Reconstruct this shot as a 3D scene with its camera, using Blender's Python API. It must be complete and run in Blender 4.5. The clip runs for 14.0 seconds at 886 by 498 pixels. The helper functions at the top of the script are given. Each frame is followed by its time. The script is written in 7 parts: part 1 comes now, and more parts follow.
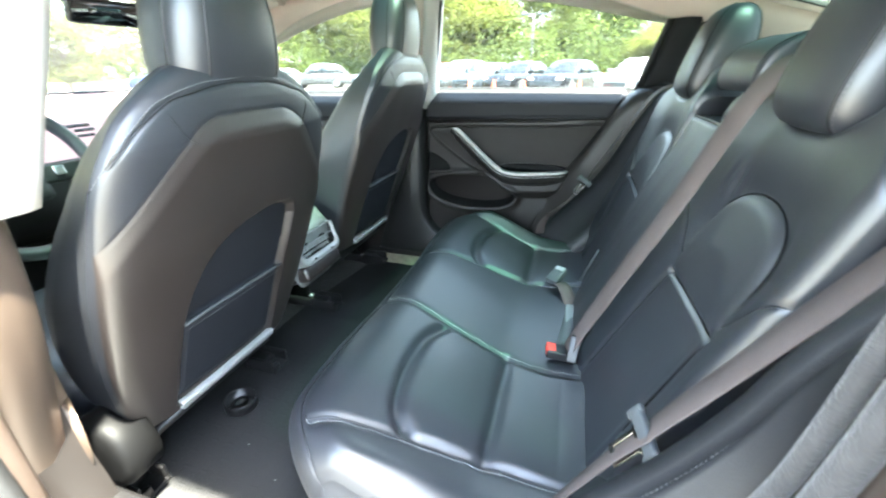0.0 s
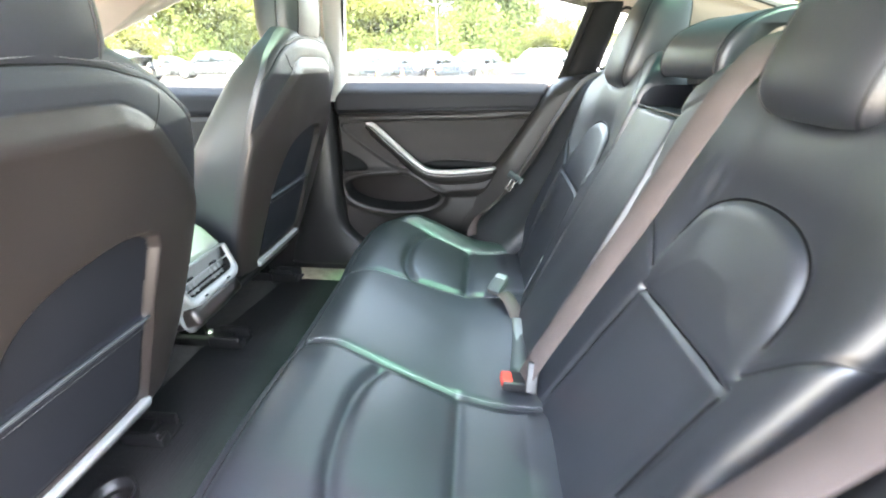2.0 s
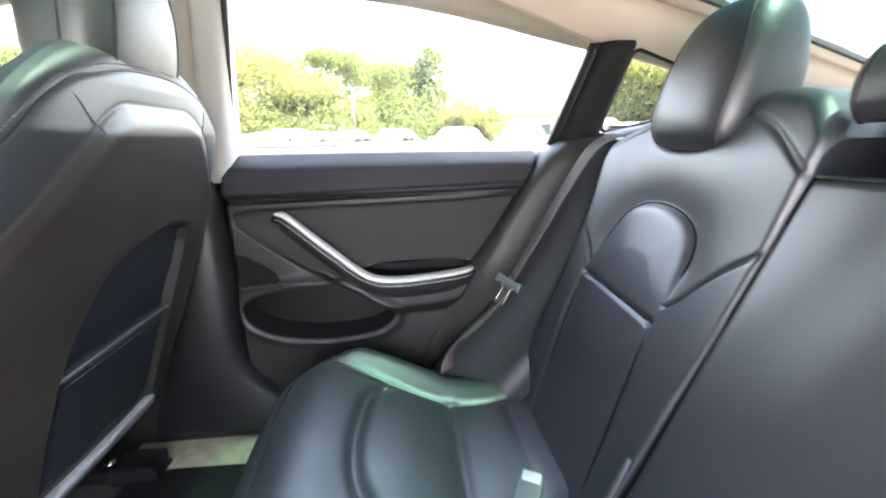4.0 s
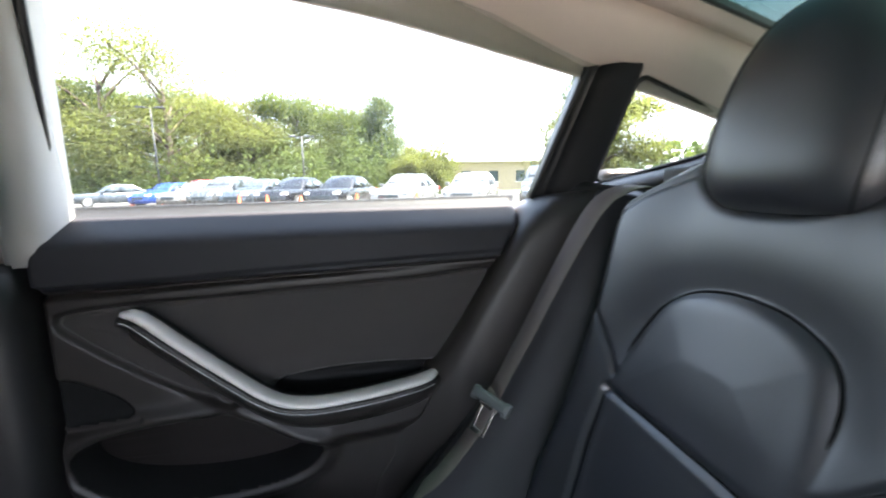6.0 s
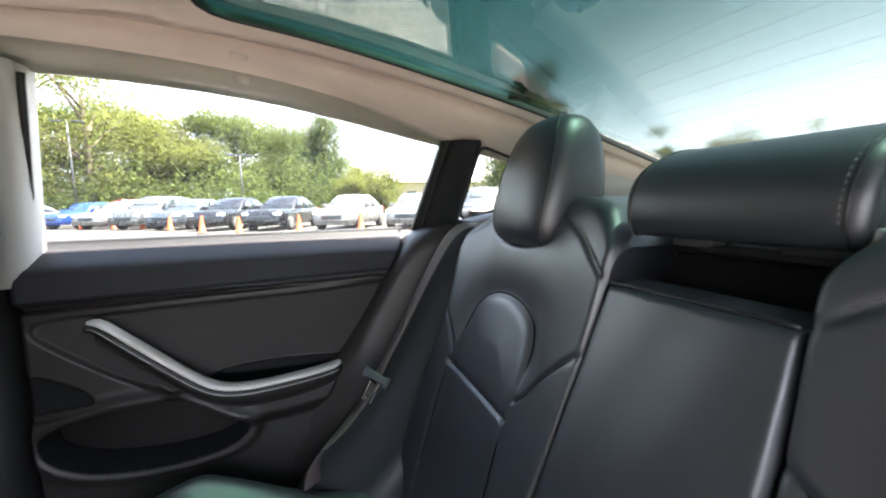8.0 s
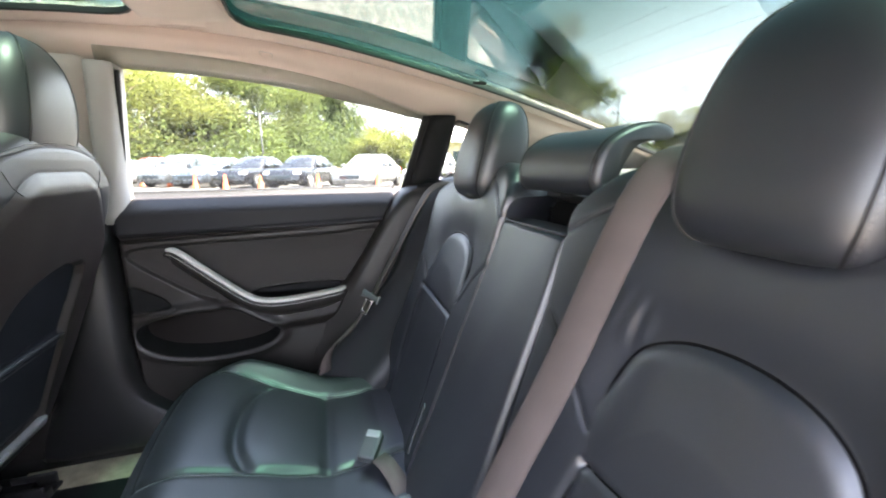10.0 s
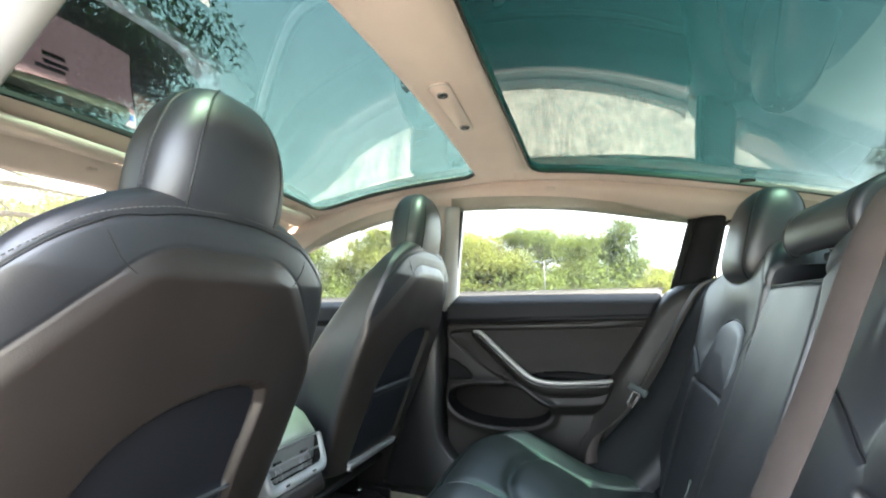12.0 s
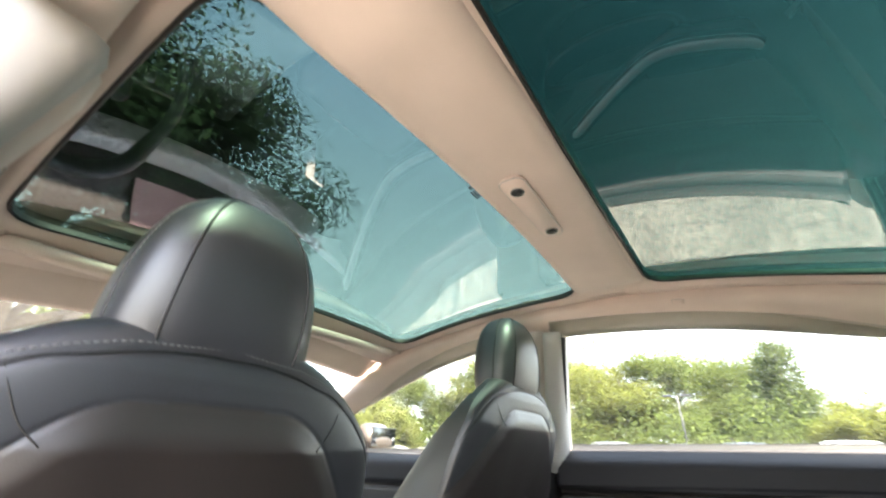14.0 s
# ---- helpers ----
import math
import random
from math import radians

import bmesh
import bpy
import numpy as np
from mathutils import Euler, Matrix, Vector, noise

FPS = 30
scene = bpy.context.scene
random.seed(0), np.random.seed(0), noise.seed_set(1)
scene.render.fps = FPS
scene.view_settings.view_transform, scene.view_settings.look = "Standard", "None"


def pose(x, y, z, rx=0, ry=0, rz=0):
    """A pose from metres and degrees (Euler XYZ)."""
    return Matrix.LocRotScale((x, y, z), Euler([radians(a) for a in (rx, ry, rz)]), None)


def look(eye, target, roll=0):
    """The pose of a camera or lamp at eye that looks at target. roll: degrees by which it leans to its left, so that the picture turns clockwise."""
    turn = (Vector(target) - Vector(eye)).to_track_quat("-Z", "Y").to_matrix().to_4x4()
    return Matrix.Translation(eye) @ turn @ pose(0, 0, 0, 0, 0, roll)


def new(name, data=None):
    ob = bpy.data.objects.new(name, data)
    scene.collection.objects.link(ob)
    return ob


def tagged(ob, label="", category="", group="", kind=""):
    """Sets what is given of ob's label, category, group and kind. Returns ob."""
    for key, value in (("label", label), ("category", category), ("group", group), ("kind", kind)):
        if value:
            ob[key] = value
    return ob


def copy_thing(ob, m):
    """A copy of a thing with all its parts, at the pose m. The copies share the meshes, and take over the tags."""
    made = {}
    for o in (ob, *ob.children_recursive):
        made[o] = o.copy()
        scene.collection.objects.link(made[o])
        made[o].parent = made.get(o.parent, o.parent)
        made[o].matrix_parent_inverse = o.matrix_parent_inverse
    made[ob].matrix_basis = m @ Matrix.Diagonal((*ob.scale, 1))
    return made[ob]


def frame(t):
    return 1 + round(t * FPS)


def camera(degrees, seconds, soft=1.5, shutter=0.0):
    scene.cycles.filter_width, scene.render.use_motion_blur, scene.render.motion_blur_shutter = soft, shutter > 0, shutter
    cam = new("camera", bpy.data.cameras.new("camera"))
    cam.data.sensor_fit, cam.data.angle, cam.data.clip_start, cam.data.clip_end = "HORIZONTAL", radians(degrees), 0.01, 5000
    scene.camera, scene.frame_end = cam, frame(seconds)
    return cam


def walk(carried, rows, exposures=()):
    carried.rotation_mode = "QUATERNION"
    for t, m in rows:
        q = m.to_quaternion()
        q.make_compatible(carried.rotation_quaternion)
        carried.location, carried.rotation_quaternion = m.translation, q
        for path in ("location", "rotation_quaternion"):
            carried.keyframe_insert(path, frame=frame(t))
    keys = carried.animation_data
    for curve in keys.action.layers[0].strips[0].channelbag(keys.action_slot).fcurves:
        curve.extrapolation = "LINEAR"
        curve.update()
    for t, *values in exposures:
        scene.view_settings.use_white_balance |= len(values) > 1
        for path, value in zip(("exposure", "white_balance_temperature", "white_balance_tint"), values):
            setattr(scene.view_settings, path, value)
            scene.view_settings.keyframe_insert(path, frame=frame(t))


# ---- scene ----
cam = camera(94.8, 14.0, soft=2.0, shutter=0.4)
PATH = [
    (0, (0.55, -0.969, 1.014), (0.006, 0.783, 0.217), -0.6),
    (0.5, (0.532, -0.989, 0.998), (0.236, 0.805, 0.166), -0.3),
    (1, (0.519, -1.01, 0.976), (0.257, 0.769, 0.1), -0.3),
    (1.5, (0.532, -0.923, 0.984), (0.304, 0.857, 0.1), -0.4),
    (2, (0.49, -0.802, 1.004), (0.325, 1.007, 0.167), -0.3),
    (2.5, (0.443, -0.671, 1.006), (0.356, 1.167, 0.223), -0.4),
    (3, (0.425, -0.552, 0.998), (0.484, 1.325, 0.31), -0.2),
    (3.2, (0.408, -0.503, 0.986), (0.516, 1.384, 0.331), -0.1),
    (5.3, (0.367, 0.039, 0.959), (0.643, 1.986, 0.594), -1.7),
    (5.5, (0.369, 0.066, 0.965), (0.68, 2.009, 0.609), -1.5),
    (6, (0.419, 0.011, 0.979), (0.844, 1.94, 0.665), -1.3),
    (6.5, (0.478, -0.045, 0.991), (1.046, 1.854, 0.726), -1.1),
    (7, (0.502, -0.093, 1.018), (1.161, 1.782, 0.797), -1.3),
    (7.2, (0.494, -0.133, 1.015), (1.178, 1.735, 0.813), -1.4),
    (9.3, (0.436, -0.472, 1.021), (1.059, 1.4, 0.69), -0.5),
    (9.5, (0.43, -0.507, 1.014), (1.037, 1.366, 0.663), -0.5),
    (10, (0.478, -0.574, 1.022), (1.058, 1.295, 0.612), -0.7),
    (10.5, (0.541, -0.654, 0.989), (1.09, 1.206, 0.501), -0.8),
    (11, (0.516, -0.75, 0.915), (0.653, 1.185, 0.43), -1.2),
    (11.5, (0.492, -0.788, 0.906), (0.047, 1.16, 0.827), -1.0),
    (12, (0.498, -0.803, 0.883), (-0.174, 1.057, 1.179), -0.3),
    (12.5, (0.468, -0.712, 0.849), (-0.227, 1.105, 1.31), -0.3),
    (13, (0.452, -0.603, 0.858), (-0.314, 1.129, 1.501), 0.0),
    (13.5, (0.424, -0.598, 0.863), (-0.426, 1.014, 1.688), -0.1),
    (14, (0.455, -0.608, 0.922), (-0.56, 0.861, 1.822), 0.8),
]
EXPOSURES = [(0.0, 5.40, 6050, 1), (1.5, 5.45, 6600, 2), (2.1, 6.02, 6650, 13), (3.2, 6.02, 6650, 20), (5.3, 4.75, 6200, 16), (7.3, 4.40, 6250, 15), (9.3, 4.78, 6650, 21), (10.0, 4.95, 6500, 18), (10.5, 5.12, 6400, 15), (11.0, 5.75, 6400, 13), (11.5, 5.2, 6850, 8), (12.0, 4.75, 6550, 7), (13.0, 4.65, 6650, 8), (14.0, 4.6, 6750, 13)]
walk(cam, [(t, look(eye, target, roll)) for t, eye, target, roll in PATH], EXPOSURES)

# world, sun and exposure
SUN = Vector((0.40, -0.12, 1.0)).normalized()
world = bpy.data.worlds.new("sky")
scene.world = world
world.use_nodes = True
wn = world.node_tree.nodes
sky = wn.new("ShaderNodeTexSky")
sky.sky_type = "NISHITA"
sky.sun_disc = False
sky.sun_elevation = math.asin(SUN.z)
sky.sun_rotation = math.atan2(SUN.x, SUN.y)
sky.air_density, sky.dust_density, sky.ozone_density = 1.0, 2.0, 1.5
haze = wn.new("ShaderNodeMix")                     # white haze, thick at the horizon and thin overhead
haze.data_type = "RGBA"
haze.inputs[7].default_value = (6.2, 6.45, 6.75, 1)
wtc = wn.new("ShaderNodeTexCoord")
wsep = wn.new("ShaderNodeSeparateXYZ")
wmap = wn.new("ShaderNodeMapRange")
wmap.inputs[1].default_value, wmap.inputs[2].default_value = 0.0, 0.75
wmap.inputs[3].default_value, wmap.inputs[4].default_value = 0.92, 0.12
wl = world.node_tree.links
wl.new(wtc.outputs["Generated"], wsep.inputs[0])
wl.new(wsep.outputs[2], wmap.inputs[0])
wl.new(wmap.outputs[0], haze.inputs[0])
wl.new(sky.outputs[0], haze.inputs[6])
wl.new(haze.outputs[2], wn["Background"].inputs[0])
wn["Background"].inputs[1].default_value = 0.085
sun_data = bpy.data.lights.new("sun", "SUN")
sun_data.energy, sun_data.angle, sun_data.color = 3.7, radians(2.0), (1.0, 0.90, 0.75)
sun_ob = new("sun", sun_data)
sun_ob.matrix_basis = look(SUN * 30, (0, 0, 0))


# ---- materials ----
def mat(name, base, rough=0.5, metal=0.0, grain=0.0, grain_size=0.002, vary=0.15, vary_size=0.15, spec=0.5,
        coat=0.0, sheen=0.0, stretch=None, rough_vary=0.08, random_tone=0.0, emit=0.0, ior=1.5):
    """A procedural surface: tone varied at a large and a small scale, relief of the given grain."""
    m = bpy.data.materials.new(name)
    m.use_nodes = True
    nt = m.node_tree
    n, ln = nt.nodes, nt.links
    p = n["Principled BSDF"]
    p.inputs["Metallic"].default_value = metal
    p.inputs["Specular IOR Level"].default_value = spec
    p.inputs["Coat Weight"].default_value = coat
    p.inputs["IOR"].default_value = ior
    p.inputs["Sheen Weight"].default_value = sheen
    tc = n.new("ShaderNodeTexCoord")
    mp = n.new("ShaderNodeMapping")
    if stretch:
        mp.inputs["Scale"].default_value = stretch
    ln.new(tc.outputs["Object"], mp.inputs[0])
    big = n.new("ShaderNodeTexNoise")
    big.inputs["Scale"].default_value = 1.0 / vary_size
    big.inputs["Detail"].default_value = 5
    ln.new(mp.outputs[0], big.inputs["Vector"])
    small = n.new("ShaderNodeTexNoise")
    small.inputs["Scale"].default_value = 1.0 / max(grain_size, 1e-4)
    small.inputs["Detail"].default_value = 3
    ln.new(mp.outputs[0], small.inputs["Vector"])
    add = n.new("ShaderNodeMath")
    add.operation = "MULTIPLY_ADD"
    add.inputs[1].default_value = 0.35
    ln.new(small.outputs[0], add.inputs[0])
    ln.new(big.outputs[0], add.inputs[2])
    rng = n.new("ShaderNodeMapRange")
    rng.inputs[1].default_value, rng.inputs[2].default_value = 0.4, 0.95
    rng.inputs[3].default_value, rng.inputs[4].default_value = 1 - vary, 1 + vary
    ln.new(add.outputs[0], rng.inputs[0])
    value = rng.outputs[0]
    if random_tone:
        info = n.new("ShaderNodeObjectInfo")
        r2 = n.new("ShaderNodeMapRange")
        r2.inputs[3].default_value, r2.inputs[4].default_value = 1 - random_tone, 1 + random_tone
        ln.new(info.outputs["Random"], r2.inputs[0])
        mul = n.new("ShaderNodeMath")
        mul.operation = "MULTIPLY"
        ln.new(value, mul.inputs[0])
        ln.new(r2.outputs[0], mul.inputs[1])
        value = mul.outputs[0]
    col = n.new("ShaderNodeVectorMath")
    col.operation = "SCALE"
    col.inputs[0].default_value = base
    ln.new(value, col.inputs["Scale"])
    ln.new(col.outputs[0], p.inputs["Base Color"])
    rr = n.new("ShaderNodeMapRange")
    rr.inputs[3].default_value, rr.inputs[4].default_value = max(rough - rough_vary, 0.02), min(rough + rough_vary, 1)
    ln.new(add.outputs[0], rr.inputs[0])
    ln.new(rr.outputs[0], p.inputs["Roughness"])
    if grain:
        b = n.new("ShaderNodeBump")
        b.inputs["Strength"].default_value = grain
        b.inputs["Distance"].default_value = grain_size
        ln.new(small.outputs[0], b.inputs["Height"])
        ln.new(b.outputs[0], p.inputs["Normal"])
    if emit:
        p.inputs["Emission Color"].default_value = (*base, 1)
        p.inputs["Emission Strength"].default_value = emit
    return m


def glass(name, tint, gloss=1.0, rough=0.0, low=0.04, veil=0.0):
    """Clear or tinted sheet glass: see-through, with a mirror gloss that grows at grazing angles."""
    m = bpy.data.materials.new(name)
    m.use_nodes = True
    nt = m.node_tree
    n, ln = nt.nodes, nt.links
    n.remove(n["Principled BSDF"])
    tr = n.new("ShaderNodeBsdfTransparent")
    tr.inputs[0].default_value = (*tint, 1)
    gl = n.new("ShaderNodeBsdfGlossy")
    gl.inputs["Roughness"].default_value = rough
    lw = n.new("ShaderNodeLayerWeight")
    lw.inputs[0].default_value = 0.5
    pw = n.new("ShaderNodeMath")
    pw.operation = "POWER"
    pw.inputs[1].default_value = 3.4
    ln.new(lw.outputs["Facing"], pw.inputs[0])
    mr = n.new("ShaderNodeMapRange")
    mr.inputs[3].default_value, mr.inputs[4].default_value = low * gloss, 0.9 * gloss
    ln.new(pw.outputs[0], mr.inputs[0])
    mix = n.new("ShaderNodeMixShader")
    ln.new(mr.outputs[0], mix.inputs[0])
    ln.new(tr.outputs[0], mix.inputs[1])
    ln.new(gl.outputs[0], mix.inputs[2])
    last = mix.outputs[0]
    if veil:                                       # a thin pale veil that paints haze and glare into the pane
        film = n.new("ShaderNodeBsdfTranslucent")
        film.inputs[0].default_value = (0.8, 0.8, 0.78, 1)
        dm = n.new("ShaderNodeMixShader")
        dm.inputs[0].default_value = veil
        ln.new(last, dm.inputs[1])
        ln.new(film.outputs[0], dm.inputs[2])
        last = dm.outputs[0]
    ln.new(last, n["Material Output"].inputs[0])
    return m


LEATHER = mat("black_leather", (0.0150, 0.0165, 0.0212), 0.425, spec=1.0, ior=1.52, grain=0.12, grain_size=0.0016, vary=0.2, vary_size=0.12, rough_vary=0.03)
p_ = LEATHER.node_tree.nodes["Principled BSDF"]      # a satin finish over the grain
p_.inputs["Coat Weight"].default_value, p_.inputs["Coat Roughness"].default_value, p_.inputs["Coat IOR"].default_value = 0.12, 0.40, 1.5
BOLSTER = mat("bolster_vinyl", (0.014, 0.0145, 0.0165), 0.46, spec=0.4, grain=0.2, grain_size=0.0014, vary=0.15)
SHELL = mat("dark_shell_leather", (0.0195, 0.0147, 0.0131), 0.36, spec=0.95, ior=1.5, grain=0.14, grain_size=0.0014, vary=0.18, vary_size=0.1)
POCKET = mat("pocket_fabric", (0.010, 0.011, 0.015), 0.65, spec=0.25, grain=0.3, grain_size=0.001, vary=0.2)
PLASTIC = mat("black_plastic", (0.012, 0.0115, 0.012), 0.34, grain=0.15, grain_size=0.0009, vary=0.2)
GLOSSY = mat("gloss_black", (0.01, 0.01, 0.011), 0.15, vary=0.2)
DOORPAD = mat("door_soft_trim", (0.018, 0.0152, 0.0142), 0.42, spec=0.4, grain=0.2, grain_size=0.0013, vary=0.15)
LEDGE = mat("ledge_soft_trim", (0.0190, 0.0190, 0.0225), 0.55, spec=0.22, grain=0.2, grain_size=0.0013, vary=0.15)
POSTCLOTH = mat("black_post_cloth", (0.016, 0.0155, 0.017), 0.8, spec=0.25, grain=0.35, grain_size=0.0011, vary=0.2)
SUEDE = mat("door_suede", (0.0245, 0.0205, 0.0192), 0.8, grain=0.35, grain_size=0.0011, vary=0.22, vary_size=0.06, sheen=0.25)
# speaker cloth; its near-black also paints shade into pockets, recesses and gaps
GRILLE = mat("speaker_cloth_and_shade", (0.008, 0.008, 0.008), 0.8, spec=0.15, grain=0.6, grain_size=0.0018, vary=0.2)
# shaded copy of the black plastic: missing shade is put into the base colour
RECLINER = mat("shaded_black_plastic", (0.0035, 0.0035, 0.0037), 0.5, spec=0.12, grain=0.2, grain_size=0.001, vary=0.2)
# pale base paints the window sheen of the pull handle; also colours the dash strip
PULL = mat("pull_sheen_and_trim", (0.50, 0.485, 0.46), 0.30, grain=0.1, grain_size=0.0012, vary=0.1)
CONSOLE = mat("console_satin_grey", (0.21, 0.22, 0.22), 0.3, vary=0.08, coat=0.3)
VENTTRIM = mat("vent_trim_grey", (0.31, 0.32, 0.32), 0.35, metal=0.3, vary=0.08)
BELT = mat("belt_webbing", (0.098, 0.079, 0.073), 0.7, spec=0.2, grain=0.5, grain_size=0.0015, vary=0.12, stretch=(1, 1, 3))
THREAD = mat("stitch_thread", (0.15, 0.15, 0.15), 0.7, vary=0.2)
THREAD_WHITE = mat("white_thread", (0.5, 0.5, 0.49), 0.7, vary=0.15)
SEAM = mat("seam_shadow_thread", (0.004, 0.004, 0.0045), 0.8, spec=0.1, vary=0.2)
PIPING = mat("seam_piping", (0.012, 0.012, 0.013), 0.4, vary=0.2)
HEADLINER = mat("headliner_cloth", (0.64, 0.53, 0.465), 0.9, grain=0.25, grain_size=0.0012, vary=0.06, vary_size=0.1, sheen=0.2)
PILLARTRIM = mat("pale_pillar_trim", (0.44, 0.425, 0.40), 0.7, grain=0.15, grain_size=0.001, vary=0.06)
MAT_RUBBER = mat("floor_mat_rubber", (0.017, 0.017, 0.018), 0.7, spec=0.35, grain=0.5, grain_size=0.0025, vary=0.3, vary_size=0.06, stretch=(1, 0.35, 1))


def add_rows(m, pitch_x, pitch_y, height):
    """Moulded rows across a sheet, as relief."""
    n, ln = m.node_tree.nodes, m.node_tree.links
    p = n["Principled BSDF"]
    tc = n.new("ShaderNodeTexCoord")
    br = n.new("ShaderNodeTexBrick")
    br.inputs["Scale"].default_value = 1.0
    br.inputs["Brick Width"].default_value = pitch_y
    br.inputs["Row Height"].default_value = pitch_x
    br.inputs["Mortar Size"].default_value = 0.0035
    br.inputs["Mortar Smooth"].default_value = 1.0
    br.inputs["Color1"].default_value = (0.85, 0.85, 0.85, 1)
    br.inputs["Color2"].default_value = (1, 1, 1, 1)
    br.inputs["Mortar"].default_value = (0, 0, 0, 1)
    mp = n.new("ShaderNodeMapping")
    mp.inputs["Rotation"].default_value = (0, 0, math.pi / 2)
    ln.new(tc.outputs["Object"], mp.inputs[0])
    ln.new(mp.outputs[0], br.inputs["Vector"])
    b = n.new("ShaderNodeBump")
    b.inputs["Strength"].default_value = 0.3
    b.inputs["Distance"].default_value = height
    ln.new(br.outputs["Color"], b.inputs["Height"])
    old = p.inputs["Normal"].links[0].from_socket
    ln.new(old, b.inputs["Normal"])
    ln.new(b.outputs[0], p.inputs["Normal"])


add_rows(MAT_RUBBER, 0.022, 0.075, 0.0016)
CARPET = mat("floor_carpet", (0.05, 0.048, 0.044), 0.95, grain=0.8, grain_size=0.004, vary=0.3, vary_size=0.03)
# khaki carpet with sunlight painted into its pale base
KHAKI = mat("sunlit_khaki_carpet", (0.42, 0.37, 0.26), 0.95, grain=0.7, grain_size=0.004, vary=0.25, vary_size=0.03)
SHELF = mat("shelf_cloth", (0.22, 0.22, 0.215), 0.9, grain=0.3, grain_size=0.0015, vary=0.1)
SEALCLOTH = mat("seal_flock", (0.036, 0.034, 0.034), 0.75, spec=0.3, grain=0.45, grain_size=0.003, vary=0.3, vary_size=0.02, sheen=0.3)
RUBBER = mat("seal_rubber", (0.012, 0.012, 0.012), 0.45, grain=0.2, grain_size=0.002, vary=0.25)
PAINT = mat("brown_metallic_paint", (0.085, 0.064, 0.052), 0.34, metal=0.45, vary=0.14, vary_size=0.05, coat=0.25)
JAMB = mat("tan_jamb_paint", (0.105, 0.078, 0.060), 0.36, metal=0.4, vary=0.12, stretch=(3, 3, 0.4))
CHROME = mat("chrome", (0.50, 0.49, 0.47), 0.22, metal=1.0, vary=0.05)
RED = mat("red_button", (0.62, 0.05, 0.035), 0.4, vary=0.1)
BUCKLE_GREY = mat("grey_buckle", (0.06, 0.065, 0.068), 0.45, vary=0.1)
SCREEN = mat("display_glass", (0.24, 0.17, 0.18), 0.12, vary=0.12, vary_size=0.2, emit=0.10)
SCREEN_BLUE = mat("display_blue", (0.02, 0.10, 0.5), 0.2, vary=0.05, emit=0.04)
SCREEN_DARK = mat("display_dark", (0.03, 0.03, 0.035), 0.2, vary=0.05)
ROOFGLASS = glass("roof_glass_teal", (0.232, 0.300, 0.272), low=0.15)
SIDEGLASS = glass("side_glass", (0.745, 0.775, 0.755), gloss=0.7, veil=0.009)


# ---- small builders ----
def mesh_ob(name, verts, faces, material, smooth=True):
    me = bpy.data.meshes.new(name)
    me.from_pydata([tuple(map(float, v)) for v in verts], [], [tuple(map(int, f)) for f in faces])
    me.materials.append(material)
    if smooth:
        me.polygons.foreach_set("use_smooth", [True] * len(me.polygons))
    me.update()
    return new(name, me)


def adopt(ob, parent, label=""):
    ob.parent = parent
    if parent.type == "EMPTY":
        ob.matrix_parent_inverse = parent.matrix_basis.inverted()
    if label:
        ob["label"] = label
    return ob


def thing(name, at, label, category, group="", kind=""):
    """An Empty at a thing's base."""
    e = new(name)
    e.empty_display_size = 0.05
    e.matrix_basis = Matrix.Translation(at)
    return tagged(e, label, category, group, kind)


def put(name, data, material, parent=None, label="", smooth=True):
    ob = mesh_ob(name, data[0], data[1], material, smooth)
    if parent is not None:
        adopt(ob, parent, label)
    return ob


def fold(t, main, name, parent, label=""):
    """Turns a built piece into one part of a larger thing: its main mesh carries the other meshes as sub-parts."""
    kids = [o for o in t.children_recursive if o is not main]
    for o in kids:
        o.parent = main
        o.matrix_parent_inverse = Matrix()
    adopt(main, parent, label)
    main.name = name
    bpy.data.objects.remove(t)
    return main


def join(*datas):
    vs, fs = [], []
    for v, f in datas:
        k = len(vs)
        vs += list(v)
        fs += [tuple(i + k for i in q) for q in f]
    return vs, fs


def spline(pts, n, closed=False):
    """n points along a smooth curve through pts."""
    p = np.asarray(pts, float)
    m = len(p)
    out = []
    spans = m if closed else m - 1
    for s in np.linspace(0, spans, n, endpoint=not closed):
        i = min(int(s), spans - 1)
        t = s - i
        if closed:
            a, b, c, d = p[(i - 1) % m], p[i % m], p[(i + 1) % m], p[(i + 2) % m]
        else:
            b, c = p[i], p[i + 1]
            a = p[i - 1] if i > 0 else 2 * b - c
            d = p[i + 2] if i + 2 < m else 2 * c - b
        out.append(0.5 * (2 * b + (c - a) * t + (2 * a - 5 * b + 4 * c - d) * t * t + (3 * b - a - 3 * c + d) * t ** 3))
    return np.array(out)


def curve1(xs, ys):
    return lambda v: np.interp(v, xs, ys)


def smooth1(xs, ys):
    q = spline(np.column_stack([xs, ys]), 20 * len(xs))
    return lambda v: np.interp(v, q[:, 0], q[:, 1])


def step(a, b, v):
    t = np.clip((np.asarray(v, float) - a) / (b - a), 0, 1)
    return t * t * (3 - 2 * t)


def far(px, py, pts, closed=False):
    """Distance of points to a polyline."""
    p = np.asarray(pts, float)
    if closed:
        p = np.vstack([p, p[:1]])
    best = np.full(np.shape(px), 1e9)
    for a, b in zip(p[:-1], p[1:]):
        d = b - a
        t = np.clip(((px - a[0]) * d[0] + (py - a[1]) * d[1]) / max(d @ d, 1e-12), 0, 1)
        best = np.minimum(best, np.hypot(px - a[0] - t * d[0], py - a[1] - t * d[1]))
    return best


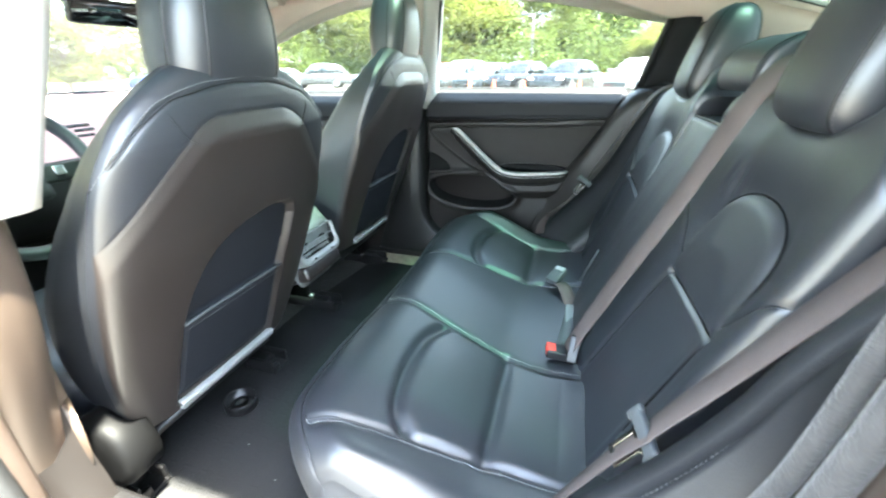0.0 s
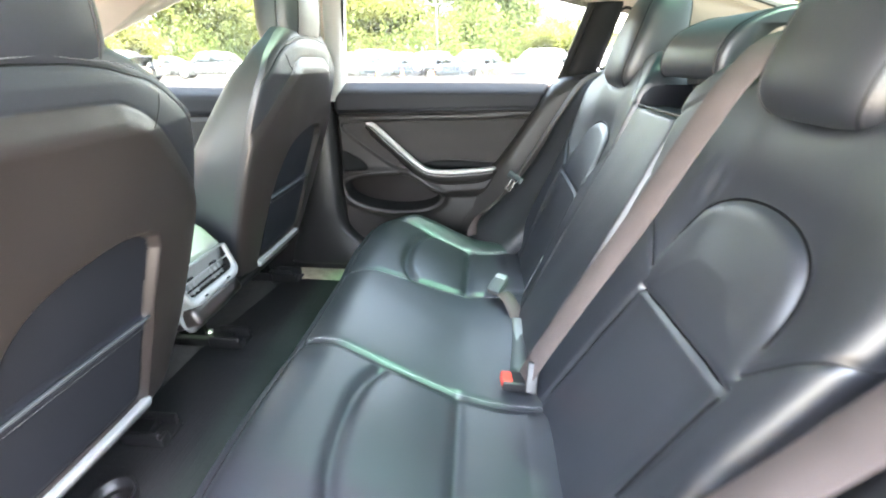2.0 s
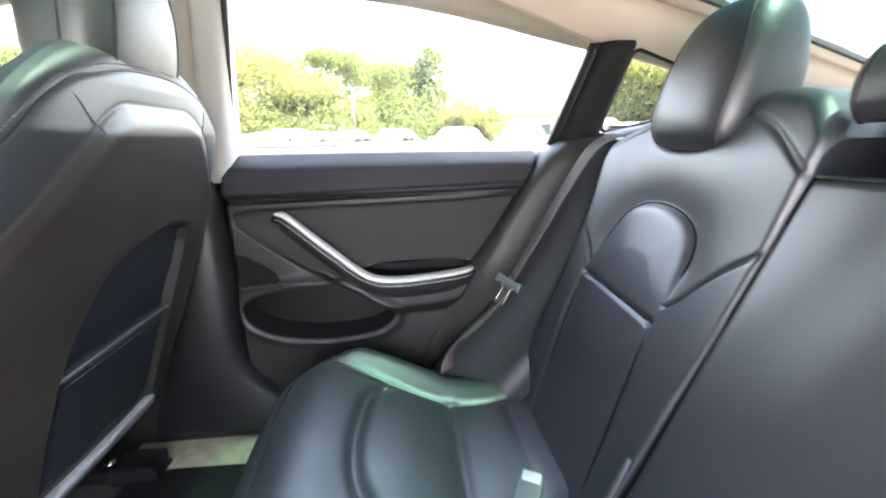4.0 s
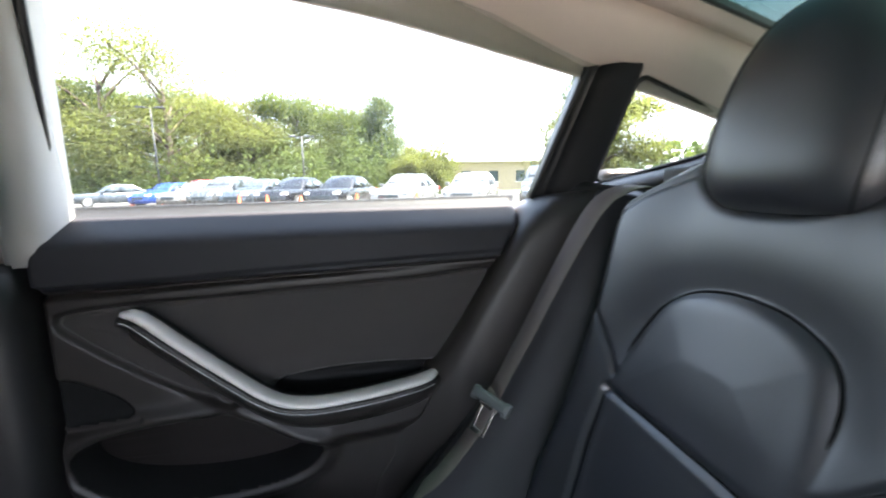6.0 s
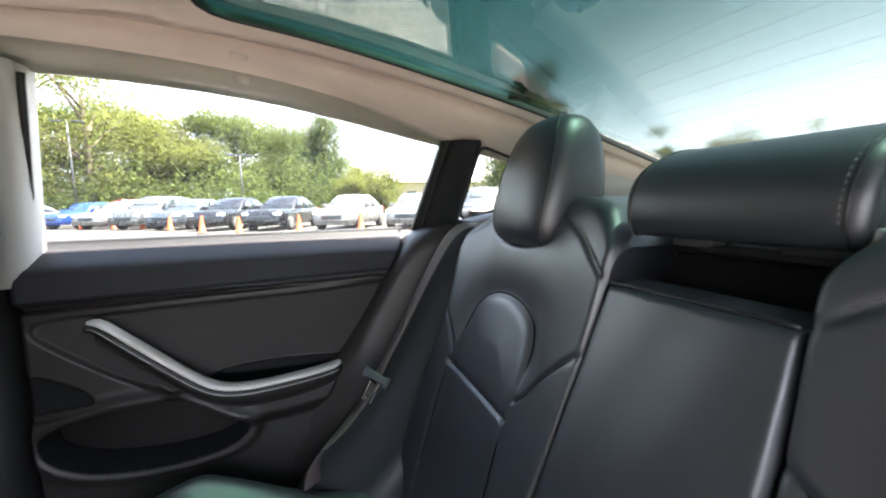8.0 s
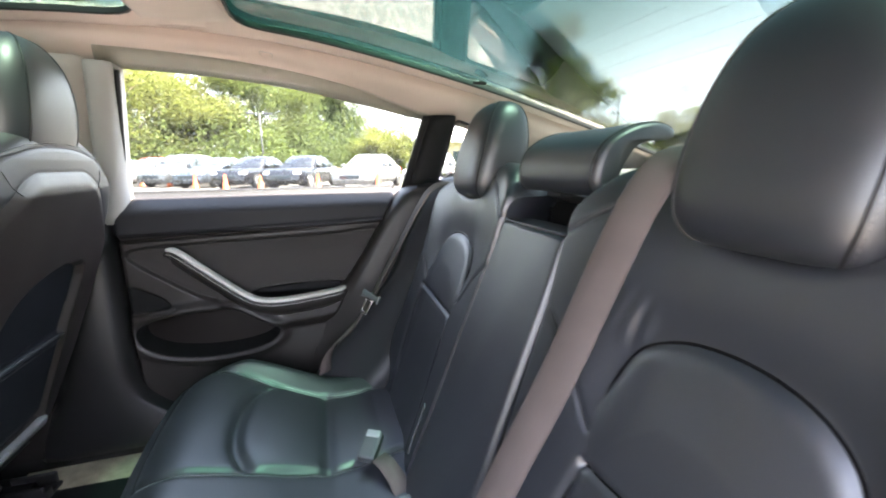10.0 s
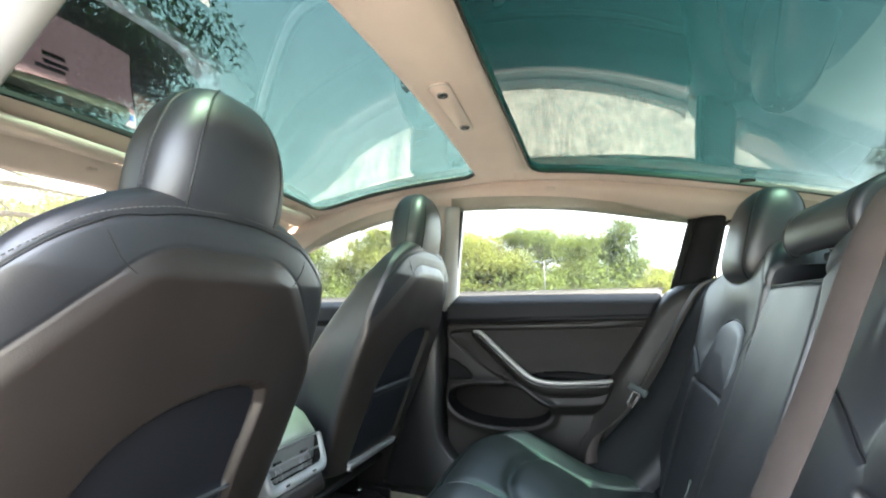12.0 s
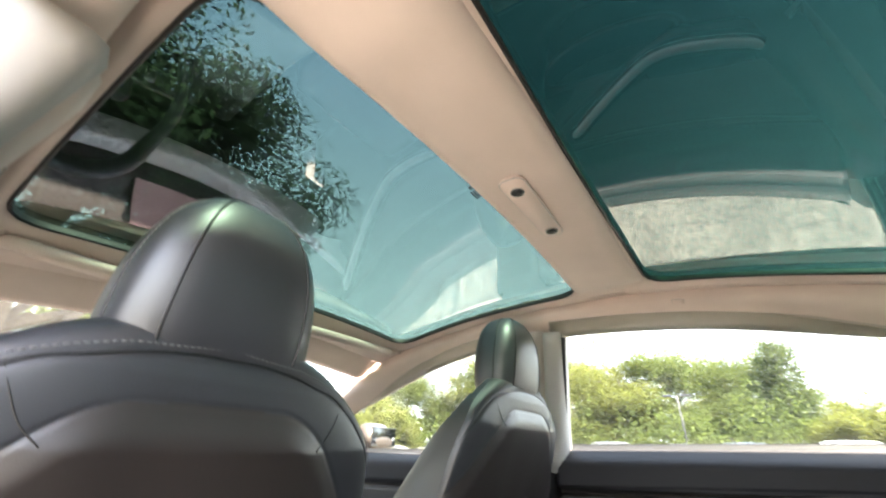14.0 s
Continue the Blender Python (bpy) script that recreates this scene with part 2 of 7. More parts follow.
def within(px, py, pts):
    """Signed distance to a closed outline, positive inside."""
    p = np.asarray(pts, float)
    ins = np.zeros(np.shape(px), bool)
    for a, b in zip(p, np.roll(p, -1, 0)):
        if a[1] == b[1]:
            continue
        hit = ((a[1] > py) != (b[1] > py)) & (px < (b[0] - a[0]) * (py - a[1]) / (b[1] - a[1]) + a[0])
        ins ^= hit
    return np.where(ins, 1, -1) * far(px, py, p, True)


def groove(d, depth, width):
    return -depth * np.exp(-(d / width) ** 2)


def split_grid(P, region, specs, parent, back=None, flip=False):
    """A curved sheet of grid points P[nv, nu, 3], split by region into one mesh a part; back: how far its rim is drawn back."""
    nv, nu = P.shape[:2]
    made = {}
    gu, gv = np.gradient(P, axis=1), np.gradient(P, axis=0)
    N = np.cross(gu, gv)
    N /= np.maximum(np.linalg.norm(N, axis=2), 1e-12)[..., None]
    if flip:
        N = -N
    for key, (name, material, label) in specs.items():
        jj, ii = np.nonzero(region == key)
        if not len(jj):
            continue
        a = jj * nu + ii
        quads = np.column_stack([a, a + 1, a + nu + 1, a + nu])
        if flip:
            quads = quads[:, ::-1]
        used, inv = np.unique(quads, return_inverse=True)
        made[key] = put(name, (P.reshape(-1, 3)[used].tolist(), inv.reshape(-1, 4).tolist()), material, parent, label)
        made[key].data.normals_split_custom_set_from_vertices(N.reshape(-1, 3)[used].tolist())
    if back is not None:
        rim = [(0, i) for i in range(nu)] + [(j, nu - 1) for j in range(1, nv)] + \
              [(nv - 1, i) for i in range(nu - 2, -1, -1)] + [(j, 0) for j in range(nv - 2, 0, -1)]
        r = np.array([P[j, i] for j, i in rim])
        k = len(r)
        vs = np.vstack([r, r + np.asarray(back)])
        fs = [(i, (i + 1) % k, k + (i + 1) % k, k + i) for i in range(k)]
        if not flip:
            fs = [f[::-1] for f in fs]
        fs.append(tuple(range(k, 2 * k)))
        name, material, label = list(specs.values())[0]
        put("side_cover", (vs.tolist(), fs), material, parent)
    return made


def tube(pts, r, n=8, closed=False):
    p = np.asarray(pts, float)
    m = len(p)
    rs = np.full(m, r) if np.isscalar(r) else np.asarray(r)
    tan = np.roll(p, -1, 0) - np.roll(p, 1, 0) if closed else np.gradient(p, axis=0)
    tan /= np.maximum(np.linalg.norm(tan, axis=1), 1e-9)[:, None]
    ref = np.array([0.0, 0, 1]) if abs(tan[0][2]) < 0.9 else np.array([1.0, 0, 0])
    u = np.cross(tan[0], ref)
    u /= np.linalg.norm(u)
    vs = []
    for i in range(m):
        u = u - tan[i] * (u @ tan[i])
        u /= np.linalg.norm(u)
        w = np.cross(tan[i], u)
        for a in np.linspace(0, 2 * math.pi, n, endpoint=False):
            vs.append(p[i] + rs[i] * (math.cos(a) * u + math.sin(a) * w))
    fs = []
    for i in range(m if closed else m - 1):
        for j in range(n):
            a, b = i * n + j, i * n + (j + 1) % n
            c, d = ((i + 1) % m) * n + (j + 1) % n, ((i + 1) % m) * n + j
            fs.append((a, b, c, d))
    if not closed:
        fs.append(tuple(range(n - 1, -1, -1)))
        fs.append(tuple((m - 1) * n + j for j in range(n)))
    return vs, fs


def loft(rings, caps=True):
    """Rings of equal point counts joined by quads."""
    m, n = len(rings), len(rings[0])
    vs = [p for r in rings for p in r]
    fs = [(i * n + j, i * n + (j + 1) % n, (i + 1) * n + (j + 1) % n, (i + 1) * n + j) for i in range(m - 1) for j in range(n)]
    if caps:
        fs += [tuple(range(n - 1, -1, -1)), tuple((m - 1) * n + j for j in range(n))]
    return vs, fs


def rbox(x0, x1, y0, y1, z0, z1, r=0.01, seg=3):
    bm = bmesh.new()
    bmesh.ops.create_cube(bm, size=1, matrix=Matrix.LocRotScale(((x0 + x1) / 2, (y0 + y1) / 2, (z0 + z1) / 2), None, (x1 - x0, y1 - y0, z1 - z0)))
    if r:
        bmesh.ops.bevel(bm, geom=bm.edges[:], offset=r, segments=seg, affect="EDGES", profile=0.6)
    out = [v.co[:] for v in bm.verts], [[v.index for v in f.verts] for f in bm.faces]
    bm.free()
    return out


def moved(data, m):
    return [tuple(m @ Vector(v)) for v in data[0]], data[1]


def ribbon(pts, side, width, thick=0.0016):
    """A strap along pts, width across side (one vector, or one a point), with rounded edges."""
    p = np.asarray(pts, float)
    m = len(p)
    sd = np.broadcast_to(np.asarray(side, float), p.shape)
    tan = np.gradient(p, axis=0)
    rings = []
    for i in range(m):
        t = tan[i] / np.linalg.norm(tan[i])
        s = sd[i] - t * (sd[i] @ t)
        s /= np.linalg.norm(s)
        n = np.cross(t, s)
        w, h = width / 2, thick / 2
        rings.append([p[i] + s * a + n * b for a, b in ((-w, 0), (-w * .96, h), (0, h * 1.3), (w * .96, h), (w, 0), (w * .96, -h), (0, -h * 1.3), (-w * .96, -h))])
    return loft(rings)


def stitches(pts, pitch=0.005, r=0.0006, gap=0.35):
    """Short threads along a curve, in one mesh."""
    p = np.asarray(pts, float)
    d = np.concatenate([[0], np.cumsum(np.linalg.norm(np.diff(p, axis=0), axis=1))])
    parts = []
    s = 0.0
    while s + pitch < d[-1]:
        a, b = s, s + pitch * (1 - gap)
        q = np.array([[np.interp(t, d, p[:, k]) for k in range(3)] for t in (a, b)])
        parts.append(tube(q, r, 4))
        s += pitch
    return join(*parts)


def rounded(pts, radii, n=8):
    """A closed outline with rounded corners."""
    out = []
    p = [np.array(q, float) for q in pts]
    for i, c in enumerate(p):
        a, b = p[i - 1], p[(i + 1) % len(p)]
        r = radii if np.isscalar(radii) else radii[i]
        s = c + (a - c) / np.linalg.norm(a - c) * r
        e = c + (b - c) / np.linalg.norm(b - c) * r
        for t in np.linspace(0, 1, n):
            out.append((1 - t) ** 2 * s + 2 * t * (1 - t) * c + t * t * e)
    return np.array(out)


def plate(outline, place, thick, edge=0.0):
    """A flat piece: a closed outline of (a, b), placed by place(a, b, c), with c from 0 to thick; edge: chamfer."""
    o = np.asarray(outline, float)
    c = o.mean(0)
    sizes = [(0, 0), (0, thick - edge), (edge, thick)] if edge else [(0, 0), (0, thick)]
    rings = []
    for inset, h in sizes:
        k = 1 - inset / max(np.abs(o - c).max(), 1e-6)
        rings.append([place(*(c + (q - c) * k), h) for q in o])
    return loft(rings)


# graded tint: the roof sheet of the tail goes from deep green to clear towards the boot
def graded_glass():
    m = glass("tail_glass_graded", (0.3, 0.5, 0.45), low=0.14)
    n, ln = m.node_tree.nodes, m.node_tree.links
    tc = n.new("ShaderNodeTexCoord")
    sp = n.new("ShaderNodeSeparateXYZ")
    ln.new(tc.outputs["Object"], sp.inputs[0])
    ramp = n.new("ShaderNodeValToRGB")
    r2 = n.new("ShaderNodeMapRange")
    r2.inputs[1].default_value, r2.inputs[2].default_value = 0.3, 1.7
    ln.new(sp.outputs[0], r2.inputs[0])
    ln.new(r2.outputs[0], ramp.inputs[0])
    e = ramp.color_ramp.elements
    e[0].position, e[0].color = 0.0, (0.050, 0.100, 0.084, 1)
    e[1].position, e[1].color = 0.72, (0.40, 0.435, 0.42, 1)
    k = e.new(0.27)
    k.color = (0.082, 0.152, 0.132, 1)
    k = e.new(0.45)
    k.color = (0.128, 0.186, 0.172, 1)
    for q in n:
        if q.bl_idname == "ShaderNodeBsdfTransparent":
            ln.new(ramp.outputs[0], q.inputs[0])
    return m


TAILGLASS = graded_glass()

# ---- the car's shell ----
roof_z = smooth1([-0.80, -0.62, -0.5, -0.2, 0.15, 0.5, 0.92, 1.3, 1.68], [1.22, 1.285, 1.315, 1.36, 1.372, 1.345, 1.262, 1.16, 1.045])


def roof(x, y):
    return float(roof_z(x)) - 0.11 * y * y


rail_y = smooth1([-1.2, -0.6, -0.3, 0.1, 0.5, 0.8, 1.1, 1.5], [0.66, 0.60, 0.585, 0.58, 0.585, 0.59, 0.60, 0.62])
rail_z = smooth1([-1.35, -1.1, -0.75, -0.475, -0.22, 0.08, 0.43, 0.775, 0.88, 1.07, 1.2, 1.5], [0.93, 1.0, 1.105, 1.19, 1.24, 1.25, 1.222, 1.152, 1.138, 1.09, 1.055, 1.02])


def ring_sheet(inner, outer_box, zf, n_out=5, lip=0.012):
    """Cloth round a rounded opening: strips from its edge outwards to a box, with a turned-up lip at the edge."""
    x0, x1, y0, y1 = outer_box
    cx, cy = (x0 + x1) / 2, (y0 + y1) / 2
    rings = []
    lipring, first, outs = [], [], []
    for p in inner:
        d = np.array([p[0] - cx, p[1] - cy])
        k = min([(x1 - cx) / d[0] if d[0] > 1e-9 else 1e9, (x0 - cx) / d[0] if d[0] < -1e-9 else 1e9,
                 (y1 - cy) / d[1] if d[1] > 1e-9 else 1e9, (y0 - cy) / d[1] if d[1] < -1e-9 else 1e9])
        outs.append(np.array([cx, cy]) + d * max(k, 1.0))
    for corner in ((x0, y0), (x0, y1), (x1, y0), (x1, y1)):
        best = min(range(len(outs)), key=lambda q: (outs[q][0] - corner[0]) ** 2 + (outs[q][1] - corner[1]) ** 2)
        outs[best] = np.array(corner)
    for s in np.linspace(0, 1, n_out):
        rings.append([((1 - s) * p[0] + s * o[0], (1 - s) * p[1] + s * o[1],
                       zf((1 - s) * p[0] + s * o[0], (1 - s) * p[1] + s * o[1]) - 0.012 * math.sin(math.pi * min(s * 1.3, 1))) for p, o in zip(inner, outs)])
    n = len(inner)
    vs = [p for r in rings for p in r]
    fs = [(i * n + j, (i + 1) * n + j, (i + 1) * n + (j + 1) % n, i * n + (j + 1) % n) for i in range(len(rings) - 1) for j in range(n)]
    return vs, fs


def dense(o, n=140):
    q = np.vstack([o, o[:1]])
    d = np.concatenate([[0], np.cumsum(np.linalg.norm(np.diff(q, axis=0), axis=1))])
    return np.column_stack([np.interp(np.linspace(0, d[-1], n, endpoint=False), d, q[:, k]) for k in (0, 1)])


front_open = dense(rounded([(-0.525, -0.55), (0.155, -0.54), (0.17, 0.0), (0.155, 0.54), (-0.525, 0.55), (-0.55, 0.0)], [0.07, 0.08, 0.2, 0.08, 0.07, 0.2]))
rear_open = dense(rounded([(0.33, -0.525), (0.315, 0.0), (0.33, 0.525), (1.62, 0.56), (1.68, 0.0), (1.62, -0.56)], [0.06, 0.2, 0.06, 0.05, 0.3, 0.05]), 180)
cloth = join(ring_sheet(front_open, (-0.66, 0.238, -0.585, 0.585), roof), ring_sheet(rear_open, (0.238, 1.72, -0.585, 0.585), roof))
# side rails: from the glass edge down to the tops of the windows
for sgn in (-1, 1):
    xs = np.linspace(-1.25, 1.5, 70)
    rings = []
    for x in xs:
        ya, za = 0.585, 0
        xi = max(min(x, 1.5), -0.66)
        za = roof(xi, ya) if x > -0.66 else roof(-0.66, ya) - (-0.66 - x) * 0.55
        yb, zb = float(rail_y(x)), float(rail_z(x))
        zb = min(zb, za - 0.012)
        pr = []
        for s in np.linspace(0, 1, 9):
            pr.append((x, sgn * ((1 - s) * ya + s * (yb + 0.055) + 0.025 * math.sin(math.pi * s) - 0.075 * math.sin(math.pi * s) * (1 - s)), (1 - s) * za + s * zb - 0.012 * math.sin(math.pi * s)))
        pr += [(x, sgn * (yb + 0.075), zb + 0.004), (x, sgn * (yb + 0.112), zb + 0.022), (x, sgn * (yb + 0.10), zb + 0.05), (x, sgn * (ya + 0.02), za + 0.045), (x, sgn * (ya - 0.0), za + 0.03)]
        rings.append(pr if sgn > 0 else pr[::-1])
    cloth = join(cloth, loft(rings))
headliner = put("ceiling", cloth, HEADLINER)
tagged(headliner, "pale beige cloth headliner round two large glass roof panels", "ceiling", kind="structure")

# windscreen header, joined to the cloth in front of the front roof glass
header = []
for y in np.linspace(-0.575, 0.575, 30):
    z = roof(-0.66, y)
    header.append([(-0.66, y, z + 0.002), (-0.70, y, z - 0.02), (-0.74, y, z - 0.045), (-0.77, y, z - 0.05), (-0.79, y, z - 0.03), (-0.74, y, z + 0.03), (-0.66, y, z + 0.03)])
hd = put("trim", loft(header), HEADLINER)
tagged(hd, "pale beige windscreen header trim", "trim", kind="structure")


def sheet(outline, zf, thick=0.005, rings=9):
    """A curved pane over an outline."""
    o = np.asarray(outline, float)
    c = o.mean(0)
    n = len(o)
    vs, fs = [], []
    for up in (0, thick):
        base = len(vs)
        vs.append((c[0], c[1], zf(*c) + up))
        for k in range(1, rings + 1):
            for q in o:
                p = c + (q - c) * k / rings
                vs.append((p[0], p[1], zf(p[0], p[1]) + up))
        for j in range(n):
            f = (base, base + 1 + j, base + 1 + (j + 1) % n)
            fs.append(f if up else f[::-1])
        for k in range(rings - 1):
            for j in range(n):
                a = base + 1 + k * n
                f = (a + j, a + n + j, a + n + (j + 1) % n, a + (j + 1) % n)
                fs.append(f if up else f[::-1])
    a, b = 1 + (rings - 1) * n, 1 + rings * n + 1 + (rings - 1) * n
    fs += [(a + j, a + (j + 1) % n, b + (j + 1) % n, b + j) for j in range(n)]
    return vs, fs


def grown(o, d):
    c = o.mean(0)
    return c + (o - c) * (1 + d / np.abs(o - c).max(0))


up = lambda x, y: roof(x, y) + 0.0125
for i, (o, g, txt) in enumerate(((front_open, ROOFGLASS, "teal tinted glass roof panel over the front seats"), (rear_open, TAILGLASS, "green tinted glass panel from the roof to the boot"))):
    w = thing("window_%d" % (i + 1), (float(o[:, 0].mean()), 0, roof(o[:, 0].mean(), 0)), txt, "window", kind="structure")
    put("pane", sheet(grown(o, 0.07), up), g, w, "tinted curved pane")
    put("edge_band", loft([[(p[0], p[1], roof(p[0], p[1]) - 0.003) for p in grown(o, -0.004)], [(p[0], p[1], roof(p[0], p[1]) + 0.0115) for p in grown(o, -0.004)], [(p[0], p[1], roof(p[0], p[1]) + 0.0115) for p in grown(o, 0.065)], [(p[0], p[1], roof(p[0], p[1]) + 0.0015) for p in grown(o, 0.06)]], caps=False), RUBBER, w, "black glass edge band")
    put("seal", tube([(p[0], p[1], roof(p[0], p[1]) + 0.0005) for p in grown(o, -0.003)], 0.0035, 6, True), RUBBER, w, "black rubber edge seal")
    if i:
        # fine heater wires in the tail glass
        for k, x in enumerate(np.linspace(0.98, 1.58, 13)):
            put("heater_wire", tube([(x + 0.03 * (1 - (y / 0.5) ** 2), y, roof(x + 0.03 * (1 - (y / 0.5) ** 2), y) + 0.0115) for y in np.linspace(-0.47, 0.47, 24)], 0.00011, 4), RUBBER, w)

# roof cross bar with its lamp plate
bar = []
for y in np.linspace(-0.555, 0.555, 61):
    e = step(0.36, 0.555, abs(y))
    a, b = 0.150 - 0.006 * e, 0.322 + 0.012 * e
    z = roof(0.236, y) - 0.004
    d = 0.036 * (1 - step(0.40, 0.54, abs(y)) * 0.95)
    bar.append([(a, y, z + 0.014), (a + 0.006, y, z - d * 0.45), (a + 0.03, y, z - d * 0.9), (0.236, y, z - d * 1.06), (b - 0.03, y, z - d * 0.9), (b - 0.006, y, z - d * 0.45), (b, y, z + 0.014), (0.236, y, z + 0.03)])
cb = thing("roof_crossbar", (0.236, 0, roof(0.236, 0)), "pale beige cloth-covered bar across the glass roof", "roof bar")
put("bar", loft(bar), HEADLINER, cb)
lamp_o = rounded([(0.212, -0.105), (0.256, -0.105), (0.250, 0.115), (0.212, 0.115)], 0.018)
lz = lambda x, y: roof(0.236, y) - 0.004 - 0.0425
lamp = put("lamp_plate", plate(lamp_o, lambda a, b, c: (a, b, lz(a, b) + 0.004 - c), 0.006, 0.002), HEADLINER, cb, "oval roof lamp plate")
put("plate_edge", tube([(p[0], p[1], lz(*p) - 0.0008) for p in lamp_o], 0.0012, 5, True), PILLARTRIM, lamp)
for yy in (-0.068, 0.090):
    put("lamp_button", join(tube([(0.233, yy, lz(0, yy)), (0.233, yy, lz(0, yy) - 0.004)], 0.011, 16), tube([(0.233, yy, lz(0, yy) - 0.004), (0.233, yy, lz(0, yy) - 0.006)], 0.006, 14)), GLOSSY, lamp, "round dark touch lamp")
    put("lamp_ring", tube([(0.233 + 0.011 * math.cos(a), yy + 0.011 * math.sin(a), lz(0, yy) - 0.004) for a in np.linspace(0, 2 * math.pi, 20, endpoint=False)], 0.0016, 6, True), CHROME, lamp, "chrome ring")
gm = thing("glass_mark", (0.142, -0.03, roof(0.142, -0.03)), "small black printed mark on the roof glass", "printed mark")
for k in range(4):
    put("bar", rbox(0.128 + 0.006 * k, 0.131 + 0.006 * k, -0.046, -0.018 - 0.004 * (k % 2), roof(0.14, -0.03) - 0.0015, roof(0.14, -0.03) + 0.0005, 0.0), RUBBER, gm, smooth=False)
put("dot", rbox(0.133, 0.139, -0.062, -0.056, roof(0.14, -0.03) - 0.0015, roof(0.14, -0.03) + 0.0005, 0.0), RUBBER, gm, smooth=False)
gc = thing("glass_clip", (0.921, 0.512, 1.236), "small black clip at the edge of the tail glass", "clip")
put("clip_body", rbox(0.905, 0.94, 0.500, 0.514, roof(0.92, 0.51) - 0.004, roof(0.92, 0.51) + 0.004, 0.002), RUBBER, gc)
put("clip_tip", rbox(0.912, 0.928, 0.494, 0.501, roof(0.92, 0.51) - 0.002, roof(0.92, 0.51) + 0.003, 0.001), RUBBER, gc)
# small coat hook plate on the rail


def rail_at(x, s, lift=0.0):
    """A point of the right roof rail's cloth, s from the glass edge (0) to the window (1)."""
    ya, za = 0.585, roof(x, 0.585)
    yb, zb = float(rail_y(x)), float(rail_z(x))
    return np.array([x, (1 - s) * ya + s * (yb + 0.055) + 0.025 * math.sin(math.pi * s) - 0.075 * math.sin(math.pi * s) * (1 - s) - lift, (1 - s) * za + s * zb - 0.012 * math.sin(math.pi * s) - lift * 0.6])


hook = thing("coat_hook", tuple(rail_at(0.40, 0.4)), "small beige flush coat hook on the roof rail", "hook")
ho = rounded([(0.375, 0.22), (0.402, 0.22), (0.402, 0.62), (0.375, 0.62)], [0.006] * 4)
put("cover", loft([[rail_at(p[0], p[1], -0.002) for p in ho], [rail_at(p[0], p[1], 0.003) for p in ho]]), HEADLINER, hook)
put("cover_edge", tube([rail_at(p[0], p[1], 0.0015) for p in ho], 0.0014, 5, True), PILLARTRIM, hook)

# ---- floor, sills, pillars ----
fl = put("floor", join(rbox(-1.3, 0.75, -0.72, 0.72, 0.12, 0.205, 0.0), rbox(0.30, 1.8, -0.72, 0.72, 0.205, 0.24, 0)), CARPET, smooth=False)
tagged(fl, "dark carpeted car floor", "floor", kind="structure")
for sg, nm in ((1, "sill"), (-1, "sill")):
    a, b = (0.680, 0.80) if sg > 0 else (-0.80, -0.66)
    s = put("trim", rbox(-1.2, 0.62, a, b, 0.12, 0.345, 0.02), PLASTIC)
    tagged(s, "black plastic door sill trim", "sill", kind="structure")
# the khaki strip of bare carpet beside the mat, its sun patch painted into the pale colour
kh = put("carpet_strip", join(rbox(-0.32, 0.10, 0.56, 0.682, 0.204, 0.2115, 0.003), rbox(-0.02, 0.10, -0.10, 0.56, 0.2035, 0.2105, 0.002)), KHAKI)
tagged(kh, "bare khaki carpet strip beside the rubber mat, sunlight painted into its pale colour", "carpet")


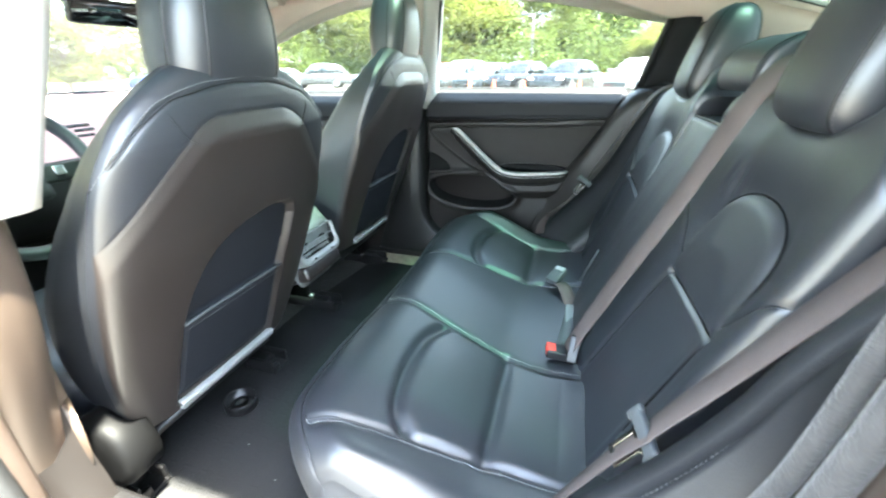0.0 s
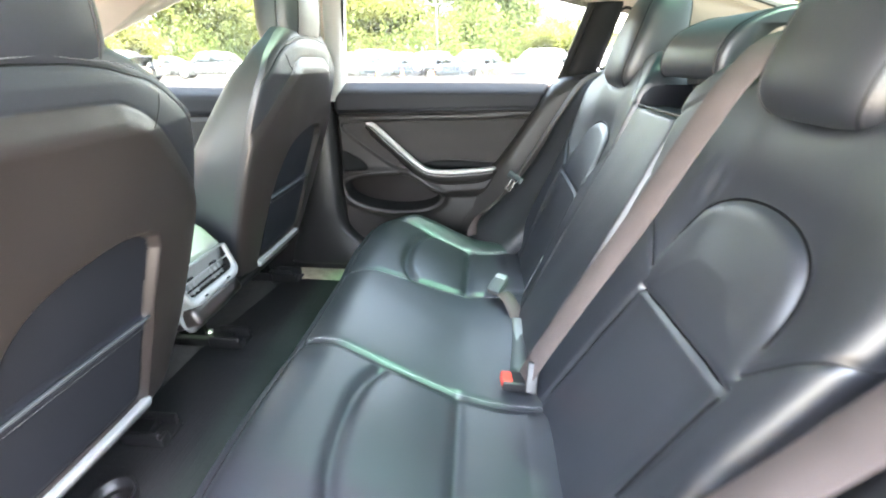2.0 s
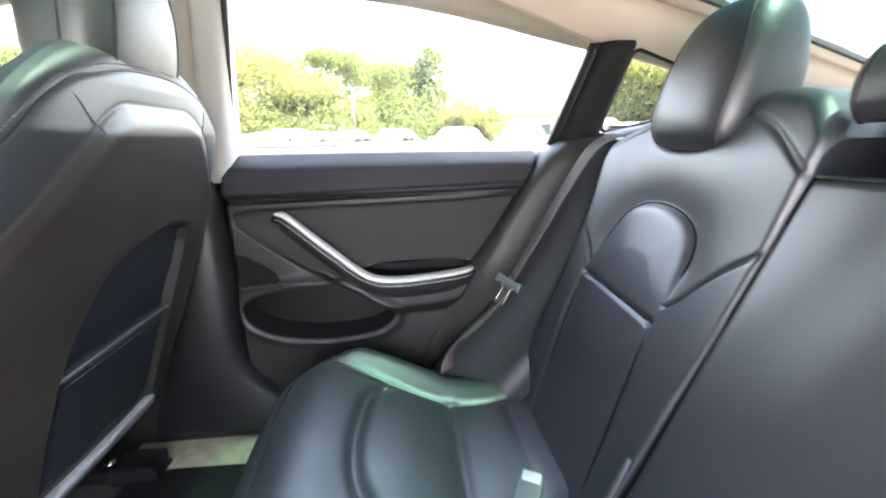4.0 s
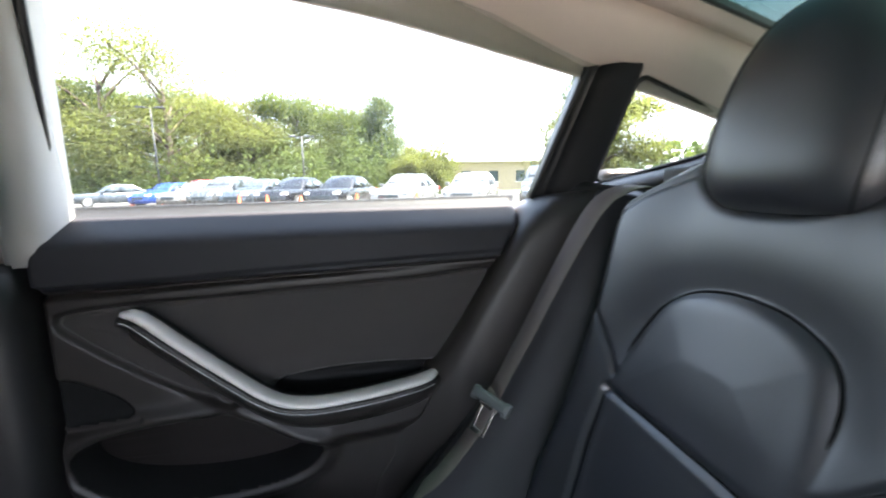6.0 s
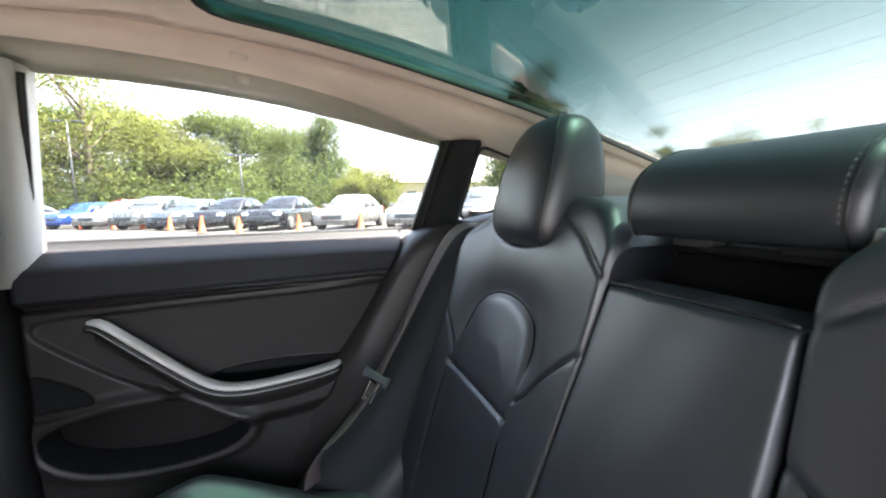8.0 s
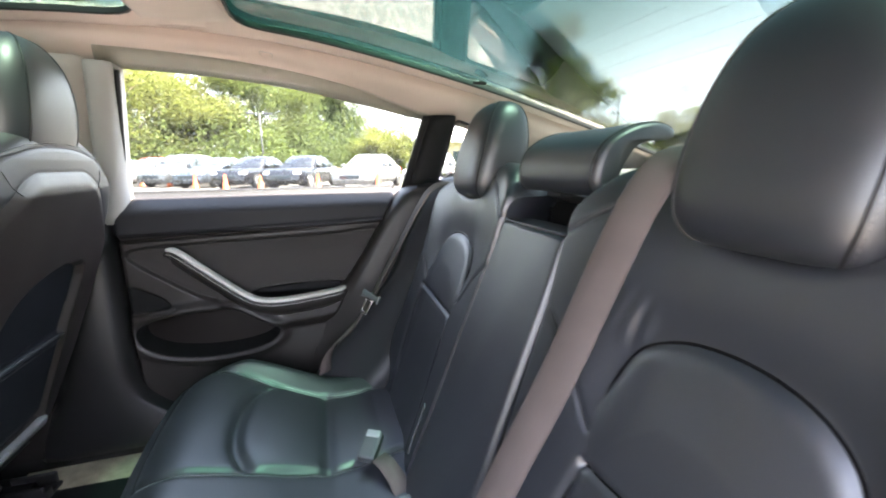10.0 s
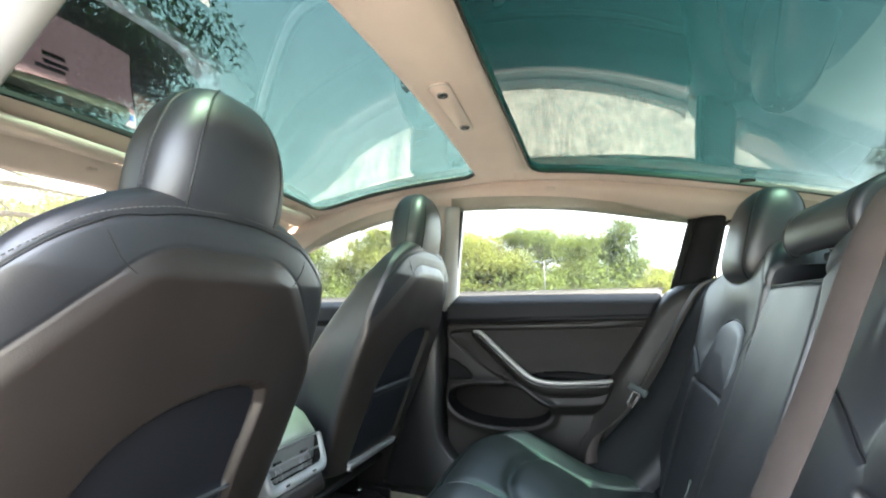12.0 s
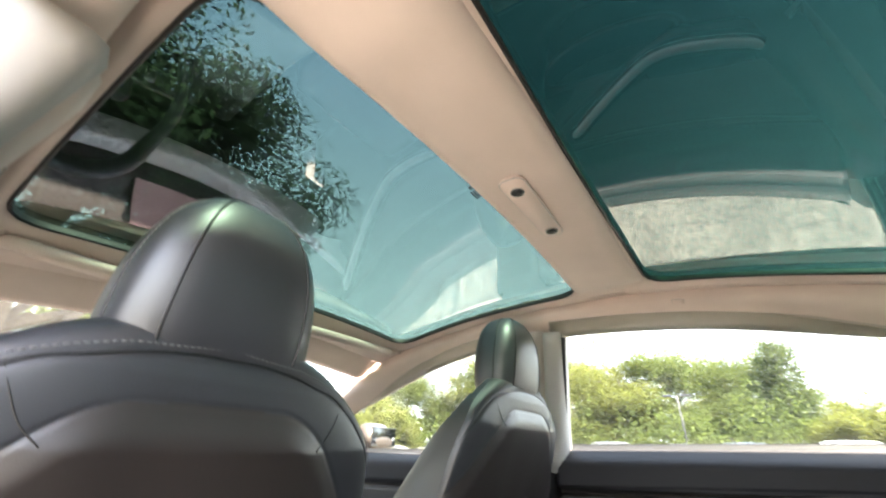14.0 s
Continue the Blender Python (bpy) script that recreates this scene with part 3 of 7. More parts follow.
def pillar(sg):
    """B-pillar: pale upper trim, pale edge strip towards the rear door, dark flared foot."""
    p = thing("pillar", (-0.08, sg * 0.68, 0.35), "middle pillar with pale upper trim and black lower trim", "pillar", kind="structure")
    rings = []
    for z in np.linspace(0.885, 1.262, 12):
        k = (z - 0.885) / 0.377
        x0, x1 = -0.185 + 0.05 * k, -0.052 + 0.062 * k
        yi, yo = 0.665 - 0.105 * k, 0.75 - 0.11 * k
        rings.append([(x0, sg * (yi + 0.02), z), (x0 + 0.02, sg * (yi + 0.004), z), (x0 + 0.06, sg * yi, z), (x1 - 0.02, sg * (yi + 0.002), z), (x1, sg * (yi + 0.012), z), (x1, sg * yo, z), (x0, sg * yo, z)])
    put("upper_trim", loft([r if sg > 0 else r[::-1] for r in rings]), HEADLINER, p, "pale beige upper trim")
    rings = []
    for z in np.linspace(0.878, 1.255, 12):
        k = (z - 0.878) / 0.377
        x0, x1 = -0.050 + 0.062 * k, -0.006 + 0.068 * k
        yi, yo = 0.676 - 0.105 * k, 0.76 - 0.11 * k
        rings.append([(x0, sg * (yi + 0.002), z), (x0 + 0.012, sg * (yi - 0.004), z), (x1 - 0.008, sg * (yi + 0.004), z), (x1, sg * (yi + 0.02), z), (x1, sg * yo, z), (x0, sg * yo, z)])
    put("edge_strip", loft([r if sg > 0 else r[::-1] for r in rings]), PILLARTRIM, p, "pale edge strip")
    for zz, w in ((1.165, 0.05), (1.10, 0.04), (1.06, 0.045)):
        k = (zz - 0.885) / 0.377
        yi = 0.665 - 0.105 * k
        put("trim_line", tube([(-0.16 + 0.05 * k, sg * (yi + 0.001), zz), (-0.16 + 0.05 * k + w, sg * (yi - 0.001), zz - 0.002)], 0.0015, 5), PILLARTRIM, p)
    rings = []
    for z in np.concatenate([np.linspace(0.24, 0.42, 10), np.linspace(0.46, 0.883, 8)]):
        f = 1 - step(0.24, 0.50, z)
        x0, x1 = -0.20 - 0.10 * f, -0.035 + (0.17 * f ** 2 if sg > 0 else -0.14 * step(0.86, 0.30, z))
        yi, yo = (0.645 + 0.02 * f if sg > 0 else 0.692), 0.80
        rings.append([(x0, sg * (yi + 0.03), z), (x0 + 0.03, sg * (yi + 0.004), z), (x0 + 0.08, sg * (yi - 0.004), z), (x1 - 0.03, sg * yi, z), (x1 - 0.008, sg * (yi + 0.012), z), (x1, sg * (yi + 0.035), z), (x1, sg * yo, z), (x0, sg * yo, z)])
    put("lower_trim", loft([r if sg > 0 else r[::-1] for r in rings]), PLASTIC if sg > 0 else JAMB, p, "black flared lower trim" if sg > 0 else "brown painted door jamb")
    return p


pillar(1)
pl = pillar(-1)
put("outer_skin", rbox(-0.19, 0.0, -0.86, -0.79, 0.35, 0.90, 0.015), PAINT, pl, "dark outer paint")
put("door_seal", tube(spline([(0.03, -0.775, 1.20), (0.0, -0.80, 1.05), (-0.01, -0.815, 0.85), (0.0, -0.82, 0.6), (0.06, -0.82, 0.42), (0.2, -0.82, 0.372)], 40), 0.011, 8), RUBBER, pl, "rubber door seal")

# ---- rear door of the passenger side ----
DOOR_X = lambda z: np.interp(z, [0.25, 0.45, 0.50, 0.65, 0.84, 0.96], [0.40, 0.45, 0.485, 0.565, 0.675, 0.735])
insert_o = spline([(-0.014, 0.790), (0.03, 0.805), (0.25, 0.812), (0.50, 0.818), (0.655, 0.825), (0.65, 0.78), (0.575, 0.672), (0.44, 0.668), (0.30, 0.662), (0.235, 0.650), (0.205, 0.641), (0.15, 0.658), (0.07, 0.712), (0.01, 0.760)], 120, True)
pocket_o = spline([(-0.020, 0.565), (0.0, 0.592), (0.06, 0.608), (0.15, 0.614), (0.24, 0.612), (0.30, 0.575), (0.345, 0.545), (0.33, 0.51), (0.27, 0.487), (0.16, 0.480), (0.06, 0.494), (0.0, 0.525)], 120, True)
grille_o = rounded([(-0.055, 0.700), (-0.01, 0.703), (0.055, 0.665), (0.078, 0.634), (-0.058, 0.622)], 0.016)
recess_o = spline([(0.272, 0.652), (0.30, 0.668), (0.40, 0.676), (0.54, 0.668), (0.562, 0.652), (0.54, 0.632), (0.42, 0.630), (0.31, 0.634)], 90, True)
armlow_o = spline([(0.19, 0.648), (0.235, 0.60), (0.30, 0.556), (0.36, 0.540), (0.475, 0.546), (0.56, 0.57), (0.58, 0.63), (0.42, 0.64), (0.30, 0.645), (0.24, 0.672)], 90, True)


def door_panel(nu=340, nv=320):
    V = np.linspace(0, 1, nv)[:, None] * np.ones((1, nu))
    U = np.linspace(0, 1, nu)[None, :] * np.ones((nv, 1))
    Z = 0.25 + V * (0.955 - 0.25)
    X = -0.035 + U * (DOOR_X(Z) + 0.035)
    depth = np.zeros_like(X)                      # towards the cabin
    depth += 0.018 * step(0.835, 0.85, Z) * (1 - step(0.90, 0.955, Z))
    top = step(0.895, 0.955, Z)
    depth -= 0.062 * top ** 1.3
    depth += groove(far(X, Z, [(-0.04, 0.829), (0.3, 0.838), (0.72, 0.848)]), 0.012, 0.0045)
    depth += groove(far(X, Z, [(-0.04, 0.842), (0.3, 0.851), (0.72, 0.861)]), 0.004, 0.004)
    di = within(X, Z, insert_o)
    depth -= 0.006 * step(-0.003, 0.004, di)
    depth += groove(np.abs(di), 0.006, 0.004)
    depth += 0.006 * step(0.0, 0.05, di)
    da = within(X, Z, armlow_o)
    depth += 0.030 * step(-0.012, 0.03, da)
    dp = within(X, Z, pocket_o)
    depth += 0.014 * np.exp(-((dp + 0.012) / 0.016) ** 2)
    depth -= 0.095 * step(-0.003, 0.018, dp)
    dg = within(X, Z, grille_o)
    depth -= 0.004 * step(-0.002, 0.003, dg)
    dr = within(X, Z, recess_o)
    depth -= 0.030 * step(0.0, 0.012, dr)
    depth += groove(far(X, Z, [(-0.06, 0.612), (0.0, 0.618), (0.08, 0.628)]), 0.004, 0.004)
    depth += 0.02 * np.sin(np.clip((Z - 0.25) / 0.25, 0, 1) * math.pi / 2) - 0.02
    edge = np.minimum(U * 0.7, (1 - U) * 0.7)
    depth -= 0.02 * np.clip(1 - edge / 0.018, 0, 1) ** 2
    Y = 0.692 - depth
    reg = np.zeros((nv - 1, nu - 1), int)
    mid = lambda a: (a[1:, 1:] + a[:-1, :-1]) / 2
    reg[mid(Z) > 0.838 + 0.024 * (mid(X) + 0.03)] = 1
    reg[mid(di) > 0] = 2
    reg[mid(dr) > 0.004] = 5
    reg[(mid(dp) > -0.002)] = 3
    reg[mid(dg) > 0] = 4
    return np.stack([X, Y, Z], -1), reg


rd = thing("door_1", (0.3, 0.75, 0.345), "closed rear car door with dark suede insert and pull handle painted pale with sheen", "car door", kind="structure")
P, reg = door_panel()
# pocket and grip recess are blacker than the trim to paint in their shade
parts = split_grid(P, reg, {0: ("lower_panel", DOORPAD, "black moulded lower panel"), 1: ("upper_pad", LEDGE, "padded black window ledge"), 2: ("suede_insert", SUEDE, "dark suede insert"), 3: ("map_pocket", GRILLE, "deep map pocket, its shade painted black"), 4: ("speaker_grille", GRILLE, "cloth speaker grille"), 5: ("grip_recess", RECLINER, "grip recess with shade painted in as matt black")}, rd, back=(0, 0.045, 0), flip=False)
put("outer_skin", rbox(-0.02, 0.72, 0.796, 0.82, 0.30, 0.90, 0.01), PAINT, rd, "dark outer paint")


def pull_handle(parent, dx=0.0):
    """Leather grip, its window sheen painted pale grey, over a black bracket, with a white seam between them."""
    c = spline([(0.083, 0.658, 0.800), (0.115, 0.642, 0.796), (0.165, 0.634, 0.755), (0.225, 0.632, 0.702), (0.275, 0.632, 0.660), (0.315, 0.633, 0.641), (0.37, 0.635, 0.636), (0.45, 0.640, 0.640), (0.52, 0.652, 0.645), (0.552, 0.668, 0.648)], 80)
    c[:, 2] += 0.005
    c[:, 0] += dx
    tan = np.gradient(c, axis=0)
    tan /= np.linalg.norm(tan, axis=1)[:, None]
    up_ = np.stack([-tan[:, 2], 0 * tan[:, 0], tan[:, 0]], 1)
    rings, low = [], []
    for i, (p, n) in enumerate(zip(c, up_)):
        e = min(i, len(c) - 1 - i) / 6
        s = math.sqrt(max(1 - (1 - min(e, 1)) ** 2, 0.02))
        rings.append([p + n * 0.006 * s * np.sign(math.sin(a)) * abs(math.sin(a)) ** 0.75 + np.array([0, 0.016 * s * np.sign(math.cos(a)) * abs(math.cos(a)) ** 0.75 + 0.010, 0]) for a in np.linspace(0, 2 * math.pi, 20, endpoint=False)])
        d = 0.034 + 0.012 * step(0.25, 0.36, p[0] - dx)
        ring = []
        for a, b in ((-0.0045, 0.004), (-0.0055, 0.002), (-0.0065, 0.0), (-0.010, -0.002), (-0.018, -0.001), (-d * 0.75 * s, 0.006), (-d * s - 0.004, 0.022), (-d * s - 0.004, 0.055), (-0.006, 0.055), (-0.005, 0.02)):
            ring.append(p + n * a + np.array([0, b - 0.003, 0]))
        low.append(ring)
    pull = put("pull_handle", loft(rings), PULL, parent, "leather pull handle, window sheen painted pale grey")
    put("stitching", stitches([p + n * -0.011 + np.array([0, -0.0078, 0]) for p, n in zip(c[2:-3], up_[2:-3])], 0.0046, 0.001), THREAD_WHITE, pull, "white stitched seam")
    put("seam", tube([p + n * -0.0072 + np.array([0, -0.0042, 0]) for p, n in zip(c[2:-3], up_[2:-3])], 0.0012, 5), PIPING, pull)
    put("handle_bracket", loft(low), DOORPAD, parent, "black handle bracket")


pull_handle(rd)


def side_pane(x_of, z_of, n=24, m=10, thick=0.004, sg=1):
    """A leaning door pane between the ledge and the rail."""
    rows = []
    for v in np.linspace(0, 1, m):
        row = []
        for u in np.linspace(0, 1, n):
            x = x_of(u, v)
            z = z_of(x, v)
            row.append((x, z))
        rows.append(row)
    vs = []
    for out in (0, thick):
        for row in rows:
            for x, z in row:
                lean = 0.745 - 0.42 * max(z - 0.92, -0.03) - 0.15 * max(z - 0.92, 0) ** 2
                vs.append((x, sg * (lean + out), z))
    N = n * m
    fs = []
    for j in range(m - 1):
        for i in range(n - 1):
            a = j * n + i
            fs.append((a, a + 1, a + n + 1, a + n))
            fs.append((N + a, N + a + n, N + a + n + 1, N + a + 1))
    rim = [i for i in range(n)] + [j * n + n - 1 for j in range(1, m)] + [(m - 1) * n + i for i in range(n - 2, -1, -1)] + [j * n for j in range(m - 2, 0, -1)]
    for a, b in zip(rim, rim[1:] + rim[:1]):
        fs.append((a, N + a, N + b, b))
    if sg < 0:
        fs = [f[::-1] for f in fs]
    return vs, fs


pane = put("window_pane", side_pane(lambda u, v: -0.02 + 0.055 * v + u * (0.80 + 0.0 * v), lambda x, v: (0.92 + 0.035 * max(x, 0)) * (1 - v) + v * (float(rail_z(x)) + 0.035)), SIDEGLASS, rd, "clear side window pane")
pane.visible_shadow = False
# window edge seal and black rear frame of the door
put("pane_seal", tube([(-0.012 + 0.078 * k, 0.735 - 0.135 * k, 0.915 + 0.325 * k) for k in np.linspace(0, 1, 12)], 0.006, 6), RUBBER, rd, "black window channel")
rings = []
for k in np.linspace(0, 1, 10):
    z = 0.945 + 0.215 * k
    x0, x1 = 0.748 + 0.052 * k, 0.772 + 0.050 * k
    y = 0.735 - 0.092 * k
    rings.append([(x0, y - 0.006, z), (x0 + 0.012, y - 0.022, z), (x1 - 0.01, y - 0.022, z), (x1, y - 0.004, z), (x1, y + 0.02, z), (x0, y + 0.02, z)])
put("window_frame", loft(rings), PLASTIC, rd, "black rear window frame")
put("frame_edge", tube([(0.750 + 0.052 * k, 0.728 - 0.092 * k, 0.95 + 0.21 * k) for k in np.linspace(0, 1, 10)], 0.0055, 6), RUBBER, rd)

# ---- quarter light, C-pillar and tail cabin ----
for sg in (1, -1):
    q = thing("pillar", (0.86, sg * 0.66, 0.60), "rear pillar with black lower trim and small quarter window", "pillar", kind="structure")
    rings = []
    for k in np.linspace(0, 1, 10):          # black post between the windows
        z = 0.955 + 0.205 * k
        x0, x1 = 0.768 + 0.050 * k, 0.862 + 0.036 * k
        y = 0.718 - 0.085 * k
        rings.append([(x0, sg * (y - 0.012), z), (x0 + 0.02, sg * (y - 0.03), z), (x1 - 0.02, sg * (y - 0.03), z), (x1, sg * (y - 0.006), z), (x1, sg * (y + 0.03), z), (x0, sg * (y + 0.03), z)])
    put("post", loft([r if sg > 0 else r[::-1] for r in rings]), POSTCLOTH, q, "black cloth window post")
    # lower trim under the quarter light, beside the backrest
    rings = []
    for x in np.linspace(0.42 if sg > 0 else 0.81, 1.75, 44):
        zt = float(np.interp(x, [0.42, 0.50, 0.60, 0.70, 0.75, 0.80, 0.86, 1.0, 1.1, 1.75], [0.48, 0.60, 0.74, 0.90, 0.952, 0.960, 0.968, 0.995, 1.02, 1.03]))
        zt = min(zt, 1.06)
        zb = float(np.interp(x, [0.42, 0.60, 0.75, 1.75], [0.25, 0.34, 0.55, 0.75]))
        yi = 0.645 - 0.02 * step(0.7, 1.0, x) + 0.05 * (1 - step(0.45, 0.62, x))
        rings.append([(x, sg * (yi + 0.05), zb), (x, sg * (yi + 0.004), zb + 0.02), (x, sg * yi, zt - 0.05), (x, sg * (yi + 0.008), zt - 0.014), (x, sg * (yi + 0.03), zt), (x, sg * (yi + 0.10), zt + 0.004), (x, sg * 0.86, zt - 0.03), (x, sg * 0.86, zb)])
    put("lower_trim", loft([r if sg > 0 else r[::-1] for r in rings]), DOORPAD, q, "black quarter trim")
    vs = []
    o = rounded([(0.868, 0.972), (0.895, 1.150), (1.17, 1.075), (1.15, 1.04), (1.02, 1.005)], [0.03, 0.02, 0.015, 0.02, 0.05])
    qp = put("quarter_pane", plate(o, lambda a, b, c: (a, sg * (0.716 - 0.50 * (b - 0.96) + c), b), 0.004), SIDEGLASS, q, "small quarter window pane")
    qp.visible_shadow = False
    put("quarter_seal", tube([(a, sg * (0.724 - 0.50 * (b - 0.96)), b) for a, b in o], 0.004, 6, True), RUBBER, q)
    # pale upper trim from the quarter light to the tail
    rings = []
    for x in np.linspace(1.18, 1.72, 16):
        zt = roof(min(x, 1.68), 0.575) + 0.004
        zb = 1.03
        rings.append([(x, sg * 0.585, zt), (x, sg * 0.60, (zt + zb) / 2 + 0.01), (x, sg * 0.615, zb - 0.03), (x, sg * 0.72, zb - 0.03), (x, sg * 0.68, zt + 0.02)])
    put("upper_trim", loft([r if sg > 0 else r[::-1] for r in rings]), PILLARTRIM, q, "pale grey upper trim")

sh = thing("parcel_shelf", (1.28, 0, 0.9), "grey cloth parcel shelf under the tail glass", "shelf")
put("board", join(rbox(0.945, 1.70, -0.625, 0.625, 0.965, 0.998, 0.006), rbox(1.60, 1.74, -0.625, 0.625, 0.90, 1.035, 0.01)), SHELF, sh)
put("seat_bulkhead", rbox(0.93, 0.96, -0.625, 0.625, 0.24, 0.966, 0.0), SHELF, sh)
put("boot_wall", rbox(1.70, 1.76, -0.72, 0.72, 0.20, 1.02, 0.0), SHELF, sh)
put("speaker_cover", join(rbox(1.18, 1.42, -0.12, 0.12, 0.997, 1.004, 0.003)), GRILLE, sh)

# left door opening: jamb behind the rear seat, with seal and paint
jb = thing("door_jamb", (0.7, -0.75, 0.35), "dark painted door jamb with rubber seal around the opening", "door jamb", kind="structure")
path = spline([(0.40, 0.300), (0.47, 0.345), (0.54, 0.425), (0.605, 0.520), (0.657, 0.600), (0.694, 0.665), (0.716, 0.730), (0.727, 0.795), (0.736, 0.870), (0.748, 0.940), (0.775, 1.04), (0.81, 1.13)], 70)
rings = []
for (x, z), t in zip(path, np.gradient(path, axis=0)):
    t = t / np.linalg.norm(t)
    n = np.array([t[1], -t[0]])              # towards the tail
    pr = [(0.03, -0.66), (0.012, -0.69), (0.016, -0.715), (0.012, -0.742), (0.004, -0.752), (0.000, -0.765), (0.008, -0.776), (0.010, -0.786), (0.001, -0.793), (0.001, -0.801), (0.010, -0.808), (0.010, -0.816), (0.002, -0.822), (0.004, -0.836), (0.030, -0.868), (0.10, -0.90), (0.26, -0.935), (0.45, -0.968), (0.70, -0.975), (0.70, -0.70), (0.08, -0.66)]
    rings.append([(x + n[0] * a, y, z + n[1] * a) for a, y in pr][::-1])
put("jamb_panel", loft(rings), PAINT, jb, "dark brown metallic paint")
nn_ = np.gradient(path, axis=0)
nn_ /= np.linalg.norm(nn_, axis=1)[:, None]
off_ = lambda a, y: [(x + t[1] * a, y, z - t[0] * a) for (x, z), t in zip(path, nn_)]
put("door_seal", tube(off_(0.008, -0.730), 0.0105, 12), SEALCLOTH, jb, "worn grey flocked door seal")
put("edge_trim", tube(off_(0.006, -0.703), 0.0080, 10), SEALCLOTH, jb, "dark grey edge trim")
sl = put("trim", rbox(-1.2, 0.60, -0.88, -0.795, 0.16, 0.335, 0.02), PAINT)
tagged(sl, "dark painted outer sill", "sill", kind="structure")
rq = put("trim", rbox(0.9, 1.75, 0.72, 0.80, 0.20, 1.0, 0.02), PAINT)
tagged(rq, "dark painted rear quarter", "trim", kind="structure")


# ---- rear seats ----
rear_seat = thing("bench_seat", (0.45, 0, 0.205), "black leather rear bench seat with stitched panels and three headrests", "seat")
BACK_N = np.array([-1.0, 0, 0.38]) / math.hypot(1, 0.38)


def back_at(y, z, h, set_back=0.0):
    """A point on the backrest plane at height z, raised by h towards the cabin."""
    return np.stack([0.46 + set_back + 0.38 * z + BACK_N[0] * h, y + 0 * z, z + BACK_N[2] * h], -1)


def arch_outline():
    return np.vstack([[(0.243, 0.691), (0.229, 0.735)], spline([(0.230, 0.775), (0.240, 0.812), (0.258, 0.834), (0.290, 0.849), (0.338, 0.857), (0.395, 0.850), (0.432, 0.830), (0.452, 0.795), (0.461, 0.755)], 40), [(0.465, 0.720), (0.466, 0.697)]])


ARCH = arch_outline()


def rear_back(sg, label):
    nu, nv = 190, 220
    ztop = smooth1([0.09, 0.13, 0.18, 0.30, 0.42, 0.49, 0.54, 0.62], [0.945, 0.99, 1.018, 1.032, 1.025, 1.008, 0.982, 0.93])
    V = np.linspace(0, 1, nv)[:, None] * np.ones((1, nu))
    U = np.linspace(0, 1, nu)[None, :] * np.ones((nv, 1))
    Y0 = 0.102 + U * 0.51
    Z = 0.37 + V * (ztop(Y0) - 0.37)
    yout = np.interp(Z, [0.37, 0.5, 0.65, 0.8, 0.90, 1.0], [0.555, 0.545, 0.535, 0.545, 0.556, 0.560])
    yin = np.interp(Z, [0.37, 0.7, 0.95], [0.135, 0.112, 0.098])
    Y = yin + U * (yout - yin)
    h = np.full(Y.shape, 0.007) + 0.022 * (1 - step(0.09, 0.27, Y))
    h += 0.020 * step(0.42, 0.55, Y) * step(0.40, 0.55, Z) * (1 - 0.35 * step(0.85, 1.0, Z))
    h += 0.010 * np.exp(-((Z - 0.93) / 0.08) ** 2)
    # arched insert: the shoulder rolls down into a deep valley round it, the insert swells out of that valley
    da = within(Y, Z, ARCH)
    curved = 0.30 + 0.70 * step(0.715, 0.80, Z)
    out_d, in_d = np.clip(-da, 0, 1), np.clip(da, 0, 1)
    valley = 0.014 * curved * step(0.66, 0.74, Z)
    h += np.where(da < 0, -valley * np.exp(-(out_d / 0.036) ** 1.5), valley * (0.75 * (1 - np.exp(-(in_d / 0.009) ** 1.4)) - 1))
    h += 0.006 * step(0.0, 0.10, in_d) * step(0.69, 0.74, Z)
    crease = far(Y, Z, [(0.241, 0.690), (0.467, 0.698)])
    h += groove(crease, 0.006, 0.005)
    low = within(Y, Z, [(0.241, 0.690), (0.467, 0.698), (0.467, 0.62), (0.452, 0.50), (0.44, 0.38), (0.195, 0.38), (0.218, 0.55)])
    h += (0.004 * step(0.0, 0.02, low) - 0.006 * step(0.0, 0.02, low)) * (low > 0)
    h += groove(far(Y, Z, [(0.467, 0.70), (0.467, 0.62), (0.452, 0.50), (0.44, 0.38)]), 0.004, 0.006)
    h += groove(far(Y, Z, [(0.241, 0.690), (0.218, 0.55), (0.195, 0.38)]), 0.004, 0.006)
    outer_seam = spline([(0.466, 0.720), (0.485, 0.743), (0.508, 0.766), (0.530, 0.785), (0.552, 0.800)], 30)
    inner_seam = spline([(0.229, 0.722), (0.211, 0.736), (0.180, 0.768), (0.140, 0.801), (0.105, 0.825)], 24)
    shoulder = spline([(0.556, 0.905), (0.512, 0.945), (0.470, 0.968), (0.435, 0.982), (0.38, 1.000), (0.30, 1.003), (0.248, 0.990), (0.202, 0.974), (0.161, 0.954), (0.100, 0.912)], 60)
    for s in (outer_seam, inner_seam, shoulder):
        h += groove(far(Y, Z, s), 0.0035, 0.004)
    head = spline([(0.232, 1.03), (0.248, 0.978), (0.285, 0.946), (0.336, 0.937), (0.386, 0.941), (0.420, 0.960), (0.438, 0.985), (0.446, 1.03)], 40)
    h -= 0.020 * step(-0.012, 0.03, within(Y, Z, head))
    # soft folds of the hide beside the driver side arch
    if sg < 0:
        h += 0.0022 * np.sin(Y * 300 + 3 * np.sin(Z * 40)) * np.exp(-((Z - 0.852) / 0.022) ** 2) * np.exp(-((Y - 0.235) / 0.022) ** 2)
    h += 0.0005 * np.sin(Y * 27 + Z * 19) * np.sin(Z * 23 - Y * 13)
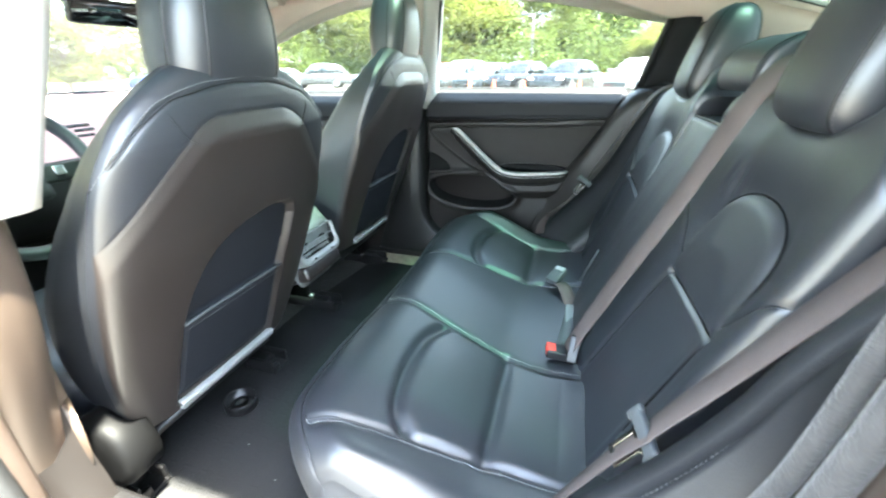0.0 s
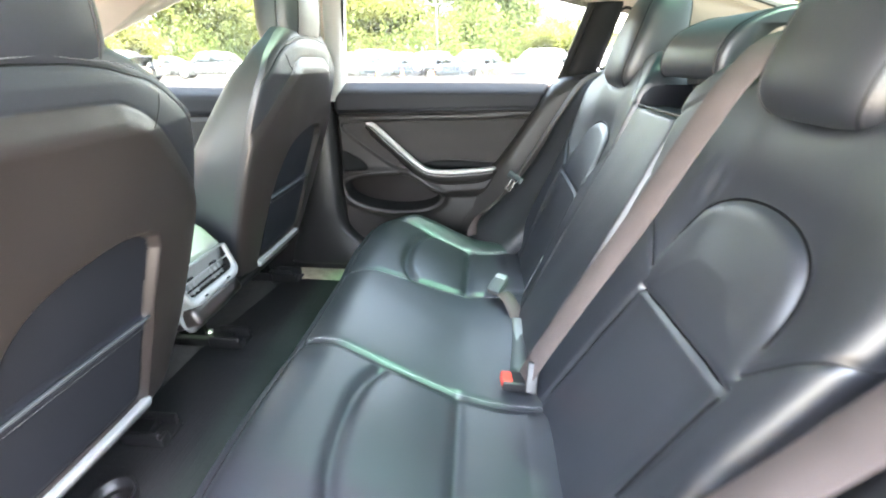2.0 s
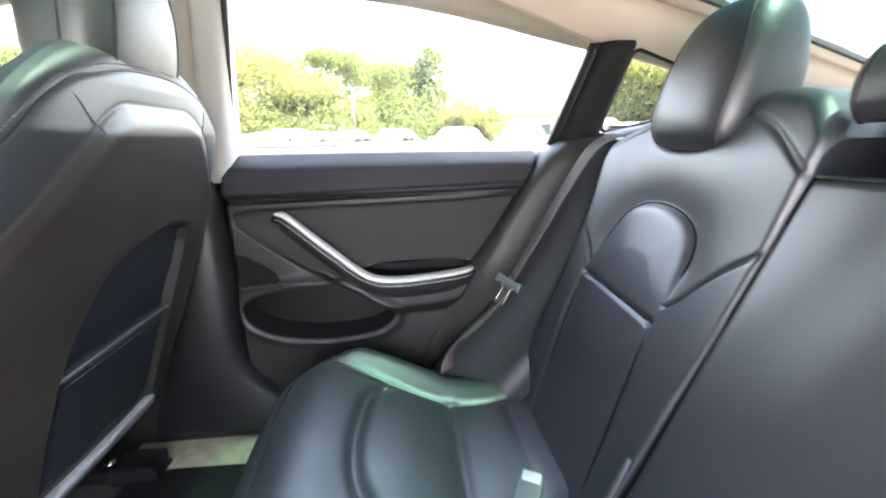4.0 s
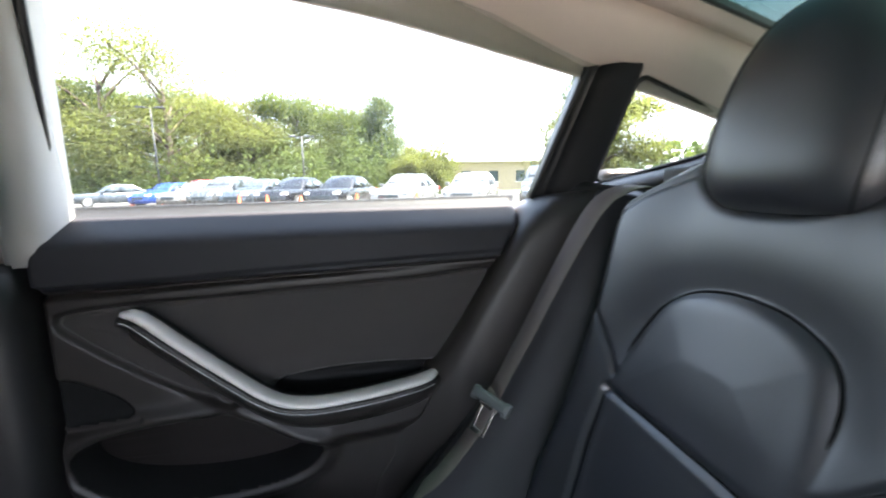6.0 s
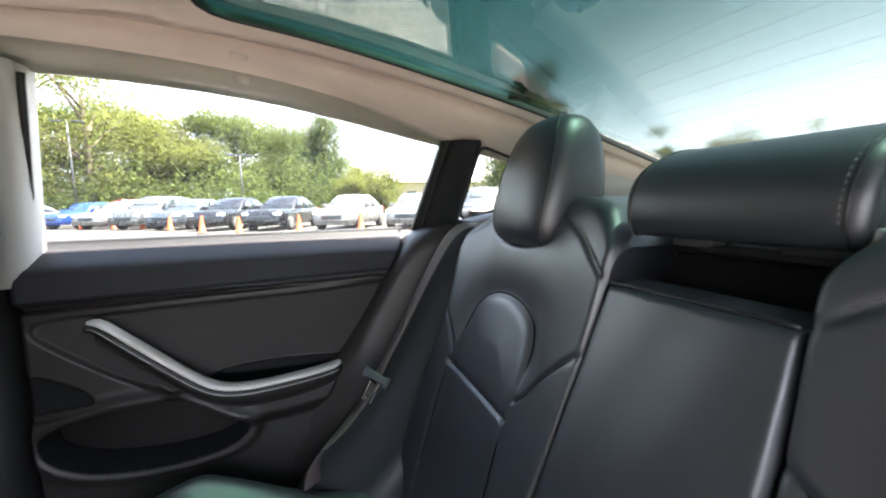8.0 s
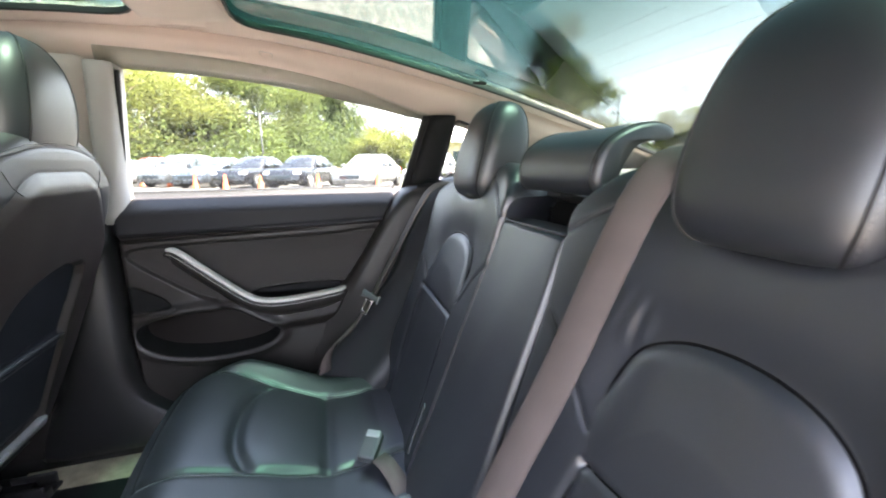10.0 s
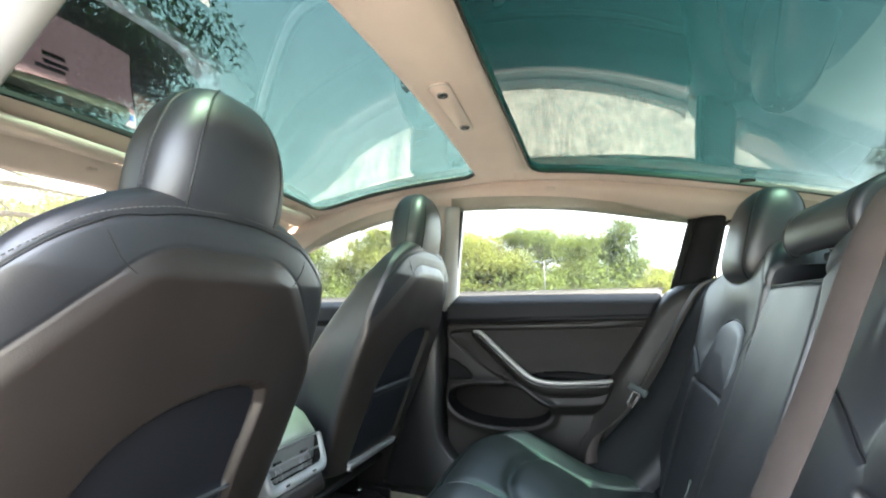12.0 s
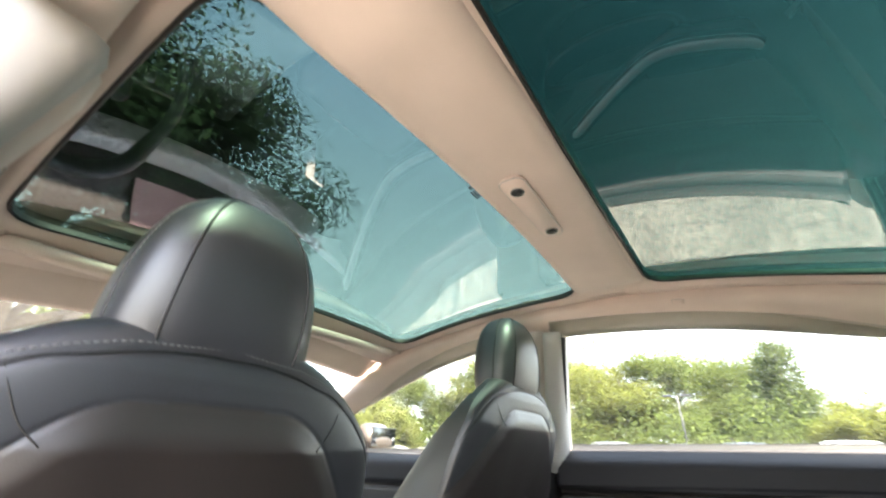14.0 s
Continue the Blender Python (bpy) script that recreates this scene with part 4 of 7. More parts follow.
    for e, R in ((U * 0.45, 0.010), ((1 - U) * 0.45, 0.028)):
        h -= R * (1 - np.sqrt(np.clip(1 - np.clip(1 - e / R, 0, 1) ** 2, 0, 1)))
    et = (1 - V) * (Z.max() - 0.37)
    R = 0.032
    h -= R * (1 - np.sqrt(np.clip(1 - np.clip(1 - et / R, 0, 1) ** 2, 0, 1)))
    P = back_at(Y, Z, h, 0.025)
    mid = lambda a: (a[1:, 1:] + a[:-1, :-1]) / 2
    reg = np.zeros((nv - 1, nu - 1), int)
    reg[mid(low) > 0] = 2
    reg[mid(da) > 0] = 1
    if sg < 0:
        P[..., 1] *= -1
    t = thing("seat_backrest", (0.62, sg * 0.33, 0.40), label, "seat backrest", "rear bench backrests")
    made = split_grid(P, reg, {0: ("back_cover", LEATHER, ""), 1: ("arched_insert", LEATHER, "raised arched insert"), 2: ("lumbar_panel", LEATHER, "")}, t, back=(0.09, 0, 0.0), flip=sg > 0)

    def on(pts, lift=0.002):
        out = []
        for y, z in pts:
            k = np.argmin((Y - y) ** 2 + (Z - z) ** 2)
            p = P.reshape(-1, 3)[k] + BACK_N * lift
            out.append(p)
        out = np.array(out)
        for _ in range(4):
            out[1:-1] = (out[:-2] + 2 * out[1:-1] + out[2:]) / 4
        return spline(out[::2], 3 * len(out))
    put("shoulder_stitching", stitches(on(shoulder + np.array([0.003, 0.006])), 0.0055, 0.00045), THREAD, t, "pale stitched shoulder seam")
    for s in (outer_seam, inner_seam):
        put("seam", tube(on(s, 0.0008), 0.0012, 5), PIPING, t)
    # sewn seams, with the shade of their grooves painted as near-black tubes
    put("arch_seam", tube(on(ARCH, 0.0006), 0.0017, 6), SEAM, t, "sewn seam round the insert, groove shade painted black")
    for a, b in (((0.241, 0.690), (0.467, 0.698)), ((0.467, 0.690), (0.452, 0.50)), ((0.241, 0.688), (0.200, 0.42))):
        put("seam", tube(on(np.linspace(a, b, 24), 0.0004), 0.0014, 6), SEAM, t)
    return fold(t, made[0], "backrest", rear_seat, label)


rear_back(1, "leather backrest with arched insert")
rear_back(-1, "leather backrest with arched insert and folds")


def egg_head(name, base, w_of, z0, z1, lean, depth, seam_at, label, group):
    """A headrest: rounded egg with a boxy section, built about its base."""
    bx, by, bz = base
    t = thing(name, base, label, "headrest", group)
    n, m = 48, 44
    rings = []
    for k in range(m):
        v = 0.5 - 0.5 * math.cos(math.pi * k / (m - 1))
        z = z0 + (z1 - z0) * v
        w = w_of(v)
        d = depth * (max(1 - abs(2 * v - 1) ** 4.5, 0.0) ** 0.5) * (1 - 0.22 * v)
        if k in (0, m - 1):
            w, d = 0.004, 0.004
        xc = bx + lean * (z - bz)
        ring = []
        pw = 0.52 + 0.30 * float(step(0.35, 1.0, v))
        for a in np.linspace(0, 2 * math.pi, n, endpoint=False):
            c, s = math.cos(a), math.sin(a)
            ring.append((xc + d * np.sign(c) * abs(c) ** pw, by + w * np.sign(s) * abs(s) ** pw, z))
        rings.append(ring)
    main = put("cushion", loft(rings), LEATHER, t)
    for k in seam_at:
        j = int(round(k * n)) % n
        pts = []
        for i in range(2, m - 2):
            p = np.array(rings[i][j])
            c = np.array([bx + lean * (p[2] - bz), by, p[2]])
            pts.append(p + (p - c) / max(np.linalg.norm(p - c), 1e-6) * 0.0006)
        put("seam", tube(pts, 0.0016, 5), PIPING, t, "piped seam")
        off = []
        for i in range(2, m - 2):
            p, q = np.array(rings[i][j]), np.array(rings[i][(j + 1) % n])
            d = (q - p) / max(np.linalg.norm(q - p), 1e-6)
            c = np.array([bx + lean * (p[2] - bz), by, p[2]])
            off.append(p + d * 0.004 + (p - c) / max(np.linalg.norm(p - c), 1e-6) * 0.0004)
        put("stitching", stitches(off, 0.006, 0.0004), THREAD, t, "stitched seam")
    for dy in (-0.06, 0.06):
        put("post", tube([(bx - lean * 0.05 + 0.01, by + dy, z0 - 0.05), (bx + 0.01, by + dy, z0 + 0.03)], 0.006, 10), CHROME, t, "metal post")
    return fold(t, main, "headrest", rear_seat, label)


egg_w = smooth1([0, 0.06, 0.2, 0.45, 0.65, 0.82, 0.93, 0.98, 1.0], [0.055, 0.076, 0.089, 0.092, 0.088, 0.076, 0.059, 0.039, 0.010])
for sg in (1, -1):
    egg_head("headrest", (0.870, sg * 0.332, 0.99), egg_w, 0.938, 1.160, 0.20, 0.072, (0.11, 0.89, 0.385, 0.615), "tall rounded black leather headrest on the rear seat", "rear headrests")

# centre armrest, folded up between the backrests
ar = thing("centre_armrest", (0.68, 0, 0.45), "black leather folding armrest, closed, between the rear backrests", "armrest")
nu, nv = 60, 90
V = np.linspace(0, 1, nv)[:, None] * np.ones((1, nu))
U = np.linspace(-1, 1, nu)[None, :] * np.ones((nv, 1))
Z = 0.40 + V * 0.521
Y = U * np.interp(Z, [0.40, 0.92], [0.118, 0.098])
h = 0.007 + 0.004 * np.cos(U * 1.4)
ee = np.minimum((1 - np.abs(U)) * 0.1, (1 - V) * 0.5)
h = h - 0.009 * (1 - np.sqrt(np.clip(1 - np.clip(1 - ee / 0.009, 0, 1) ** 2, 0, 1)))
h += 0.0008 * np.sin(Y * 60 + Z * 20)
P = back_at(Y, Z, h)
arm = split_grid(P, np.zeros((nv - 1, nu - 1), int), {0: ("pad", LEATHER, "")}, ar, back=(0.05, 0, 0), flip=True)
put("top_edge", tube(back_at(np.linspace(-0.094, 0.094, 20), np.full(20, 0.9205), np.full(20, 0.004)), 0.0028, 6), PIPING, ar)
put("release_strap", ribbon(back_at(np.full(8, 0.117), np.linspace(0.46, 0.56, 8), np.full(8, 0.022)), (0, 1, 0), 0.009, 0.002), BUCKLE_GREY, ar, "thin pale pull strap")
# recess walls are near-black to paint in the shade of a deep cavity
put("recess", join(rbox(0.915, 0.93, -0.125, 0.125, 0.74, 0.951, 0.004), rbox(0.80, 0.913, -0.098, 0.098, 0.80, 0.812, 0.002), rbox(0.86, 0.913, -0.125, -0.112, 0.74, 0.951, 0.003), rbox(0.86, 0.913, 0.112, 0.125, 0.74, 0.951, 0.003)), GRILLE, ar, "recess behind the armrest, its shade painted near-black")
put("recess_tray", join(rbox(0.902, 0.94, -0.10, 0.10, 0.952, 0.966, 0.004)), PLASTIC, ar, "dark recess tray")
for dy in (-0.055, 0.058):
    put("headrest_guide", join(rbox(0.880, 0.918, dy - 0.024, dy + 0.024, 0.962, 0.978, 0.006), rbox(0.885, 0.90, dy - 0.007, dy + 0.007, 0.965, 1.0, 0.003)), BUCKLE_GREY, ar, "grey headrest guide")
fold(ar, arm[0], "armrest", rear_seat, "folding armrest, closed")

# middle headrest: a bent pad that hooks over the shelf
mh = thing("headrest", (0.88, 0, 0.975), "low curved black leather middle headrest hooked over the backrest", "headrest", "rear headrests")
prof = spline([(0.842, 0.978), (0.834, 0.996), (0.838, 1.024), (0.856, 1.050), (0.895, 1.069), (0.935, 1.075), (0.962, 1.068), (0.968, 1.059), (0.955, 1.054), (0.92, 1.052), (0.897, 1.043), (0.878, 1.020), (0.864, 0.992), (0.853, 0.976)], 60, True)
c0 = prof.mean(0)
rings = []
for y, k in [(-0.112, 0.80), (-0.110, 0.90), (-0.105, 0.97), (-0.098, 1.0)] + [(q, 1.0) for q in np.linspace(-0.08, 0.08, 10)] + [(0.098, 1.0), (0.105, 0.97), (0.110, 0.90), (0.112, 0.80)]:
    rings.append([(c0[0] + (p[0] - c0[0]) * k, y, c0[1] + (p[1] - c0[1]) * k) for p in prof])
mh_pad = put("pad", loft(rings), LEATHER, mh)
for y in (-0.1, 0.1):
    put("seam", tube([(p[0], y, p[1]) for p in prof], 0.0016, 5, True), PIPING, mh, "piped end seam")
    off = c0 + (prof - c0) * 1.004
    put("stitching", stitches([(p[0], y * 0.955, p[1]) for p in off[4:40]], 0.006, 0.0005), THREAD, mh)
for dy in (-0.06, 0.06):
    put("post", tube([(0.893, dy, 0.965), (0.875, dy, 1.005)], 0.005, 8), CHROME, mh, "metal post")
put("end_clip", rbox(0.846, 0.866, -0.1165, -0.106, 0.965, 0.993, 0.003), VENTTRIM, mh, "pale plastic clip")
fold(mh, mh_pad, "headrest", rear_seat, "low curved middle headrest hooked over the shelf")

# ---- rear bench cushion ----
bench = thing("seat_cushion", (0.4, 0, 0.24), "long black leather rear bench cushion with stitched panels", "seat cushion")
prof = spline([(0.165, 0.235), (0.128, 0.30), (0.103, 0.38), (0.103, 0.43), (0.125, 0.468), (0.165, 0.490), (0.215, 0.494), (0.275, 0.474), (0.34, 0.448), (0.41, 0.420), (0.47, 0.402), (0.54, 0.396), (0.60, 0.402), (0.66, 0.405)], 260)
d = np.concatenate([[0], np.cumsum(np.linalg.norm(np.diff(prof, axis=0), axis=1))])
s = np.linspace(0, d[-1], 230)
prof = np.column_stack([np.interp(s, d, prof[:, k]) for k in (0, 1)])
tn = np.gradient(prof, axis=0)
tn /= np.linalg.norm(tn, axis=1)[:, None]
nrm = np.column_stack([-tn[:, 1], tn[:, 0]])
nu = 420
U = np.linspace(-1, 1, nu)[None, :] * np.ones((len(s), 1))
S = s[:, None] * np.ones((1, nu))
X = prof[:, :1] * np.ones((1, nu))
hw = 0.615 - 0.03 * step(0.45, 0.62, X)
Y = U * hw
top = step(0.235, 0.46, prof[:, 1])[:, None] * np.ones((1, nu)) * (S > 0.17)
A = np.abs(Y)
h = np.zeros_like(Y)
bol = spline([(0.16, 0.552), (0.22, 0.537), (0.34, 0.507), (0.47, 0.484), (0.56, 0.488), (0.66, 0.50)], 30)
inn = spline([(0.14, 0.155), (0.212, 0.160), (0.34, 0.178), (0.463, 0.193), (0.575, 0.212), (0.66, 0.22)], 30)
bow = spline([(0.337, 0.505), (0.298, 0.45), (0.283, 0.35), (0.288, 0.25), (0.318, 0.178)], 30)
cross = [(0.468, 0.484), (0.465, 0.193)]
hh = top * (S > 0.2)
db, di_, dw, dc = far(X, A, bol), far(X, A, inn), far(X, A, bow), far(X, A, cross)
ybol, yinn = np.interp(X, bol[:, 0], bol[:, 1]), np.interp(X, inn[:, 0], inn[:, 1])
inside = step(0.0, 0.02, A - yinn) * (1 - step(-0.02, 0.0, A - ybol))
h += hh * groove(db, 0.007, 0.010)
h += hh * groove(di_, 0.006, 0.010)
h += hh * groove(dw, 0.012, 0.013) * (inside + 0.1)
h += hh * groove(dc, 0.008, 0.013)
xb = np.interp(A, bow[::-1, 1], bow[::-1, 0])
h += hh * inside * 0.012 * np.sin(np.clip((X - xb) / np.maximum(0.467 - xb, 0.05), 0, 1) * math.pi) * np.clip(np.sin((A - yinn) / (ybol - yinn) * math.pi), 0, 1) ** 0.5
h += hh * inside * 0.010 * np.sin(np.clip((X - 0.467) / 0.12, 0, 1) * math.pi) * np.clip(np.sin((A - yinn) / (ybol - yinn) * math.pi), 0, 1) ** 0.5
h += hh * 0.016 * step(0.0, 0.07, A - ybol) * step(0.14, 0.24, X)
h += hh * 0.006 * np.cos(np.clip(A / 0.17, 0, 1) * math.pi / 2)
front_seam = np.abs(S - s[np.argmin(np.abs(prof[:, 1] - 0.478) + (prof[:, 0] > 0.2))])
h += groove(front_seam, 0.003, 0.008)
h += hh * 0.0005 * np.sin(X * 35 + Y * 21) * np.sin(Y * 34 - X * 12)
E_ = (1 - np.abs(U)) * 0.6
R = 0.055
h -= R * (1 - np.sqrt(np.clip(1 - np.clip(1 - E_ / R, 0, 1) ** 2, 0, 1)))
pull = 0.075 * step(0.45, 0.62, A) ** 2 * (1 - np.clip((X - 0.10) / 0.40, 0, 1)) + 0.010 * np.cos(A * 9) * (1 - step(0.1, 0.25, X))
P = np.stack([X + nrm[:, :1] * h + pull, Y, prof[:, 1:] + nrm[:, 1:] * h], -1)
mid = lambda a: (a[1:, 1:] + a[:-1, :-1]) / 2
reg = np.zeros((len(s) - 1, nu - 1), int)
mA, mX, mT = mid(A), mid(X), mid(hh)
mYb, mYi, mY = mid(ybol), mid(yinn), mid(Y)
ins = (mA > mYi) & (mA < mYb) & (mT > 0.5)
reg[ins & (mY > 0)] = 1
reg[ins & (mY < 0)] = 2
reg[(mA <= mYi) & (mT > 0.5)] = 3
reg[(mA >= mYb) & (mT > 0.5) & (mY > 0)] = 4
reg[(mA >= mYb) & (mT > 0.5) & (mY < 0)] = 5
cus = split_grid(P, reg, {0: ("front_cover", LEATHER, ""), 1: ("seat_panel", LEATHER, "quilted seat panel"), 2: ("seat_panel", LEATHER, "quilted seat panel"), 3: ("middle_panel", LEATHER, "flat middle panel"), 4: ("side_bolster", LEATHER, "raised side bolster"), 5: ("side_bolster", LEATHER, "raised side bolster")}, bench, back=(0.0, 0, -0.17), flip=False)


def on_bench(pts, lift=0.0015):
    out = []
    for x, y in pts:
        k = np.argmin((P[80:, :, 0] - x) ** 2 + (P[80:, :, 1] - y) ** 2)
        out.append(P[80:].reshape(-1, 3)[k] + np.array([0, 0, lift]))
    return spline(np.array(out), 4 * len(out))


for sg in (1, -1):
    put("stitching", stitches(on_bench([(x, sg * (y + 0.008)) for x, y in bol]), 0.0055, 0.00055), THREAD_WHITE, bench, "pale stitching")
    put("stitching", stitches(on_bench([(x, sg * (y - 0.008)) for x, y in inn]), 0.0055, 0.00055), THREAD_WHITE, bench, "pale stitching")
    put("seam", tube(on_bench([(x, sg * y) for x, y in bol], 0.0006), 0.0012, 5), PIPING, bench)
    put("seam", tube(on_bench([(x, sg * y) for x, y in inn], 0.0006), 0.0012, 5), PIPING, bench)
jf = np.argmin(np.abs(prof[:, 1] - 0.478) + (prof[:, 0] > 0.2))
put("front_piping", tube(P[jf, 6:-6:4] + np.array([-0.0005, 0, 0.0008]), 0.0014, 5), PIPING, bench)
put("bench_base", rbox(0.19, 0.70, -0.605, 0.605, 0.235, 0.385, 0.03), PLASTIC, bench, "dark base under the cushion")
fold(bench, cus[0], "cushion", rear_seat, "long leather bench cushion")

# side bolsters between the backrests and the door openings
for sg in (1, -1):
    sb = thing("side_bolster", (0.6, sg * 0.65, 0.40), "black leather side bolster with stitched edge beside the backrest", "bolster", "side bolsters")
    edge_in = spline([(0.40, 0.33), (0.462, 0.42), (0.558, 0.53), (0.650, 0.645), (0.704, 0.735), (0.728, 0.790), (0.760, 0.850), (0.798, 0.912), (0.838, 0.965)], 60)
    edge_out = spline([(0.46, 0.320), (0.545, 0.425), (0.610, 0.520), (0.662, 0.600), (0.699, 0.665), (0.721, 0.730), (0.733, 0.795), (0.745, 0.870), (0.768, 0.930), (0.800, 0.985)], 60)
    rings = []
    for (x, z), (xo, zo) in zip(edge_in, edge_out):
        ring = [(x + 0.13, 0.47, z - 0.05), (x + 0.09, 0.54, z - 0.035), (x + 0.05, 0.585, z - 0.02), (x + 0.022, 0.606, z - 0.010), (x + 0.008, 0.624, z - 0.003), (x + 0.001, 0.640, z), (x + 0.002, 0.652, z), (x + 0.009, 0.660, z - 0.003)]
        for k in np.linspace(0.12, 1, 8):
            ring.append((x + (xo - x) * k, 0.662 + 0.034 * k ** 1.5 + 0.006 * math.sin(math.pi * k), z + (zo - z) * k))
        ring += [(xo + 0.02, 0.690, zo - 0.01), (xo + 0.09, 0.64, zo - 0.02)]
        rings.append([(p, sg * q, r) for p, q, r in (ring if sg < 0 else ring[::-1])])
    sb_main = put("cover", loft(rings), BOLSTER, sb)
    put("stitching", stitches([(x + 0.007, sg * 0.6615, z - 0.001) for x, z in edge_in[4:]], 0.0058, 0.00045), THREAD, sb, "pale stitched edge")
    fold(sb, sb_main, "side_bolster", rear_seat, "outer bolster with pale stitched edge")

# ---- seat belts and buckles ----
SHORT = 0.0465


def tongue(parent, at, along, face):
    """A belt tongue: grey plastic slider with a steel plate and slot."""
    a = Vector(along).normalized()
    f = Vector(face).normalized()
    s = a.cross(f).normalized()
    f = s.cross(a)
    m = Matrix(((*s, 0), (*a, 0), (*f, 0), (0, 0, 0, 1))).transposed()
    m.translation = at
    tg = put("tongue_slider", moved(join(rbox(-0.031, 0.031, -0.008, 0.008, -0.006, 0.006, 0.004), rbox(-0.034, -0.024, -0.012, 0.010, -0.005, 0.005, 0.003), rbox(0.024, 0.034, -0.012, 0.010, -0.005, 0.005, 0.003)), m), BUCKLE_GREY, parent, "grey belt tongue slider")
    put("tongue_plate", moved(join(rbox(-0.014, -0.008, -0.052, -0.006, -0.0015, 0.0015, 0.0008), rbox(0.008, 0.014, -0.052, -0.006, -0.0015, 0.0015, 0.0008), rbox(-0.014, 0.014, -0.054, -0.046, -0.0015, 0.0015, 0.0008), rbox(-0.017, 0.017, -0.014, -0.005, -0.0015, 0.0015, 0.0008)), m), CHROME, tg, "steel tongue plate")


# passenger side belt: hangs from the shoulder to the bench side
b = thing("seat_belt", (0.62, 0.56, 0.42), "dark grey-brown seat belt hanging beside the backrest", "seat belt", "seat belts")
top = spline([(0.91, 0.555, 0.945), (0.865, 0.566, 0.968), (0.822, 0.576, 0.962), (0.785, 0.580, 0.932), (0.735, 0.580, 0.852), (0.680, 0.578, 0.755), (0.622, 0.576, 0.655)], 40)
low = spline([(0.622, 0.576, 0.655), (0.592, 0.574, 0.606), (0.560, 0.574, 0.565), (0.525, 0.566, 0.535), (0.495, 0.577, 0.505), (0.475, 0.585, 0.462), (0.47, 0.588, 0.42)], 36)
put("shoulder_strap", ribbon(top, np.linspace((-0.25, 1, 0.1), (0.12, 1, 0.05), 40), SHORT), BELT, b)
put("lap_strap", ribbon(low, np.linspace((0.1, 1, 0.2), (0.75, 0.6, 0.1), 36), SHORT), BELT, b)
tongue(b, (0.612, 0.566, 0.648), (0.50, 0.12, 0.86), (-0.70, -0.60, 0.40))
# driver side belt
b = thing("seat_belt", (0.6, -0.6, 0.42), "dark grey-brown seat belt running across the side bolster", "seat belt", "seat belts")
top = spline([(0.915, -0.575, 0.985), (0.885, -0.585, 0.992), (0.852, -0.592, 0.968), (0.813, -0.594, 0.900), (0.756, -0.589, 0.801), (0.720, -0.587, 0.738), (0.686, -0.584, 0.680), (0.668, -0.583, 0.648)], 48)
low = spline([(0.668, -0.583, 0.648), (0.640, -0.584, 0.606), (0.605, -0.588, 0.548), (0.572, -0.592, 0.492), (0.545, -0.596, 0.440), (0.53, -0.60, 0.40)], 30)
put("shoulder_strap", ribbon(top, np.linspace((0.05, 0.99, 0.0), (0.26, 0.96, -0.10), 48), SHORT), BELT, b)
put("lap_strap", ribbon(low, np.linspace((0.26, 0.96, -0.10), (0.45, 0.85, -0.25), 30), SHORT), BELT, b)
tongue(b, (0.664, -0.585, 0.642), (0.52, -0.03, 0.85), (-0.82, -0.25, 0.50))
# middle belt: over the driver side backrest down to the buckle
b = thing("seat_belt", (0.6, -0.18, 0.42), "dark grey-brown middle seat belt lying over the backrest", "seat belt", "seat belts")
mb = spline([(0.93, -0.240, 1.012), (0.885, -0.236, 1.034), (0.835, -0.233, 1.025), (0.803, -0.229, 0.985), (0.775, -0.221, 0.917), (0.727, -0.205, 0.782), (0.680, -0.186, 0.660), (0.630, -0.170, 0.530), (0.602, -0.163, 0.455), (0.592, -0.16, 0.425)], 70)
put("strap", ribbon(mb, (-0.30, 0.94, 0.10), SHORT), BELT, b)
put("anchor", moved(join(rbox(-0.03, 0.03, -0.012, 0.012, -0.006, 0.006, 0.004)), pose(0.606, -0.176, 0.445, 0, -60, 80)), PLASTIC, b, "black belt anchor")


def buckle(at, turn, tilt, button, strap, label):
    t = thing("belt_buckle", at, label, "belt buckle", "belt buckles")
    m = pose(*at, tilt, 0, turn)
    hs = put("housing", moved(rbox(-0.019, 0.019, -0.03, 0.032, -0.004, 0.018, 0.005), m), BUCKLE_GREY if button is None else PLASTIC, t)
    if button is not None:
        put("release_button", moved(rbox(-0.0145, 0.0145, 0.012, 0.033, 0.002, 0.0198, 0.003), m), button, hs, "red release button")
    else:
        put("release_button", moved(rbox(-0.015, 0.015, 0.016, 0.033, 0.002, 0.0195, 0.003), m), VENTTRIM, hs, "pale grey face")
    put("strap", strap, BELT if button is None else BUCKLE_GREY, t, "stalk strap")
    return t


buckle((0.578, -0.160, 0.412), 95, 8, RED, ribbon(spline([(0.584, -0.13, 0.414), (0.592, -0.06, 0.414), (0.600, 0.01, 0.412), (0.606, 0.05, 0.408)], 14), (1, 0, 0.1), 0.034, 0.004), "black buckle with red button lying on the cushion")
buckle((0.553, 0.203, 0.428), -30, 22, None, ribbon(spline([(0.565, 0.175, 0.425), (0.578, 0.145, 0.428), (0.590, 0.115, 0.418), (0.60, 0.09, 0.402)], 14), (1, 0.25, 0.1), 0.036, 0.004), "grey buckle lying face up on the cushion")
bs = put("buckle_slot", join(rbox(0.585, 0.625, -0.04, 0.075, 0.400, 0.415, 0.006)), CONSOLE)
tagged(bs, "grey plastic buckle slot at the back of the cushion", "buckle slot")


# ---- front seats, built about the seat's middle on the floor line ----
SHOULDER = smooth1([0.0, 0.06, 0.12, 0.167, 0.21, 0.245, 0.27], [1.004, 1.001, 0.990, 0.972, 0.938, 0.895, 0.85])


